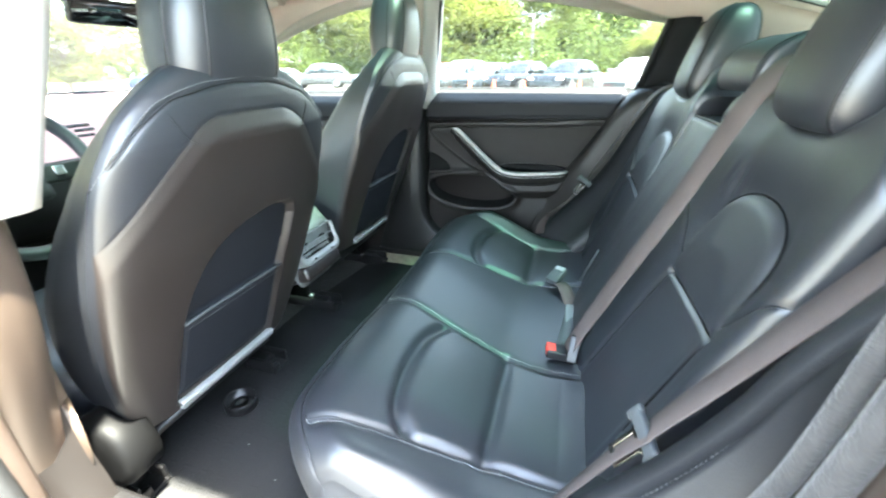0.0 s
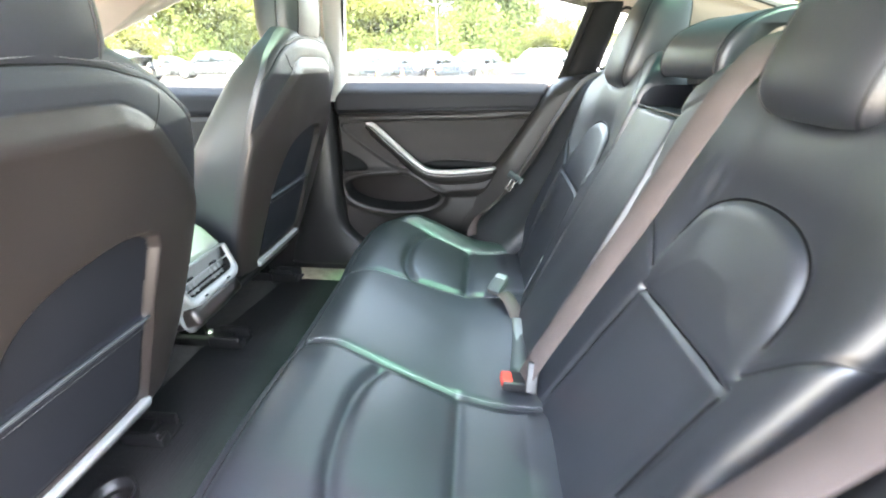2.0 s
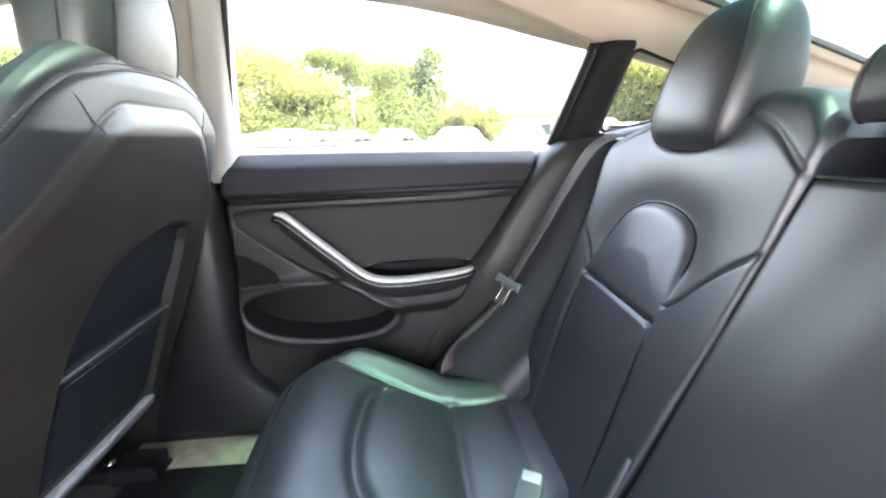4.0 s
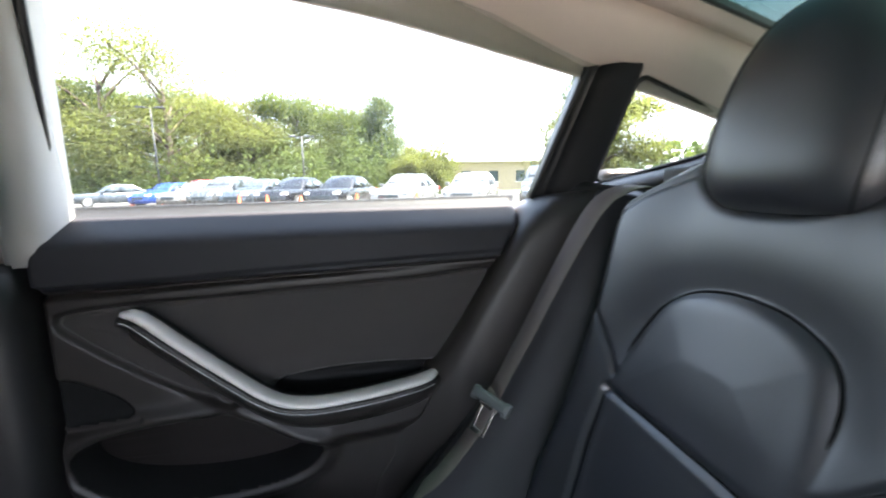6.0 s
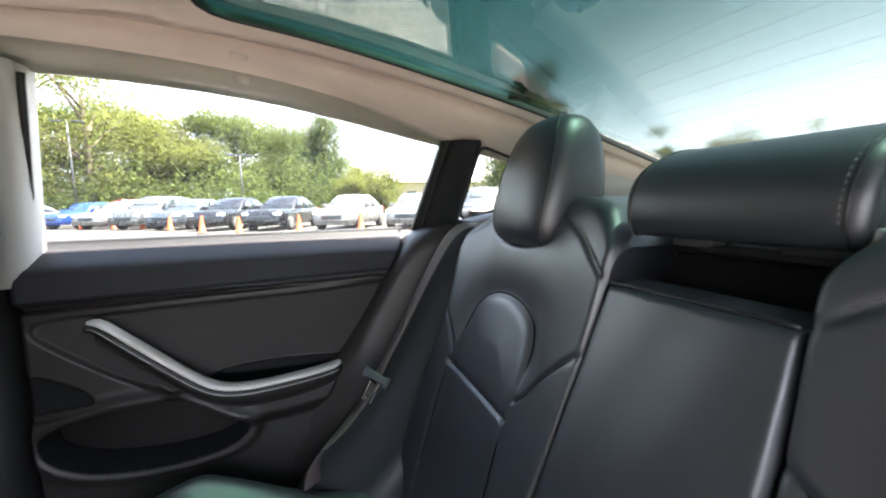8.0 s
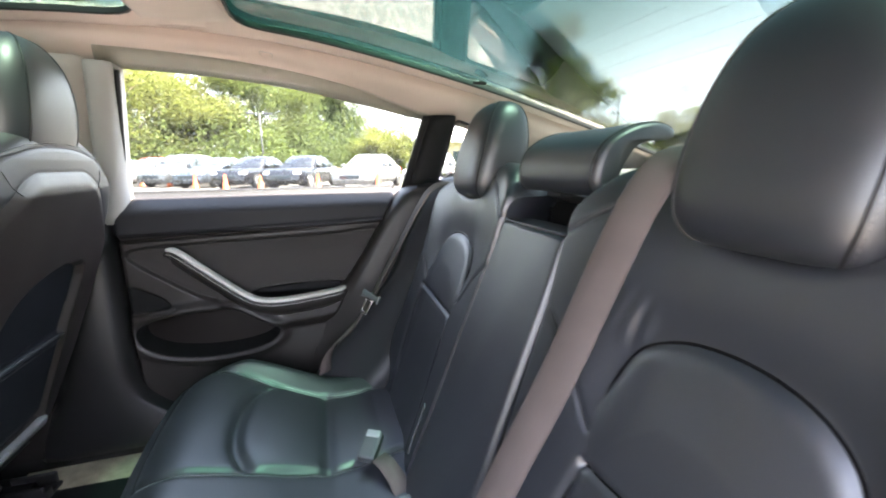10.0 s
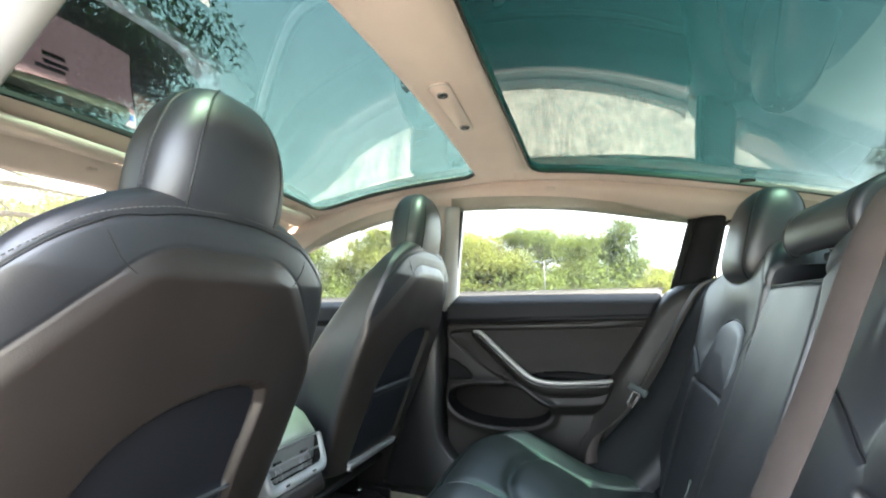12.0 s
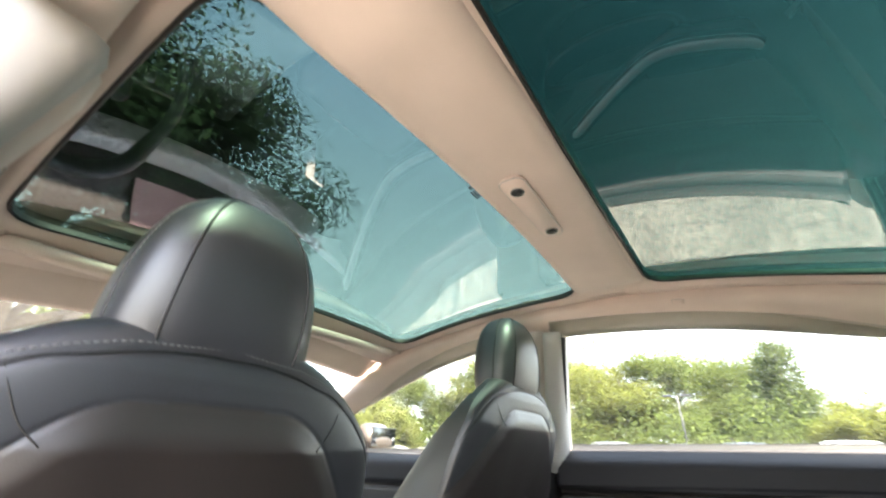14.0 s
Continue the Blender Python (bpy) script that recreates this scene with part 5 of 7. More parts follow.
def front_seat():
    t = thing("car_seat", (0, 0, 0), "black leather front seat with map pocket on its back", "car seat", "front seats")
    slope = 0.32
    n = np.array([1, 0, -slope]) / math.hypot(1, slope)
    s_top = 1.028
    wid = smooth1([0.376, 0.392, 0.43, 0.55, 0.68, 0.78, 0.88, 0.95, 1.0, 1.028], [0.200, 0.212, 0.226, 0.252, 0.263, 0.262, 0.250, 0.216, 0.146, 0.070])
    thk = smooth1([0.30, 0.40, 0.55, 0.70, 0.80, 0.886, 0.95, 1.0, 1.028], [0.13, 0.165, 0.160, 0.130, 0.108, 0.088, 0.062, 0.04, 0.02])
    m, k = 230, 320
    zs = np.concatenate([np.linspace(0.378, 0.94, 190), np.linspace(0.9432, s_top, 40)])
    # rear half evenly spaced across the back, front half coarser
    uu = np.linspace(-1, 1, 231)[:-1]
    uf = np.linspace(1, -1, 91)[:-1]
    sv = np.concatenate([np.sign(uu) * np.abs(uu) ** (1 / 0.55), np.sign(uf) * np.abs(uf) ** (1 / 0.55)])
    cv = np.sqrt(np.clip(1 - sv ** 2, 0, 1)) * np.concatenate([np.ones(230), -np.ones(90)])
    ang = np.arctan2(sv, cv)
    Z = zs[:, None] * np.ones((1, k))
    c, s = cv[None, :], sv[None, :]
    W, T = wid(Z), thk(Z)
    pw = 0.55
    Y = W * np.sign(s) * np.abs(s) ** pw
    Y = Y * (1 - 0.24 * np.clip(-c, 0, 1) ** 0.6 * step(0.62, 0.95, Z))
    # rear side nearly flat, front side deeper with bolsters
    D0 = np.interp(Z, [0.30, 0.40, 0.6, 0.8, 0.93, 0.985, 1.03], [-0.004, 0.0, 0.010, 0.022, 0.026, 0.012, -0.006]) - 0.034 - 0.02 * np.clip(1 - (Z - 0.378) / 0.014, 0, 1) ** 2
    D = np.where(c >= 0, D0 + 0.034 * np.abs(c) ** 0.75, D0 - T * np.abs(c) ** 0.45)
    D = D + np.where(c < 0, -0.03 * step(0.12, 0.22, np.abs(Y)) * step(0.25, 0.7, np.abs(c)), 0)
    rear = step(0.02, 0.35, c)
    right_edge = spline([(0.045, 0.964), (0.085, 0.961), (0.128, 0.938), (0.188, 0.876), (0.255, 0.800), (0.34, 0.70)], 40)
    panel = np.vstack([[(-0.34, 0.25)], right_edge[::-1] * np.array([-1, 1]), right_edge, [(0.34, 0.25)]])
    dp = within(Y, Z, panel)
    D = D + rear * (0.007 * step(-0.004, 0.026, dp) + groove(dp, 0.0012, 0.0025))
    pocket = np.vstack([[(-0.145, 0.405), (-0.145, 0.50)], spline([(-0.140, 0.60), (-0.122, 0.675), (-0.088, 0.732), (-0.04, 0.764), (0.02, 0.780), (0.075, 0.784), (0.112, 0.778)], 30), [(0.132, 0.765), (0.140, 0.74), (0.134, 0.62), (0.132, 0.50), (0.132, 0.405)]])
    dk = within(Y, Z, pocket)
    D = D - rear * 0.016 * step(-0.004, 0.012, dk)
    D = D + rear * 0.010 * step(0.0, 0.02, dk) * (Z < 0.605) * step(0.40, 0.44, Z)
    D = D + rear * 0.004 * np.exp(-((Z - 0.605) / 0.006) ** 2) * (dk > 0.004)
    shoulder_z = SHOULDER(np.abs(Y))
    D = D + step(-0.2, 0.2, c) * groove(Z - shoulder_z, 0.0015, 0.003) * (np.abs(Y) < 0.262)
    D = D + rear * 0.0004 * np.sin(Y * 40 + Z * 23) * np.sin(Z * 31 - Y * 17)
    X = -0.28 + slope * Z + n[0] * D
    Zp = Z + n[2] * D
    P = np.stack([X, Y, Zp], -1)
    P = np.concatenate([P, P[:, :1]], 1)
    mid = lambda a: (a[1:, 1:] + a[:-1, :-1]) / 2
    ext = lambda a: np.concatenate([a * np.ones(Z.shape), (a * np.ones(Z.shape))[:, :1]], 1)
    reg = np.zeros((m - 1, k), int)
    mrear, mdp, mdk, mZ = mid(ext(rear)), mid(ext(dp)), mid(ext(dk)), mid(ext(Z))
    reg[(mrear > 0.5) & (mdp > 0)] = 1
    reg[(mrear > 0.5) & (mdk > 0.010) & (mZ >= 0.603)] = 2
    reg[(mrear > 0.5) & (mdk > 0.010) & (mZ < 0.603)] = 3
    split_grid(P, reg, {0: ("backrest_cover", LEATHER, ""), 1: ("back_panel", SHELL, "smooth moulded back panel"), 2: ("pocket_recess", POCKET, "dark recess above the map pocket"), 3: ("map_pocket", POCKET, "flat fabric map pocket")}, t, flip=False)
    put("top_cover", ([tuple(p) for p in P[-1, :-1]], [tuple(range(k))]), LEATHER, t)
    put("bottom_cover", ([tuple(p) for p in P[0, :-1]], [tuple(range(k - 1, -1, -1))]), PLASTIC, t)
    rear_at = lambda y, z, d: (-0.28 + slope * z + n[0] * d, y, z + n[2] * d)
    put("pocket_bar", plate(rounded([(-0.14, 0.392), (0.138, 0.392), (0.138, 0.409), (-0.14, 0.409)], 0.004), lambda a, b, c: rear_at(a, b, -0.012 + c), 0.024, 0.003), VENTTRIM, t, "pale grey pocket bar")
    put("pocket_hem", tube([rear_at(y, 0.606 + 0.003 * math.cos(y * 9), 0.0125) for y in np.linspace(-0.134, 0.130, 20)], 0.0028, 7), BUCKLE_GREY, t, "elastic pocket hem")
    put("pocket_stitching", stitches([rear_at(y, 0.590, 0.0105) for y in np.linspace(-0.13, 0.13, 20)], 0.006, 0.0005), THREAD, t)

    def onback(y, z, lift):
        cand = (np.cos(ang)[None, :] > -0.25) * np.ones(Z.shape, bool)
        q = np.where(cand, (Y - y) ** 2 + (Z - z) ** 2, 9)
        j = np.unravel_index(np.argmin(q), q.shape)
        return P[:, :-1][j] + n * lift
    sh = [(y, float(SHOULDER(abs(y)))) for y in np.linspace(-0.255, 0.255, 19)]
    put("shoulder_stitching", stitches(spline([onback(y, z + 0.008, 0.0030) for y, z in sh], 180), 0.0060, 0.0007), THREAD, t, "pale stitched shoulder seam")
    put("shoulder_seam", tube(spline([onback(y, z, 0.0002) for y, z in sh], 100), 0.0015, 5), PIPING, t)
    for sg in (1, -1):
        put("seam", tube(spline([onback(sg * y, z, 0.0004) for y, z in ((0.158, 0.977), (0.148, 0.960), (0.136, 0.944), (0.122, 0.930))], 20), 0.0007, 5), PIPING, t)
    # head restraint, part of the seat
    nn, mm = 56, 40
    hw = smooth1([0, 0.05, 0.2, 0.5, 0.75, 0.9, 0.97, 1.0], [0.094, 0.105, 0.108, 0.102, 0.084, 0.059, 0.033, 0.006])
    hd = smooth1([0, 0.1, 0.4, 0.7, 0.9, 0.97, 1.0], [0.045, 0.056, 0.062, 0.058, 0.042, 0.025, 0.006])
    rings = []
    for i in range(mm):
        v = 0.5 - 0.5 * math.cos(math.pi * i / (mm - 1))
        z = 0.992 + 0.203 * v
        xc = 0.001 + 0.02 * v - 0.012 * v * v
        ring = []
        for a in np.linspace(0, 2 * math.pi, nn, endpoint=False):
            ca, sa = math.cos(a), math.sin(a)
            ring.append((xc - 0.01 + float(hd(v)) * np.sign(ca) * abs(ca) ** 0.7, float(hw(v)) * np.sign(sa) * abs(sa) ** 0.62, z))
        rings.append(ring)
    hr = put("head_restraint", loft(rings), LEATHER, t, "rounded leather head restraint")
    for j in (5, nn - 5, 13, nn - 13):
        pts = [np.array(rings[i][j]) + np.array([0.0006, 0, 0]) for i in range(1, mm - 2)]
        put("seam", tube(pts, 0.0016, 5), PIPING, hr)
        if j in (13, nn - 13):
            put("stitching", stitches([p + np.array([0.004, 0, 0]) for p in pts], 0.006, 0.0005), THREAD, hr)
    # cushion, base, recliner covers and rails
    cu = []
    for x in np.linspace(-0.70, -0.235, 22):
        f = math.sqrt(max(1 - ((x + 0.467) / 0.237) ** 6, 0.02))
        z = 0.47 + 0.05 * step(-0.2, -0.6, x)
        ring = []
        for a in np.linspace(0, 2 * math.pi, 32, endpoint=False):
            ca, sa = math.cos(a), math.sin(a)
            y = 0.262 * f * np.sign(ca) * abs(ca) ** 0.5
            zz = (0.05 if sa > 0 else 0.10) * f * np.sign(sa) * abs(sa) ** 0.6
            ring.append((x, y, z - 0.03 + zz + (0.028 * step(0.15, 0.22, abs(y)) if sa > 0 else 0)))
        cu.append(ring[::-1])
    put("seat_cushion", loft(cu), LEATHER, t)
    put("seat_base", join(rbox(-0.62, -0.27, -0.205, 0.205, 0.285, 0.39, 0.02), tube([(-0.235, -0.20, 0.315), (-0.235, 0.20, 0.315)], 0.014, 10)), PLASTIC, t, "black seat base")
    for sg in (1, -1):
        if sg < 0:
          rc = [[(-0.200 + 0.074 * r * math.cos(a), sg * (y - 0.004), 0.385 + 0.078 * r * math.sin(a)) for a in np.linspace(0, 2 * math.pi, 36, endpoint=False)] for y, r in ((0.21, 1.0), (0.262, 1.0), (0.272, 0.95), (0.277, 0.82), (0.279, 0.5))]
          # cover painted darker than its plastic, in place of shade from the doorway
          put("recliner_cover", loft([r if sg < 0 else r[::-1] for r in rc]), RECLINER, t, "rounded black recliner cover")
        yr = sg * 0.205
        rl = put("seat_rail", join(rbox(-0.74, -0.245, yr - 0.024, yr + 0.024, 0.206, 0.236, 0.005), rbox(-0.30, -0.205, yr - 0.034, yr - 0.024, 0.206, 0.250, 0.004), rbox(-0.30, -0.205, yr + 0.024, yr + 0.034, 0.206, 0.250, 0.004), rbox(-0.30, -0.198, yr - 0.034, yr + 0.034, 0.206, 0.220, 0.004), rbox(-0.212, -0.198, yr - 0.034, yr - 0.008, 0.206, 0.238, 0.004)), PLASTIC, t, "black seat rail end")
        put("rail_bolt", tube([(-0.315, yr, 0.234), (-0.315, yr, 0.252)], 0.012, 12), CHROME, rl, "steel bolt")
        # link uses the darkened plastic to paint in the gloom under the seat
        lk = put("seat_link", join(rbox(-0.41, -0.325, yr - 0.008, yr + 0.008, 0.236, 0.38, 0.004), tube([(-0.335, yr - 0.02, 0.33), (-0.335, yr + 0.02, 0.33)], 0.016, 12)), RECLINER, t, "black height link")
        put("link_bolt", tube([(-0.335, yr - 0.026, 0.33), (-0.335, yr + 0.026, 0.33)], 0.008, 10), CHROME, lk, "steel pivot bolt")
    return t


seat = front_seat()
seat.matrix_basis = pose(0.0, -0.384, 0.0)
seat_r = copy_thing(seat, pose(-0.012, 0.374, 0.056))
for o in list(seat_r.children_recursive):
    if o.name.startswith("recliner_cover"):
        bpy.data.objects.remove(o)
for o in seat_r.children_recursive:          # the raised seat keeps its rails on the floor
    if o.name.startswith(("seat_rail", "rail_bolt")):
        o.data = o.data.copy()
        if o.name.startswith("seat_rail"):
            o.location.z -= 0.056
    elif o.name.startswith("seat_link"):
        o.data = o.data.copy()
        for v in o.data.vertices:
            if v.co.z < 0.30:
                v.co.z -= 0.056
tagged(seat, "black leather driver seat with map pocket on its back")
tagged(seat_r, "black leather passenger seat, set higher, with map pocket")

# ---- centre console with rear vents ----
co = thing("centre_console", (-0.3, -0.01, 0.205), "centre console with grey lid and rear air vents", "console")
rings = []
for x, w, zt, r in ((-0.95, 0.10, 0.56, 0.03), (-0.60, 0.105, 0.60, 0.03), (-0.34, 0.105, 0.665, 0.035), (-0.25, 0.104, 0.665, 0.04), (-0.20, 0.103, 0.640, 0.04), (-0.168, 0.102, 0.604, 0.03), (-0.158, 0.101, 0.590, 0.02)):
    ring = []
    for a in np.linspace(-math.pi / 2, math.pi * 1.5, 40, endpoint=False):
        ca, sa = math.cos(a), math.sin(a)
        ring.append((x, w * np.sign(ca) * abs(ca) ** 0.35, (zt - 0.08) + 0.08 * np.sign(sa) * abs(sa) ** 0.45))
    rings.append(ring)
put("lid", loft(rings), CONSOLE, co, "satin grey console lid")
rings = []
for z in np.linspace(0.205, 0.515, 8):
    k = (z - 0.205) / 0.31
    w = 0.075 + 0.02 * k
    xb = -0.40 + 0.16 * k ** 2
    rings.append([(-0.95, -w, z), (xb - 0.02, -w, z), (xb, -w + 0.02, z), (xb, w - 0.02, z), (xb - 0.02, w, z), (-0.95, w, z)])
put("body", loft(rings), PLASTIC, co, "black console body")
vm = Matrix.Translation((-0.146, -0.005, 0.545)) @ pose(0, 0, 0, 0, -20, 0)   # local x outwards, y across, z up the face
def vent_ring():
    """A rounded frame round the vent's mouth, broad below and thin above."""
    out = rounded([(-0.096, -0.042), (0.096, -0.042), (0.098, 0.045), (-0.098, 0.045)], [0.03, 0.03, 0.012, 0.012], 10)
    inn_ = rounded([(-0.082, -0.020), (0.082, -0.020), (0.086, 0.040), (-0.086, 0.040)], [0.018, 0.018, 0.006, 0.006], 10)
    rings = [[(-0.04, p[0], p[1]) for p in out], [(0.004, p[0], p[1]) for p in out], [(0.012, *(p * 0.97 + q * 0.03)) for p, q in zip(out, inn_)], [(0.014, *(p * 0.6 + q * 0.4)) for p, q in zip(out, inn_)], [(0.010, *(p * 0.06 + q * 0.94)) for p, q in zip(out, inn_)], [(0.006, *q) for q in inn_]]
    return loft(rings, caps=False)


vt = put("vent_surround", moved(vent_ring(), vm), VENTTRIM, co, "satin silver vent surround")
inn_ = rounded([(-0.082, -0.020), (0.082, -0.020), (0.086, 0.040), (-0.086, 0.040)], [0.018, 0.018, 0.006, 0.006], 10)
put("vent_liner", moved(loft([[(-0.05, *q) for q in inn_], [(0.0065, *(q * 0.995)) for q in inn_], [(0.0065, *(q * 1.01)) for q in inn_], [(-0.05, *(q * 1.01)) for q in inn_]], caps=False), vm), GRILLE, vt, "black vent liner")
put("vent_back", moved(rbox(-0.075, -0.045, -0.10, 0.10, -0.05, 0.05, 0.0), vm), GRILLE, vt, "black vent duct")
put("vent_bar", moved(rbox(0.001, 0.006, -0.088, 0.088, 0.0105, 0.0140, 0.001), vm), VENTTRIM, vt, "thin silver cross bar")
for z in (-0.008, 0.028):
    put("vent_blade", moved(rbox(-0.034, -0.004, -0.083, 0.083, z - 0.0012, z + 0.0012, 0.0005), vm), GRILLE, vt)
    for y in (-0.064, -0.048, -0.032, 0.032, 0.048, 0.064):
        put("vent_fin", moved(rbox(-0.030, -0.008, y - 0.0010, y + 0.0010, z - 0.012, z + 0.012, 0.0), vm), VENTTRIM, vt, smooth=False)
for y in (-0.045, 0.042):
    put("vent_tab", moved(rbox(-0.010, 0.003, y - 0.009, y + 0.009, 0.010, 0.019, 0.002), vm), GLOSSY, vt)
    put("usb_port", moved(rbox(0.0128, 0.0150, y - 0.006, y + 0.006, -0.034, -0.0295, 0.001), vm), GLOSSY, vt)
# solid black strip in place of the shade between vent and lid
put("vent_shadow_gap", moved(rbox(-0.04, -0.004, -0.100, 0.100, 0.049, 0.054, 0.0), vm), GRILLE, vt, "black strip painted in for the shaded gap under the lid")
put("lower_lip", moved(rbox(-0.12, 0.000, -0.090, 0.090, -0.085, -0.038, 0.016), vm), SHELL, co, "dark brown rounded underside")

# ---- floor mat ----
fm = thing("floor_mat", (0.0, 0, 0.205), "plain black rubber floor mat across the rear footwell", "floor mat")
mo = rounded([(-0.34, -0.63), (0.13, -0.63), (0.12, -0.12), (0.005, 0.10), (0.0, 0.578), (-0.27, 0.585), (-0.34, 0.12)], 0.03)
put("mat_sheet", plate(mo, lambda a, b, c: (a, b, 0.205 + c), 0.008, 0.003), MAT_RUBBER, fm)
ring = []
cupr = [(0.034, 0.0), (0.036, 0.012), (0.0345, 0.0135), (0.031, 0.0115), (0.030, 0.003), (0.020, 0.002), (0.0185, 0.005), (0.011, 0.005), (0.010, 0.003)]
put("mat_clip", loft([[(-0.203 + 1.16 * r * math.cos(a), -0.342 + 1.16 * r * math.sin(a), 0.213 + 2.1 * z) for a in np.linspace(0, 2 * math.pi, 40, endpoint=False)] for r, z in cupr]), PLASTIC, fm, "round black mat clip")
for x, y in ((0.02, -0.50), (-0.10, -0.44), (0.06, -0.22), (-0.05, 0.10)):
    put("crumb", rbox(x, x + 0.003, y, y + 0.003, 0.2128, 0.2155, 0.0005), THREAD, fm)

# ---- front of the cabin ----
dsh = thing("dashboard", (-1.0, 0, 0.6), "dark dashboard with a pale trim strip under the windscreen", "dashboard")
rings = []
for y in np.linspace(-0.70, 0.70, 20):
    rings.append([(-1.40, y, 0.55), (-0.98, y, 0.55), (-0.90, y, 0.66), (-0.885, y, 0.74), (-0.90, y, 0.775), (-0.95, y, 0.80), (-1.05, y, 0.835), (-1.40, y, 0.86)])
put("top_pad", loft(rings), DOORPAD, dsh)
put("trim_strip", rbox(-0.90, -0.878, -0.68, 0.68, 0.735, 0.765, 0.006), PULL, dsh, "pale wood-tone strip")
put("firewall", rbox(-1.36, -1.30, -0.72, 0.72, 0.12, 0.60, 0), PLASTIC, dsh)
sc = thing("touch_display", (-0.93, 0, 0.76), "large landscape touch display, lit pale, on the dashboard", "display")
put("casing", moved(rbox(-0.006, 0.006, -0.186, 0.186, -0.108, 0.108, 0.005), pose(-0.93, 0, 0.862, 0, -8, 0)), GLOSSY, sc)
put("screen", moved(rbox(0.0055, 0.0075, -0.178, 0.178, -0.10, 0.10, 0.001), pose(-0.93, 0, 0.862, 0, -8, 0)), SCREEN, sc, "pale lit screen")
put("menu_tab", moved(rbox(0.0072, 0.0082, 0.10, 0.172, 0.045, 0.058, 0.0), pose(-0.93, 0, 0.862, 0, -8, 0)), SCREEN_BLUE, sc, "blue menu tab")
put("map_mark", moved(join(rbox(0.0072, 0.0082, -0.06, 0.0, -0.01, 0.0, 0.0), rbox(0.0072, 0.0082, -0.08, -0.01, 0.004, 0.014, 0.0), rbox(0.0072, 0.0082, -0.06, -0.005, -0.026, -0.017, 0.0)), pose(-0.93, 0, 0.862, 0, -8, 0)), SCREEN_DARK, sc, "dark marks")
put("stand", rbox(-0.98, -0.93, -0.05, 0.05, 0.74, 0.86, 0.01), PLASTIC, sc)
wh = thing("steering_wheel", (-0.70, -0.384, 0.6), "black leather steering wheel with dark hub", "steering wheel")
wm = pose(-0.66, -0.384, 0.80, 0, 68, 0)
put("rim", moved(tube([(0.178 * math.cos(a), 0.178 * math.sin(a), 0) for a in np.linspace(0, 2 * math.pi, 72, endpoint=False)], 0.016, 14, True), wm), LEATHER, wh)
hub = put("hub", moved(rbox(-0.06, 0.06, -0.075, 0.075, -0.05, -0.01, 0.02), wm), PLASTIC, wh)
for sg in (1, -1):
    put("spoke", moved(rbox(-0.02, 0.025, min(sg * 0.06, sg * 0.17), max(sg * 0.06, sg * 0.17), -0.03, -0.008, 0.008), wm), PLASTIC, wh)
    put("scroll_knob", moved(rbox(-0.012, 0.012, sg * 0.10 - 0.012, sg * 0.10 + 0.012, -0.012, 0.002, 0.004), wm), CHROME, hub, "metal scroll knob")
put("column", tube([(-0.70, -0.384, 0.785), (-0.98, -0.384, 0.67)], 0.035, 14), PLASTIC, wh)
mi = thing("rear_view_mirror", (-0.74, 0.02, 1.19), "black rear-view mirror on the windscreen", "mirror")
put("casing", moved(rbox(-0.014, 0.014, -0.115, 0.115, -0.032, 0.032, 0.012), pose(-0.73, 0.025, 1.175, 0, 14, -8)), GLOSSY, mi)
mg = bpy.data.materials.new("mirror_glass")
mg.use_nodes = True
mg.node_tree.nodes["Principled BSDF"].inputs["Metallic"].default_value = 1
mg.node_tree.nodes["Principled BSDF"].inputs["Roughness"].default_value = 0.02
mg.node_tree.nodes["Principled BSDF"].inputs["Base Color"].default_value = (0.12, 0.13, 0.14, 1)
put("mirror_glass", moved(rbox(0.0135, 0.0152, -0.105, 0.105, -0.025, 0.025, 0.0), pose(-0.73, 0.025, 1.175, 0, 14, -8)), mg, mi, "mirror glass")
put("stalk", tube([(-0.745, 0.02, 1.19), (-0.80, 0.01, 1.23)], 0.012, 10), PLASTIC, mi)
put("camera_cover", moved(rbox(-0.05, 0.05, -0.05, 0.05, -0.012, 0.012, 0.01), pose(-0.80, 0.0, 1.225, 0, 30, 0)), PLASTIC, mi, "black sensor cover")
for sg in (1, -1):
    v = thing("sun_visor", (-0.63, sg * 0.36, 1.26), "beige sun visor folded against the header", "sun visor", "sun visors")
    o = rounded([(-0.10, -0.19), (0.075, -0.19), (0.075, 0.19), (-0.10, 0.19)], 0.03)
    put("panel", moved(plate(o, lambda a, b, c: (a, b, c), 0.022, 0.008), pose(-0.615, sg * 0.34, 1.255, 0, 12, 0)), HEADLINER, v)
    put("hinge", tube([(-0.55, sg * 0.53, 1.272), (-0.55, sg * 0.565, 1.262)], 0.012, 10), HEADLINER, v)
    cp = put("clip", tube([(-0.70, sg * 0.15, 1.25), (-0.70, sg * 0.17, 1.25)], 0.008, 8), HEADLINER, v)
# windscreen
ws = thing("window_3", (-1.0, 0, 1.1), "clear raked windscreen", "window", kind="structure")
vs, fs = [], []
nW, mW = 25, 9
for out in (0, 0.006):
    for j in range(mW):
        v = j / (mW - 1)
        for i in range(nW):
            y = (i / (nW - 1) * 2 - 1) * (0.60 + 0.08 * v)
            x = -0.775 - 0.60 * v - 0.14 * (1 - (y / 0.68) ** 2) * (0.4 + 0.6 * v)
            vs.append((x, y, 1.245 - 0.355 * v + out))
N = nW * mW
for j in range(mW - 1):
    for i in range(nW - 1):
        a = j * nW + i
        fs += [(a, a + 1, a + nW + 1, a + nW), (N + a, N + a + nW, N + a + nW + 1, N + a + 1)]
wp = put("pane", (vs, fs), SIDEGLASS, ws, "clear pane")
wp.visible_shadow = False
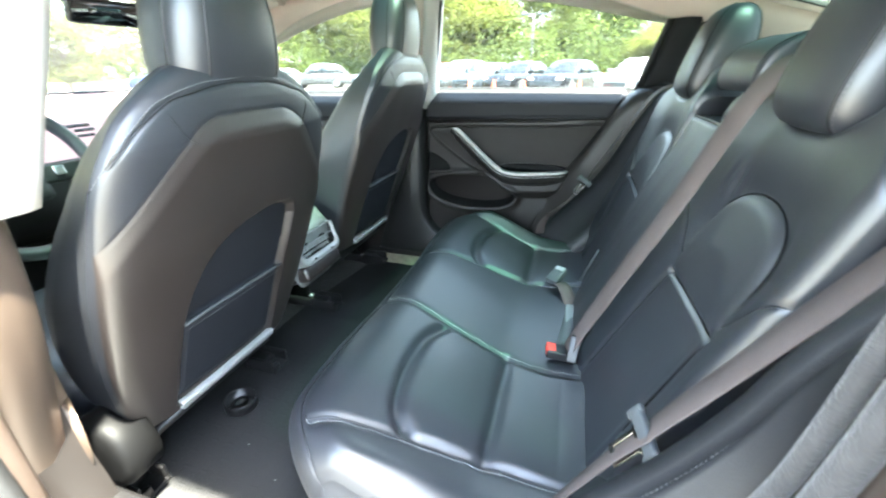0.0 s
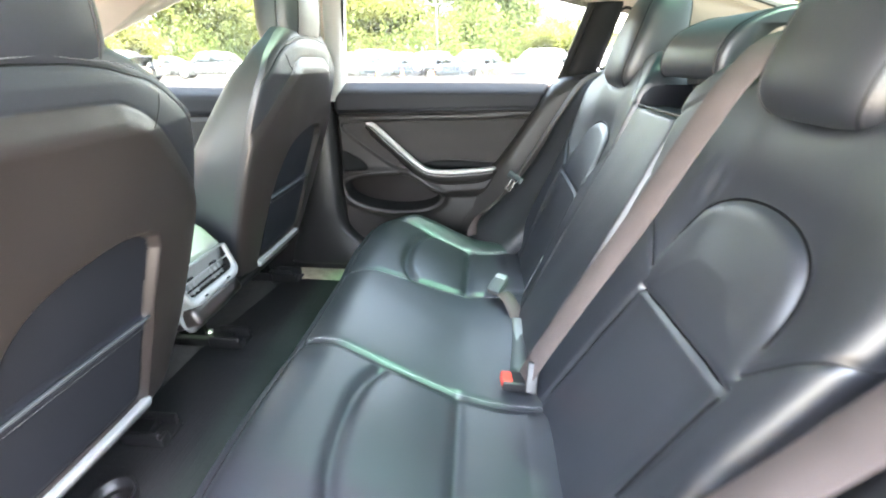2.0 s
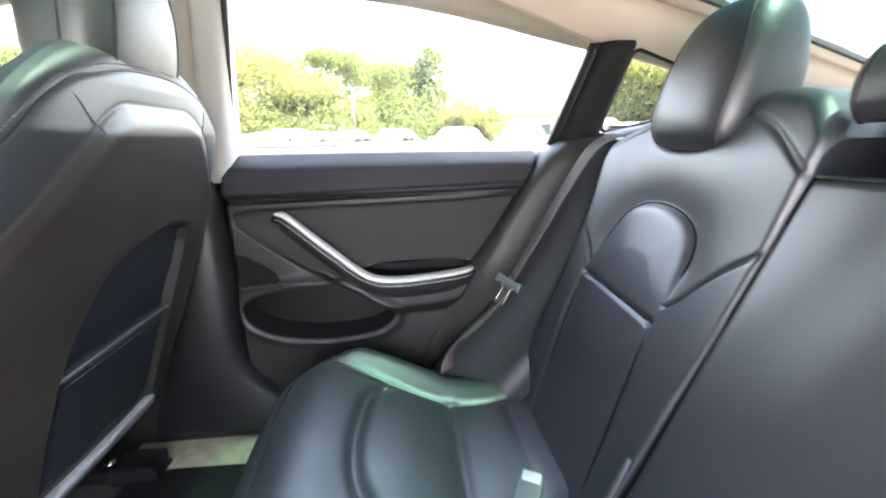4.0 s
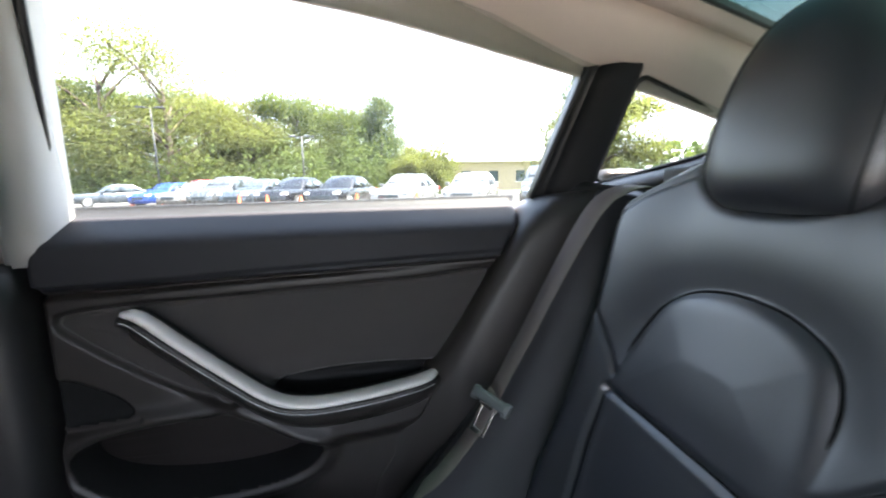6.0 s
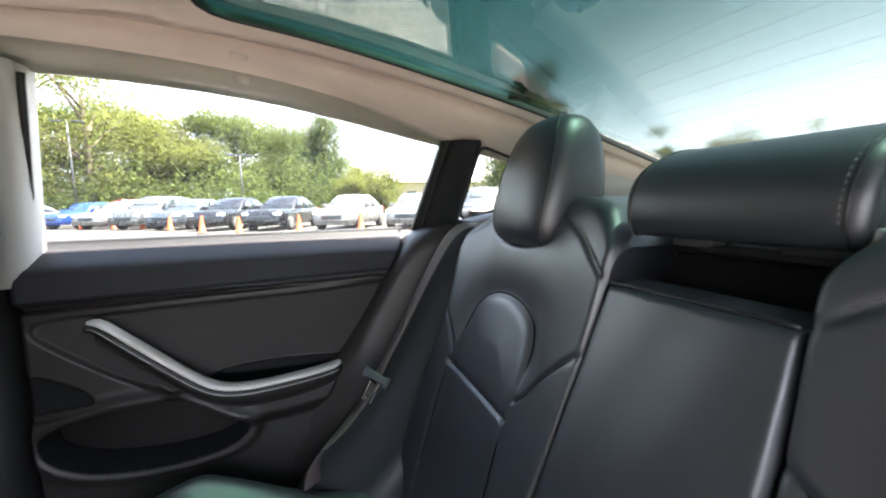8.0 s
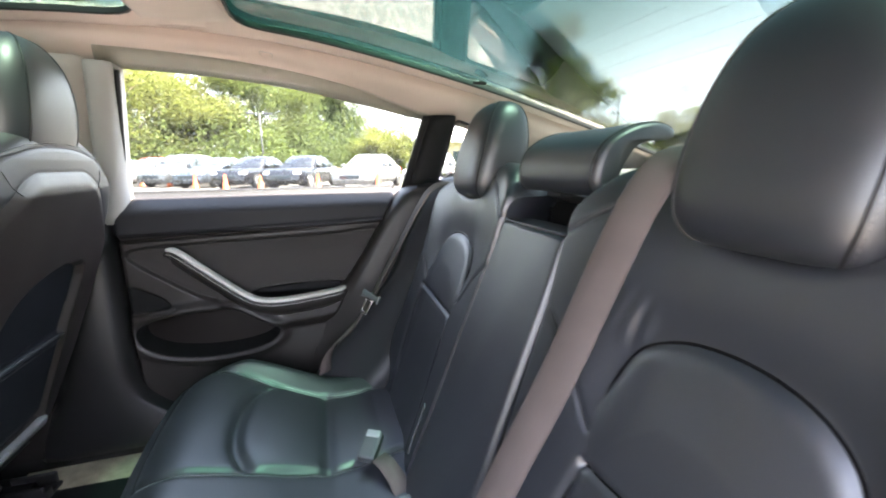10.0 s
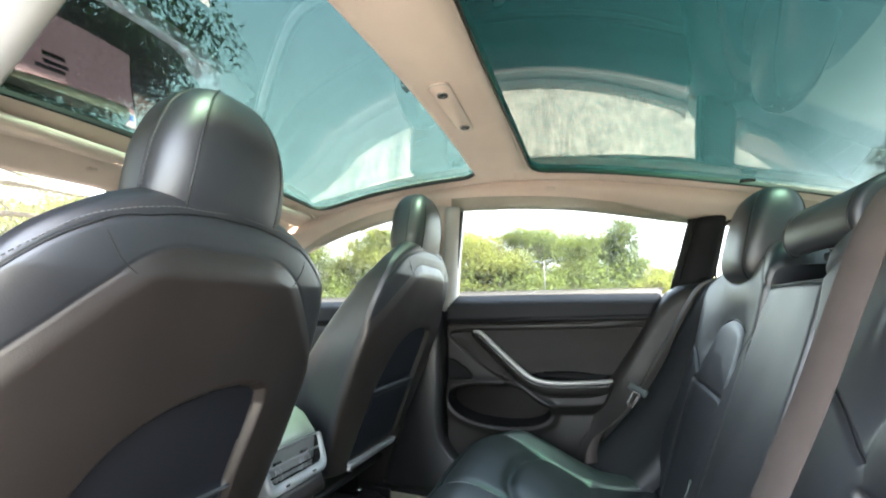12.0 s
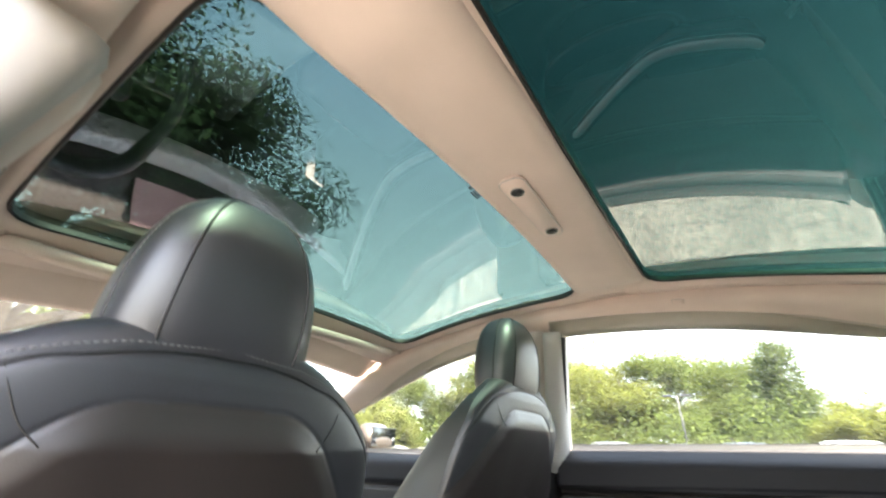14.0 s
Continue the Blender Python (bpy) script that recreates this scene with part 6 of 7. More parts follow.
bn = put("trim", rbox(-2.35, -1.38, -0.78, 0.78, 0.55, 0.86, 0.06), PAINT)
tagged(bn, "dark painted bonnet ahead of the windscreen", "bonnet", kind="structure")

# front doors
for sg in (1, -1):
    fd = thing("door_%d" % (2 if sg > 0 else 3), (-0.6, sg * 0.75, 0.345), "closed front car door with dark trim and pull handle", "car door", kind="structure")
    nu, nv = 90, 110
    V = np.linspace(0, 1, nv)[:, None] * np.ones((1, nu))
    U = np.linspace(0, 1, nu)[None, :] * np.ones((nv, 1))
    Z = 0.25 + V * 0.69
    X = -1.12 + U * 0.98
    dep = 0.018 * step(0.822, 0.838, Z) * (1 - step(0.885, 0.94, Z)) - 0.075 * step(0.88, 0.94, Z) ** 1.3
    dep = dep + groove(Z - 0.818, 0.012, 0.0045) + groove(Z - 0.832, 0.004, 0.004) + 0.02 * (1 - step(0.3, 0.6, Z))
    Yd = 0.692 - dep
    reg = np.zeros((nv - 1, nu - 1), int)
    zm = (Z[1:, 1:] + Z[:-1, :-1]) / 2
    reg[zm > 0.825] = 1
    reg[(zm < 0.80) & (zm > 0.66)] = 2
    P2 = np.stack([X, sg * Yd, Z], -1)
    split_grid(P2, reg, {0: ("lower_panel", DOORPAD, ""), 1: ("upper_pad", LEDGE, "padded window ledge"), 2: ("suede_insert", SUEDE, "dark suede insert")}, fd, back=(0, sg * 0.11, 0), flip=sg < 0)
    if sg > 0:
        pull_handle(fd, dx=-0.98)
    put("outer_skin", rbox(-1.15, -0.16, min(sg * 0.80, sg * 0.85), max(sg * 0.80, sg * 0.85), 0.30, 0.88, 0.02), PAINT, fd, "dark outer paint")
    p = put("window_pane", side_pane(lambda u, v: -1.15 + 0.33 * v + u * (1.0 - 0.30 * v), lambda x, v: 0.915 * (1 - v) + v * (float(rail_z(x)) + 0.03), sg=sg), SIDEGLASS, fd, "clear side window pane")
    p.visible_shadow = False
    mr = thing("wing_mirror", (-1.02, sg * 0.86, 0.93), "dark wing mirror outside the front window", "mirror", "wing mirrors")
    rings = []
    for k in np.linspace(0, 1, 10):
        w = math.sqrt(max(1 - (2 * k - 1) ** 4, 0.02))
        rings.append([(-1.00 - 0.02 * math.sin(a) + 0.055 * math.cos(a) * w, sg * (0.86 + 0.20 * k), 0.99 + 0.062 * math.sin(a) * w) for a in np.linspace(0, 2 * math.pi, 24, endpoint=False)])
    put("housing", loft([r if sg > 0 else r[::-1] for r in rings]), PAINT, mr)
    put("mirror_glass", rbox(-0.952, -0.945, min(sg * 0.88, sg * 1.04), max(sg * 0.88, sg * 1.04), 0.95, 1.03, 0.003), mg, mr, "mirror glass")
    put("arm", rbox(-1.03, -0.98, min(sg * 0.79, sg * 0.90), max(sg * 0.79, sg * 0.90), 0.915, 0.95, 0.008), PLASTIC, mr)


# ---- outside: parking lot, cars, cones, trees, building ----
ASPHALT = mat("asphalt", (0.062, 0.058, 0.052), 0.9, grain=0.5, grain_size=0.02, vary=0.22, vary_size=0.8)


def add_gravel(m, dark, light):
    """Pale stones and dark gaps over a worn surface."""
    n, ln = m.node_tree.nodes, m.node_tree.links
    p = n["Principled BSDF"]
    old = p.inputs["Base Color"].links[0].from_socket
    tc = n.new("ShaderNodeTexCoord")
    cells = n.new("ShaderNodeTexVoronoi")
    cells.inputs["Scale"].default_value = 65.0
    ln.new(tc.outputs["Object"], cells.inputs["Vector"])
    cracks = n.new("ShaderNodeTexVoronoi")
    cracks.feature = "DISTANCE_TO_EDGE"
    cracks.inputs["Scale"].default_value = 0.45
    wob = n.new("ShaderNodeTexNoise")
    wob.inputs["Scale"].default_value = 1.3
    wob.inputs["Detail"].default_value = 6
    ln.new(tc.outputs["Object"], wob.inputs["Vector"])
    bent = n.new("ShaderNodeVectorMath")
    bent.operation = "ADD"
    ln.new(tc.outputs["Object"], bent.inputs[0])
    ln.new(wob.outputs["Color"], bent.inputs[1])
    ln.new(bent.outputs[0], cracks.inputs["Vector"])
    stone = n.new("ShaderNodeSeparateColor")
    ln.new(cells.outputs["Color"], stone.inputs[0])
    tone = n.new("ShaderNodeMapRange")
    tone.inputs[3].default_value, tone.inputs[4].default_value = dark, light
    ln.new(stone.outputs[0], tone.inputs[0])
    gap = n.new("ShaderNodeMapRange")
    gap.inputs[1].default_value, gap.inputs[2].default_value = 0.0, 0.012
    gap.inputs[3].default_value, gap.inputs[4].default_value = 0.35, 1.0
    ln.new(cracks.outputs["Distance"], gap.inputs[0])
    mul = n.new("ShaderNodeMath")
    mul.operation = "MULTIPLY"
    ln.new(tone.outputs[0], mul.inputs[0])
    ln.new(gap.outputs[0], mul.inputs[1])
    sc = n.new("ShaderNodeVectorMath")
    sc.operation = "SCALE"
    ln.new(old, sc.inputs[0])
    ln.new(mul.outputs[0], sc.inputs["Scale"])
    ln.new(sc.outputs[0], p.inputs["Base Color"])


add_gravel(ASPHALT, 0.6, 1.4)
PALE_LOT = mat("bright_apron_reflector", (0.165, 0.156, 0.138), 0.9, grain=0.5, grain_size=0.012, vary=0.15, vary_size=0.3)
add_gravel(PALE_LOT, 0.55, 1.5)
GRASS = mat("grass", (0.09, 0.13, 0.04), 0.95, grain=0.8, grain_size=0.05, vary=0.4, vary_size=1.2)
BARK = mat("bark", (0.12, 0.09, 0.065), 0.9, grain=0.9, grain_size=0.05, vary=0.35, vary_size=0.3)
CONE = mat("cone_orange", (0.42, 0.075, 0.012), 0.5, vary=0.12)
CONE_BASE = mat("cone_foot", (0.03, 0.03, 0.03), 0.7, vary=0.2)
TYRE = mat("tyre", (0.015, 0.015, 0.015), 0.8, grain=0.3, grain_size=0.01, vary=0.2)
RIM = mat("alloy_rim", (0.5, 0.5, 0.5), 0.3, metal=0.9, vary=0.1)
CARGLASS = mat("car_window_tint", (0.04, 0.05, 0.058), 0.06, vary=0.1, spec=0.6)
LAMPGLASS = mat("lamp_lens", (0.7, 0.7, 0.7), 0.1, vary=0.1)
TAILRED = mat("tail_lens", (0.4, 0.02, 0.02), 0.15, vary=0.1)
BRICK = mat("tan_brick", (0.33, 0.25, 0.18), 0.9, grain=0.5, grain_size=0.05, vary=0.15, vary_size=0.4)
ROOFWHITE = mat("white_roof", (0.72, 0.70, 0.66), 0.8, vary=0.08, vary_size=2)
POLE = mat("lamp_pole", (0.05, 0.05, 0.05), 0.5, vary=0.2)


def leaf_mat(name, base, warm):
    m = mat(name, base, 0.8, vary=0.22, vary_size=1.6, grain_size=0.2, spec=0.12)
    n, ln = m.node_tree.nodes, m.node_tree.links
    geo = n.new("ShaderNodeNewGeometry")
    p = n["Principled BSDF"]
    old = p.inputs["Base Color"].links[0].from_socket
    mix = n.new("ShaderNodeMix")
    mix.data_type = "RGBA"
    mix.blend_type = "MIX"
    sc = n.new("ShaderNodeMath")
    sc.operation = "MULTIPLY"
    sc.inputs[1].default_value = 0.8
    ln.new(geo.outputs["Random Per Island"], sc.inputs[0])
    ln.new(sc.outputs[0], mix.inputs[0])
    ln.new(old, mix.inputs[6])
    mix.inputs[7].default_value = (*warm, 1)
    ln.new(mix.outputs[2], p.inputs["Base Color"])
    tr = n.new("ShaderNodeBsdfTranslucent")
    ln.new(mix.outputs[2], tr.inputs[0])
    ms = n.new("ShaderNodeMixShader")
    ms.inputs[0].default_value = 0.55
    ln.new(p.outputs[0], ms.inputs[1])
    ln.new(tr.outputs[0], ms.inputs[2])
    ln.new(ms.outputs[0], n["Material Output"].inputs[0])
    return m


LEAF = leaf_mat("leaf_green", (0.100, 0.132, 0.038), (0.130, 0.158, 0.046))
LEAF_LIGHT = leaf_mat("leaf_yellow_green", (0.150, 0.170, 0.046), (0.178, 0.192, 0.054))
LEAF_MID = leaf_mat("leaf_blue_green", (0.074, 0.100, 0.042), (0.098, 0.126, 0.050))
LEAF_DARK = leaf_mat("leaf_dark", (0.028, 0.044, 0.026), (0.044, 0.062, 0.032))

g = put("ground", ([(-1500, -1500, 0), (1500, -1500, 0), (1500, 1500, 0), (-1500, 1500, 0)], [(0, 1, 2, 3)]), GRASS, smooth=False)
tagged(g, "flat grassy ground round the parking lot", "ground", kind="structure")
lot = put("pavement", rbox(-30, 40, -25, 34, -0.10, 0.004, 0.0), ASPHALT, smooth=False)
tagged(lot, "sunlit pale grey parking lot asphalt", "pavement", kind="structure")
# added ground, paler than the lot, to brighten what the roof glass reflects
apron = put("pavement", rbox(-8, 9, -6, 8.5, 0.004, 0.010, 0.0), PALE_LOT, smooth=False)
tagged(apron, "pale apron added round the car to brighten roof glass reflections", "pavement", kind="structure")
kb = put("kerb", join(rbox(-30, 40, 34, 34.2, 0.0, 0.14, 0.02), rbox(-30.2, -30, -25, 34.2, 0, 0.14, 0.02)), ROOFWHITE)
tagged(kb, "concrete kerb along the parking lot edge", "kerb", kind="structure")


def tree(seed, height, crown, leaf, count, material, kind="broad", label="", boughs=15, clump=0.27, bare=0.12):
    rs = np.random.RandomState(seed)
    t = thing("tree", (0, 0, 0), label, "tree", "trees round the lot")
    limbs = []
    tips = []
    bend = rs.uniform(-0.03, 0.03, 2) * height
    top = 0.62 if kind == "broad" else 0.97
    trunk = spline([(0, 0, -0.1), (bend[0] * 0.3, bend[1] * 0.3, height * 0.25), (bend[0], bend[1], height * top)], 12)
    limbs.append(tube(trunk, np.linspace(0.024 * height, 0.006 * height, 12), 8))
    if kind == "broad":
        for k in range(boughs):
            f = rs.uniform(0.22, 0.95)
            b = trunk[int(f * 11)]
            a = k * 2.4 + rs.uniform(-0.4, 0.4)
            L = crown * rs.uniform(0.55, 1.0) * (1.05 - 0.35 * f)
            up_ = rs.uniform(0.15, 0.75) * height * 0.32
            e = b + np.array([math.cos(a) * L, math.sin(a) * L, up_])
            m_ = (b + e) / 2 + np.array([0, 0, 0.12 * L])
            q = spline([b, m_, e], 8)
            limbs.append(tube(q, np.linspace(0.009 * height, 0.002 * height, 8), 5))
            tips += [q[4], q[6], q[7], e + rs.normal(0, 0.1 * crown, 3)]
        for _ in range(5):
            tips.append(trunk[-1] + rs.normal(0, 0.22 * crown, 3) + np.array([0, 0, 0.10 * height]))
    else:
        for k in range(60):
            f = 0.10 + 0.88 * k / 59
            b = np.array([np.interp(f * 11, np.arange(12), trunk[:, q]) for q in range(3)])
            a = k * 2.4
            L = crown * 0.95 * (1.02 - f) ** 0.6 * min(1.0, 0.45 + 2.2 * f) * rs.uniform(0.7, 1.12) + 0.1
            e = b + np.array([math.cos(a) * L, math.sin(a) * L, 0.12 * L])
            limbs.append(tube([b, e], [0.004 * height, 0.001 * height], 4))
            for s in (0.35, 0.6, 0.8, 1.0):
                tips.append(b + (e - b) * s)
    put("trunk", join(*limbs), BARK, t, "bare brown trunk and limbs")
    tips = np.array(tips)
    size = clump * crown if kind == "broad" else 0.15 * crown
    which = rs.randint(0, len(tips), count)
    off = rs.normal(0, 1, (count, 3))
    off *= (1.75 * rs.uniform(0, 1, (count, 1)) ** 0.42) / np.linalg.norm(off, axis=1)[:, None]
    pos = tips[which] + off * size * np.array([1, 1, 0.62]) * rs.uniform(0.6, 1.25, (len(tips), 1))[which]
    low_ = pos[:, 2] < bare * height
    pos[low_, 2] = bare * height + np.abs(pos[low_, 2] - bare * height) % (0.3 * height)
    d1 = rs.normal(0, 1, (count, 3))
    d1 /= np.linalg.norm(d1, axis=1)[:, None]
    d2 = np.cross(d1, rs.normal(0, 1, (count, 3)))
    d2 /= np.linalg.norm(d2, axis=1)[:, None]
    s = leaf * rs.uniform(0.55, 1.25, (count, 1))
    vs = np.stack([pos - d1 * s, pos + d2 * s * 0.55, pos + d1 * s, pos - d2 * s * 0.55], 1).reshape(-1, 3)
    fs = np.arange(count * 4).reshape(-1, 4)
    cr = put("crown", (vs.tolist(), fs.tolist()), material, t, "loose leafy crown")
    mid_ = tips.mean(0)
    nv_ = (pos - tips[which]) / (size + 1e-6) * 0.7 + (pos - mid_) / crown + np.array([0, 0, 1.3]) + rs.normal(0, 0.30, (count, 3))
    nv_ /= np.maximum(np.linalg.norm(nv_, axis=1), 1e-6)[:, None]
    cr.data.normals_split_custom_set_from_vertices(np.repeat(nv_, 4, 0).tolist())
    return t


kinds = [
    tree(1, 12, 4.6, 0.098, 30000, LEAF, label="tall leafy green tree beyond the parking lot"),
    tree(2, 11, 4.0, 0.098, 28000, LEAF_LIGHT, label="yellow-green leafy tree beyond the parking lot"),
    tree(3, 13, 4.8, 0.092, 19000, LEAF_LIGHT, label="thin-crowned yellow-green tree with bare limbs"),
    tree(4, 10, 4.6, 0.10, 27000, LEAF_MID, "conifer", label="dark green conifer beyond the parking lot"),
    tree(5, 5, 2.3, 0.085, 12000, LEAF_LIGHT, label="small rounded bright yellow-green tree"),
    tree(6, 11, 5.0, 0.050, 150000, LEAF_DARK, label="dense dark green tree close to the car", boughs=36, clump=0.15, bare=0.36),
]
place = [  # kind, x, y, turn, size
    (0, 0.6, 46, 20, 1.0), (3, 3.6, 43, 0, 1.0), (0, -4.5, 44, 80, 1.08), (1, -8.5, 42, 200, 1.12), (2, -14.5, 40, 30, 1.24),
    (2, -20, 42, 150, 1.34), (1, -12, 48, 300, 1.2), (0, -17.5, 49, 10, 1.2), (0, -24, 46, 250, 1.2), (1, -28, 44, 60, 1.2),
    (1, 6.0, 39, 40, 0.55), (4, 7.6, 36, 0, 1.0), (4, 5.6, 35.5, 120, 0.92), (1, -2, 52, 90, 1.0), (0, 5, 56, 170, 0.8),
    (1, 12, 84, 170, 0.8), (0, 18, 92, 30, 0.85), (0, 24, 90, 0, 0.8),
    (1, 13.2, 19.5, 70, 0.78), (3, 15.5, 24.5, 0, 0.95), (1, 16, 28, 220, 0.5), (1, 28, 25, 110, 0.62), (0, 33, 22, 20, 0.60), (1, 38, 20, 300, 0.62),
    (0, 42, 14, 190, 0.68), (1, 40, 8, 0, 0.6), (0, 43, 0, 50, 0.65), (1, 42, -8, 280, 0.65),
    (0, -31, 38, 40, 1.0), (1, -33, 32, 90, 1.0), (2, -32, 26, 200, 0.95), (0, -35, 20, 130, 1.05), (1, -33, 14, 10, 0.98), (0, -34, 8, 250, 1.05),
    (1, -36, 2, 170, 1.0), (0, -34, -5, 80, 1.0), (1, -35, -12, 330, 1.05), (2, -30, 12, 60, 0.9),
    (4, -26, 30, 10, 1.1), (4, -24, 24, 100, 1.2), (4, -29, 18, 200, 1.1), (4, -28, 9, 300, 1.2), (4, -27, 3, 40, 1.1),
    (5, -8.4, 0.45, 0, 1.0), (1, -16, -8, 40, 0.8),
]
used = set()
for kx, x, y, turn, size in place:
    m = Matrix.Translation((x, y, 0)) @ Matrix.Rotation(radians(turn), 4, "Z") @ Matrix.Scale(size, 4)
    if kx in used:
        o = copy_thing(kinds[kx], m)
        o.scale = (size, size, size)
    else:
        used.add(kx)
        kinds[kx].matrix_basis = m

# hedge of low growth behind the cars
rs = np.random.RandomState(11)
cnt = 26000
px = rs.uniform(-40, 9, cnt)
pos = np.column_stack([px, 37.5 + rs.normal(0, 1.0, cnt), np.abs(rs.normal(0, 1.0, cnt)) * (1.9 + 0.5 * np.sin(px * 0.9) + 0.4 * np.sin(px * 2.3))])
d1 = rs.normal(0, 1, (cnt, 3))
d2 = np.cross(d1, rs.normal(0, 1, (cnt, 3)))
d1 /= np.linalg.norm(d1, axis=1)[:, None]
d2 /= np.linalg.norm(d2, axis=1)[:, None]
sz = 0.15 * rs.uniform(0.6, 1.3, (cnt, 1))
vs = np.stack([pos - d1 * sz, pos + d2 * sz * 0.6, pos + d1 * sz, pos - d2 * sz * 0.6], 1).reshape(-1, 3)
hd_ = put("undergrowth", (vs.tolist(), np.arange(cnt * 4).reshape(-1, 4).tolist()), LEAF, smooth=False)
tagged(hd_, "green undergrowth behind the parked cars", "undergrowth", kind="stuff")

# far woods closing the horizon
rs = np.random.RandomState(12)
cnt = 14000
an = rs.uniform(0, 2 * math.pi, cnt)
hgt = 7 + 2.5 * np.sin(an * 9) + 1.5 * np.sin(an * 23 + 1)
rad = 125 + rs.normal(0, 4, cnt)
pos = np.column_stack([rad * np.cos(an), rad * np.sin(an), rs.uniform(0, 1, cnt) ** 0.8 * hgt])
d1 = rs.normal(0, 1, (cnt, 3))
d2 = np.cross(d1, rs.normal(0, 1, (cnt, 3)))
d1 /= np.linalg.norm(d1, axis=1)[:, None]
d2 /= np.linalg.norm(d2, axis=1)[:, None]
sz = 1.1 * rs.uniform(0.6, 1.4, (cnt, 1))
vs = np.stack([pos - d1 * sz, pos + d2 * sz * 0.7, pos + d1 * sz, pos - d2 * sz * 0.7], 1).reshape(-1, 3)
fw = put("far_woods", (vs.tolist(), np.arange(cnt * 4).reshape(-1, 4).tolist()), LEAF, smooth=False)
tagged(fw, "hazy far woods along the horizon", "woods", kind="stuff")


# parked cars
def parked_car(paint_name, col, kind, label, metal=0.3):
    t = thing("parked_car", (0, 0, 0), label, "car", "parked cars")
    paint = mat(paint_name, col, 0.25, metal=metal, vary=0.05, coat=0.35)
    L, Wd = (4.6, 0.90) if kind == "sedan" else (4.55, 0.92)
    zr = 1.45 if kind == "sedan" else 1.66
    xs = np.linspace(-L / 2, L / 2, 40)
    belt = 0.92 if kind == "sedan" else 1.02
    hood = smooth1([-L / 2, -L / 2 + 0.12, -1.0, 0.2, 1.4, L / 2 - 0.1, L / 2], [0.55, belt - 0.12, belt - 0.02, belt, belt + 0.02, belt - 0.02, 0.62])
    rings = []
    for x in xs:
        w = Wd * (1 - 0.16 * abs(2 * x / L) ** 5)
        z = float(hood(x))
        rings.append([(x, -w * 0.93, 0.24), (x, -w, 0.42), (x, -w, z - 0.16), (x, -w * 0.95, z - 0.02), (x, -w * 0.7, z + 0.02), (x, 0, z + 0.035), (x, w * 0.7, z + 0.02), (x, w * 0.95, z - 0.02), (x, w, z - 0.16), (x, w, 0.42), (x, w * 0.93, 0.24)])
    put("body", loft([r[::-1] for r in rings]), paint, t)
    ra = [(-0.95, belt - 0.02), (-0.25, zr - 0.07), (0.3, zr), (0.95, zr - 0.05), (1.75, belt + 0.04)] if kind == "sedan" else [(-0.95, belt - 0.02), (-0.35, zr - 0.08), (0.2, zr), (1.5, zr - 0.06), (2.1, belt + 0.02)]
    prof_ = spline(ra, 26)
    rings, gl = [], []
    for x, z in prof_:
        k = (z - belt) / (zr - belt)
        wt = Wd * (0.93 - 0.22 * k)
        rings.append([(x, -Wd * 0.93, belt - 0.03), (x, -wt, max(z - 0.06, belt - 0.02)), (x, -wt * 0.86, z), (x, 0, z + 0.02), (x, wt * 0.86, z), (x, wt, max(z - 0.06, belt - 0.02)), (x, Wd * 0.93, belt - 0.03)])
    put("cabin", loft([r[::-1] for r in rings]), paint, t)

    def panel(q, lift):
        a, b, c, d = [np.array(v, float) for v in q]
        nn = np.cross(b - a, d - a)
        nn /= np.linalg.norm(nn)
        pts = [a, b, c, d]
        return [tuple(p + nn * lift) for p in pts] + [tuple(p - nn * 0.02) for p in pts], [(0, 1, 2, 3), (4, 7, 6, 5), (0, 4, 5, 1), (1, 5, 6, 2), (2, 6, 7, 3), (3, 7, 4, 0)]
    f0, f1 = prof_[2], prof_[9]
    kf = lambda z: Wd * (0.93 - 0.22 * (z - belt) / (zr - belt)) * 0.84
    put("windscreen", panel([(f0[0], -kf(f0[1]), f0[1]), (f0[0], kf(f0[1]), f0[1]), (f1[0], kf(f1[1]), f1[1]), (f1[0], -kf(f1[1]), f1[1])], 0.05), CARGLASS, t, "dark windscreen")
    r0, r1 = prof_[-3], prof_[-8]
    put("rear_window", panel([(r0[0], kf(r0[1]), r0[1]), (r0[0], -kf(r0[1]), r0[1]), (r1[0], -kf(r1[1]), r1[1]), (r1[0], kf(r1[1]), r1[1])], 0.05), CARGLASS, t)
    for sg in (1, -1):
        for xa, xb, ta, tb in ((-0.62, 0.22, -0.12, 0.22), (0.30, 1.15 if kind == "sedan" else 1.30, 0.30, 0.85 if kind == "sedan" else 1.15)):
            zt = zr - 0.14
            q = [(xa, sg * Wd * 0.945, belt + 0.02), (xb, sg * Wd * 0.945, belt + 0.02), (tb, sg * Wd * 0.765, zt), (ta, sg * Wd * 0.765, zt)]
            put("side_window", panel(q if sg < 0 else q[::-1], 0.012), CARGLASS, t)
        put("headlight", rbox(-L / 2 + 0.03, -L / 2 + 0.28, min(sg * 0.52, sg * 0.80), max(sg * 0.52, sg * 0.80), 0.64, 0.76, 0.03), LAMPGLASS, t)
        put("tail_light", rbox(L / 2 - 0.22, L / 2 - 0.03, min(sg * 0.56, sg * 0.82), max(sg * 0.56, sg * 0.82), 0.74, 0.88, 0.03), TAILRED, t)
        put("door_mirror", rbox(-0.72, -0.52, min(sg * 0.90, sg * 1.06), max(sg * 0.90, sg * 1.06), belt + 0.0, belt + 0.14, 0.03), paint, t)
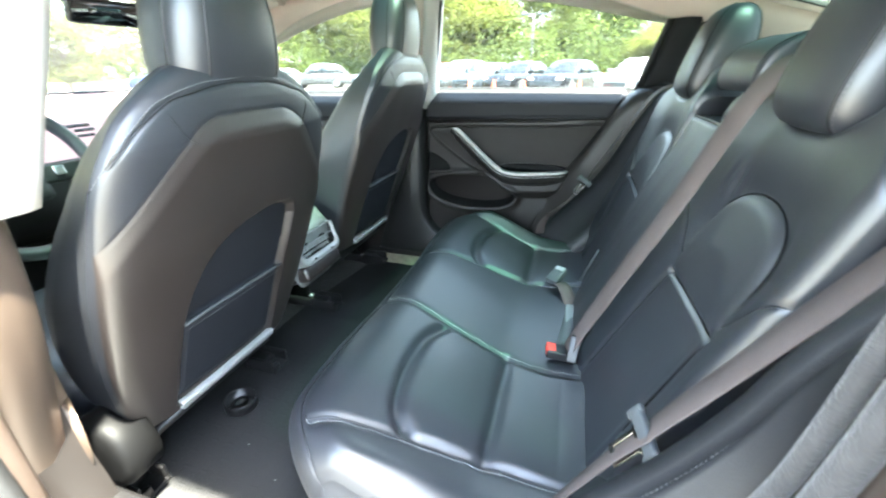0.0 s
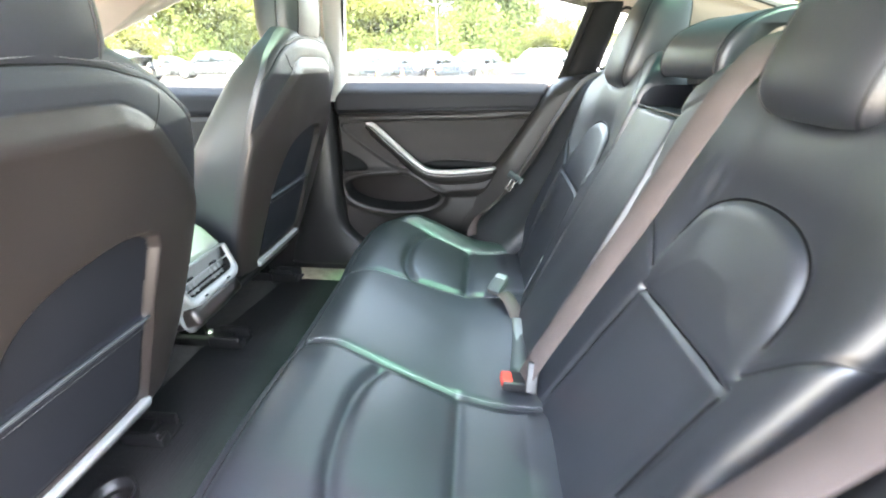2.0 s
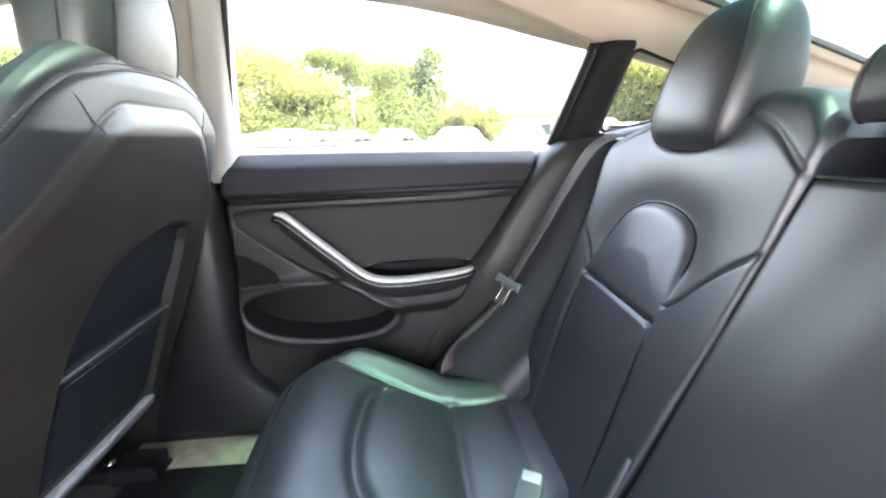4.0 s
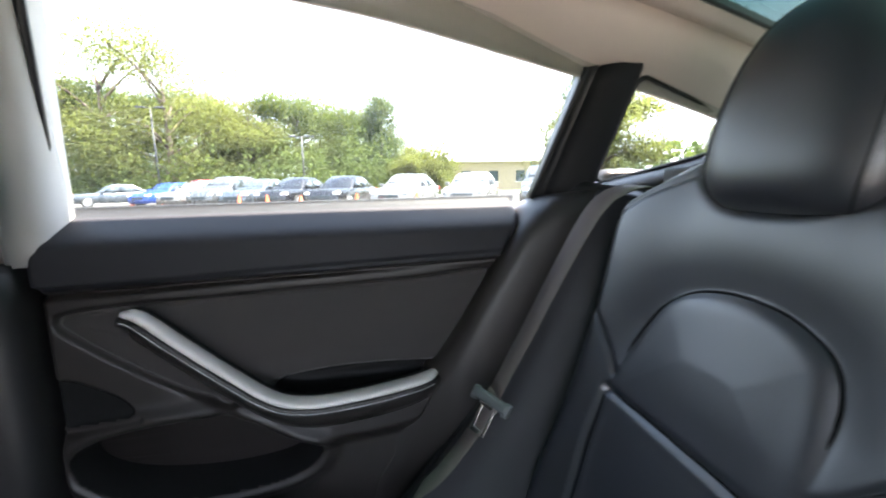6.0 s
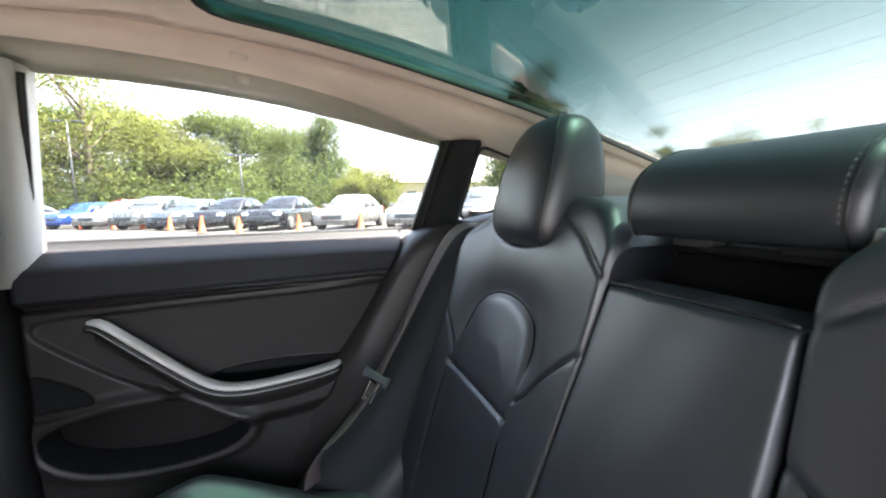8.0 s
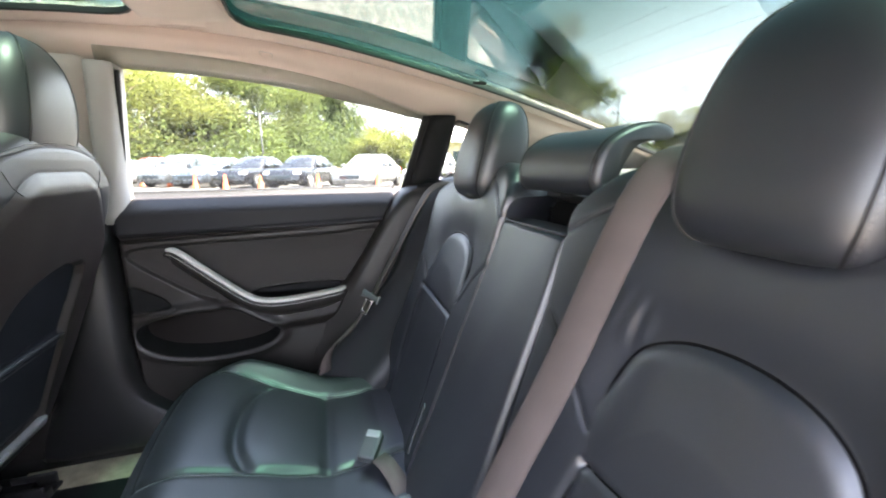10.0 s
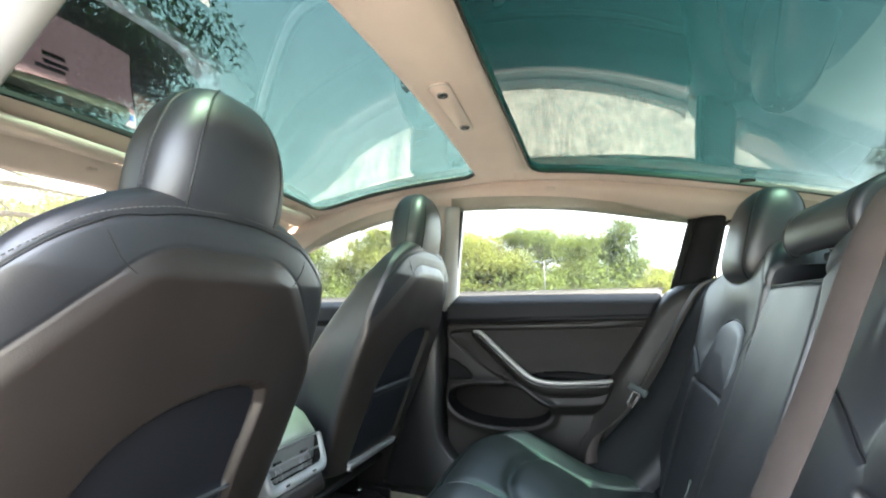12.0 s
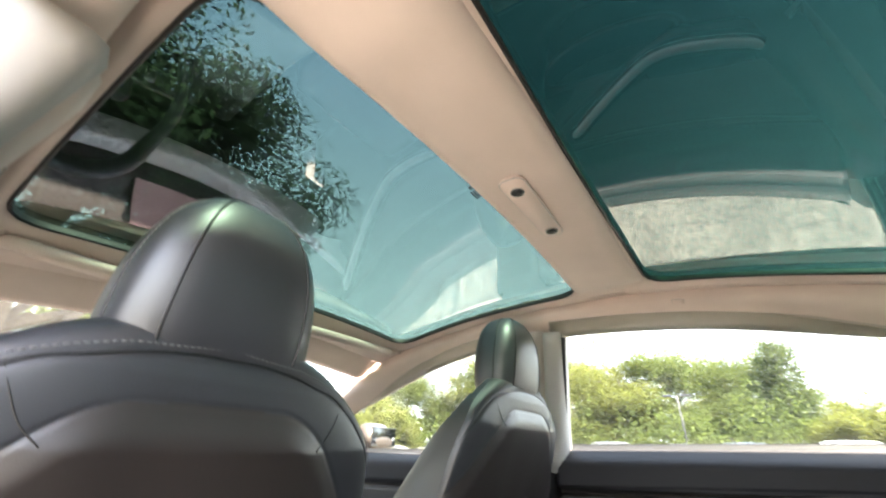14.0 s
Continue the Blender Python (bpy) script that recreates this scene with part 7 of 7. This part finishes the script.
        for x in (-1.42, 1.38):
            wl = put("wheel", loft([[(x + r * math.cos(a), sg * y, 0.325 + r * math.sin(a)) for a in (np.linspace(0, 2 * math.pi, 28, endpoint=False) if sg < 0 else np.linspace(2 * math.pi, 0, 28, endpoint=False))] for y, r in ((0.70, 0.31), (0.72, 0.325), (0.90, 0.325), (0.925, 0.30))]), TYRE, t, "black tyre")
            put("rim", join(*[loft([[(x + r * math.cos(a), sg * y, 0.325 + r * math.sin(a)) for a in (np.linspace(0, 2 * math.pi, 20, endpoint=False) if sg < 0 else np.linspace(2 * math.pi, 0, 20, endpoint=False))] for y, r in ((0.915, 0.235), (0.932, 0.23), (0.925, 0.19))])] + [rbox(x - 0.02, x + 0.02, min(sg * 0.91, sg * 0.935), max(sg * 0.91, sg * 0.935), 0.12, 0.53, 0.005), rbox(x - 0.21, x + 0.21, min(sg * 0.91, sg * 0.935), max(sg * 0.91, sg * 0.935), 0.305, 0.345, 0.005)]), RIM, wl, "alloy rim")
    put("grille", rbox(-L / 2 - 0.01, -L / 2 + 0.1, -0.42, 0.42, 0.45, 0.62, 0.02), CARGLASS, t, "dark grille")
    return t


white_s = parked_car("car_white", (0.17, 0.17, 0.17), "sedan", "white sedan parked in a row", 0.0)
white_u = parked_car("car_white_b", (0.17, 0.17, 0.17), "suv", "white SUV parked in a row", 0.0)
black_s = parked_car("car_black", (0.012, 0.012, 0.014), "sedan", "black sedan parked in a row", 0.2)
navy_s = parked_car("car_navy", (0.02, 0.04, 0.09), "sedan", "dark blue sedan parked in a row")
grey_s = parked_car("car_grey", (0.085, 0.10, 0.12), "sedan", "grey-blue sedan parked in a row", 0.5)
red_u = parked_car("car_red", (0.20, 0.012, 0.03), "suv", "dark red SUV parked in a row")
blue_s = parked_car("car_blue", (0.02, 0.06, 0.30), "sedan", "blue sedan parked in a row")
silver_u = parked_car("car_silver", (0.12, 0.125, 0.13), "suv", "silver SUV parked in a row", 0.5)
row = [  # car, x, y, heading of its nose
    (white_s, 5.6, 17.2, 62), (white_s, 2.9, 18.2, 62), (black_s, 0.1, 20.0, 66), (black_s, -2.2, 21.6, 66), (grey_s, -4.3, 23.6, 66),
    (silver_u, -6.4, 25.6, 66), (white_s, -8.6, 27.6, 66), (blue_s, -10.9, 29.6, 64), (red_u, -10.3, 33.0, 40),
    (navy_s, -6.6, 32.0, 66), (silver_u, 8.5, 16.2, 62), (white_s, 11.4, 15.4, 62), (grey_s, 14.2, 14.8, 62), (white_u, 17.0, 14.0, 62),
    (navy_s, -20.8, 42.0, 70), (white_u, -17.6, 42.5, 80), (black_s, -14.8, 43.0, 70),
    (silver_u, -18.0, 28.0, 20), (white_s, -22.0, 25.5, 20), (blue_s, -24.5, 21.0, 15), (white_s, -25.0, 33.0, 20), (grey_s, -15.0, 31.5, 30),
]
seen = set()
for car, x, y, head in row:
    m = Matrix.Translation((x, y, 0.004)) @ Matrix.Rotation(radians(head), 4, "Z")
    if car.name in seen:
        copy_thing(car, m)
    else:
        seen.add(car.name)
        car.matrix_basis = m


def cone():
    t = thing("traffic_cone", (0, 0, 0), "orange traffic cone standing on the asphalt", "traffic cone", "traffic cones")
    prof_ = [(0.15, 0.03), (0.14, 0.035), (0.045, 0.68), (0.035, 0.70), (0.02, 0.70)]
    put("cone_body", loft([[(r * math.cos(a), r * math.sin(a), z) for a in np.linspace(0, 2 * math.pi, 18, endpoint=False)] for r, z in prof_]), CONE, t)
    put("cone_foot", rbox(-0.18, 0.18, -0.18, 0.18, 0.0, 0.035, 0.008), CONE_BASE, t)
    return t


c0_ = cone()
first = True
for x, y in ((-1.25, 14.6), (0.62, 15.6), (2.85, 15.4), (-2.95, 18.0), (-4.8, 21.2), (-6.6, 23.8), (-8.3, 25.4), (-10.2, 26.8), (-22.0, 40.5), (-12.6, 28.5)):
    m = Matrix.Translation((x, y, 0.004))
    if first:
        c0_.matrix_basis = m
        first = False
    else:
        copy_thing(c0_, m)


# building with a pale low roof
bd = thing("building", (22, 66, 0), "low tan brick building with a pale pitched roof", "building")
put("wall", rbox(10.0, 42, 58, 74, 0, 4.1, 0.0), BRICK, bd, smooth=False)
put("roof", ([(9.2, 57.2, 4.1), (42.8, 57.2, 4.1), (42.8, 74.8, 4.1), (9.2, 74.8, 4.1), (16, 66, 6.9), (36, 66, 6.9), (9.2, 57.2, 4.5), (42.8, 57.2, 4.5), (42.8, 74.8, 4.5), (9.2, 74.8, 4.5)], [(3, 2, 1, 0), (0, 1, 7, 6), (1, 2, 8, 7), (2, 3, 9, 8), (3, 0, 6, 9), (6, 7, 5, 4), (8, 9, 4, 5), (7, 8, 5), (9, 6, 4)]), ROOFWHITE, bd, "pale pitched roof", smooth=False)
for x in np.arange(12, 40, 4.2):
    w = put("window", rbox(x, x + 1.4, 57.94, 58.02, 1.2, 2.8, 0.0), CARGLASS, bd, smooth=False)
    put("window_sill", rbox(x - 0.1, x + 1.5, 57.85, 58.02, 1.08, 1.2, 0.0), ROOFWHITE, w, smooth=False)


def lamp_post(x, y, h):
    t = thing("street_lamp", (x, y, 0), "dark parking lot lamp post with two flat heads", "street lamp", "lot lamps")
    put("pole", tube([(x, y, 0), (x, y, h)], [0.09, 0.06], 10), POLE, t)
    put("arm", tube([(x - 0.7, y, h - 0.03), (x + 0.7, y, h - 0.03)], 0.03, 6), POLE, t)
    for sg in (1, -1):
        put("lamp_head", rbox(x + sg * 0.65 - 0.3, x + sg * 0.65 + 0.3, y - 0.17, y + 0.17, h - 0.06, h + 0.06, 0.03), POLE, t)


lamp_post(25.5, 29.5, 6.6)
lamp_post(-3.2, 35.2, 5.0)
lamp_post(-14, 36, 7.2)
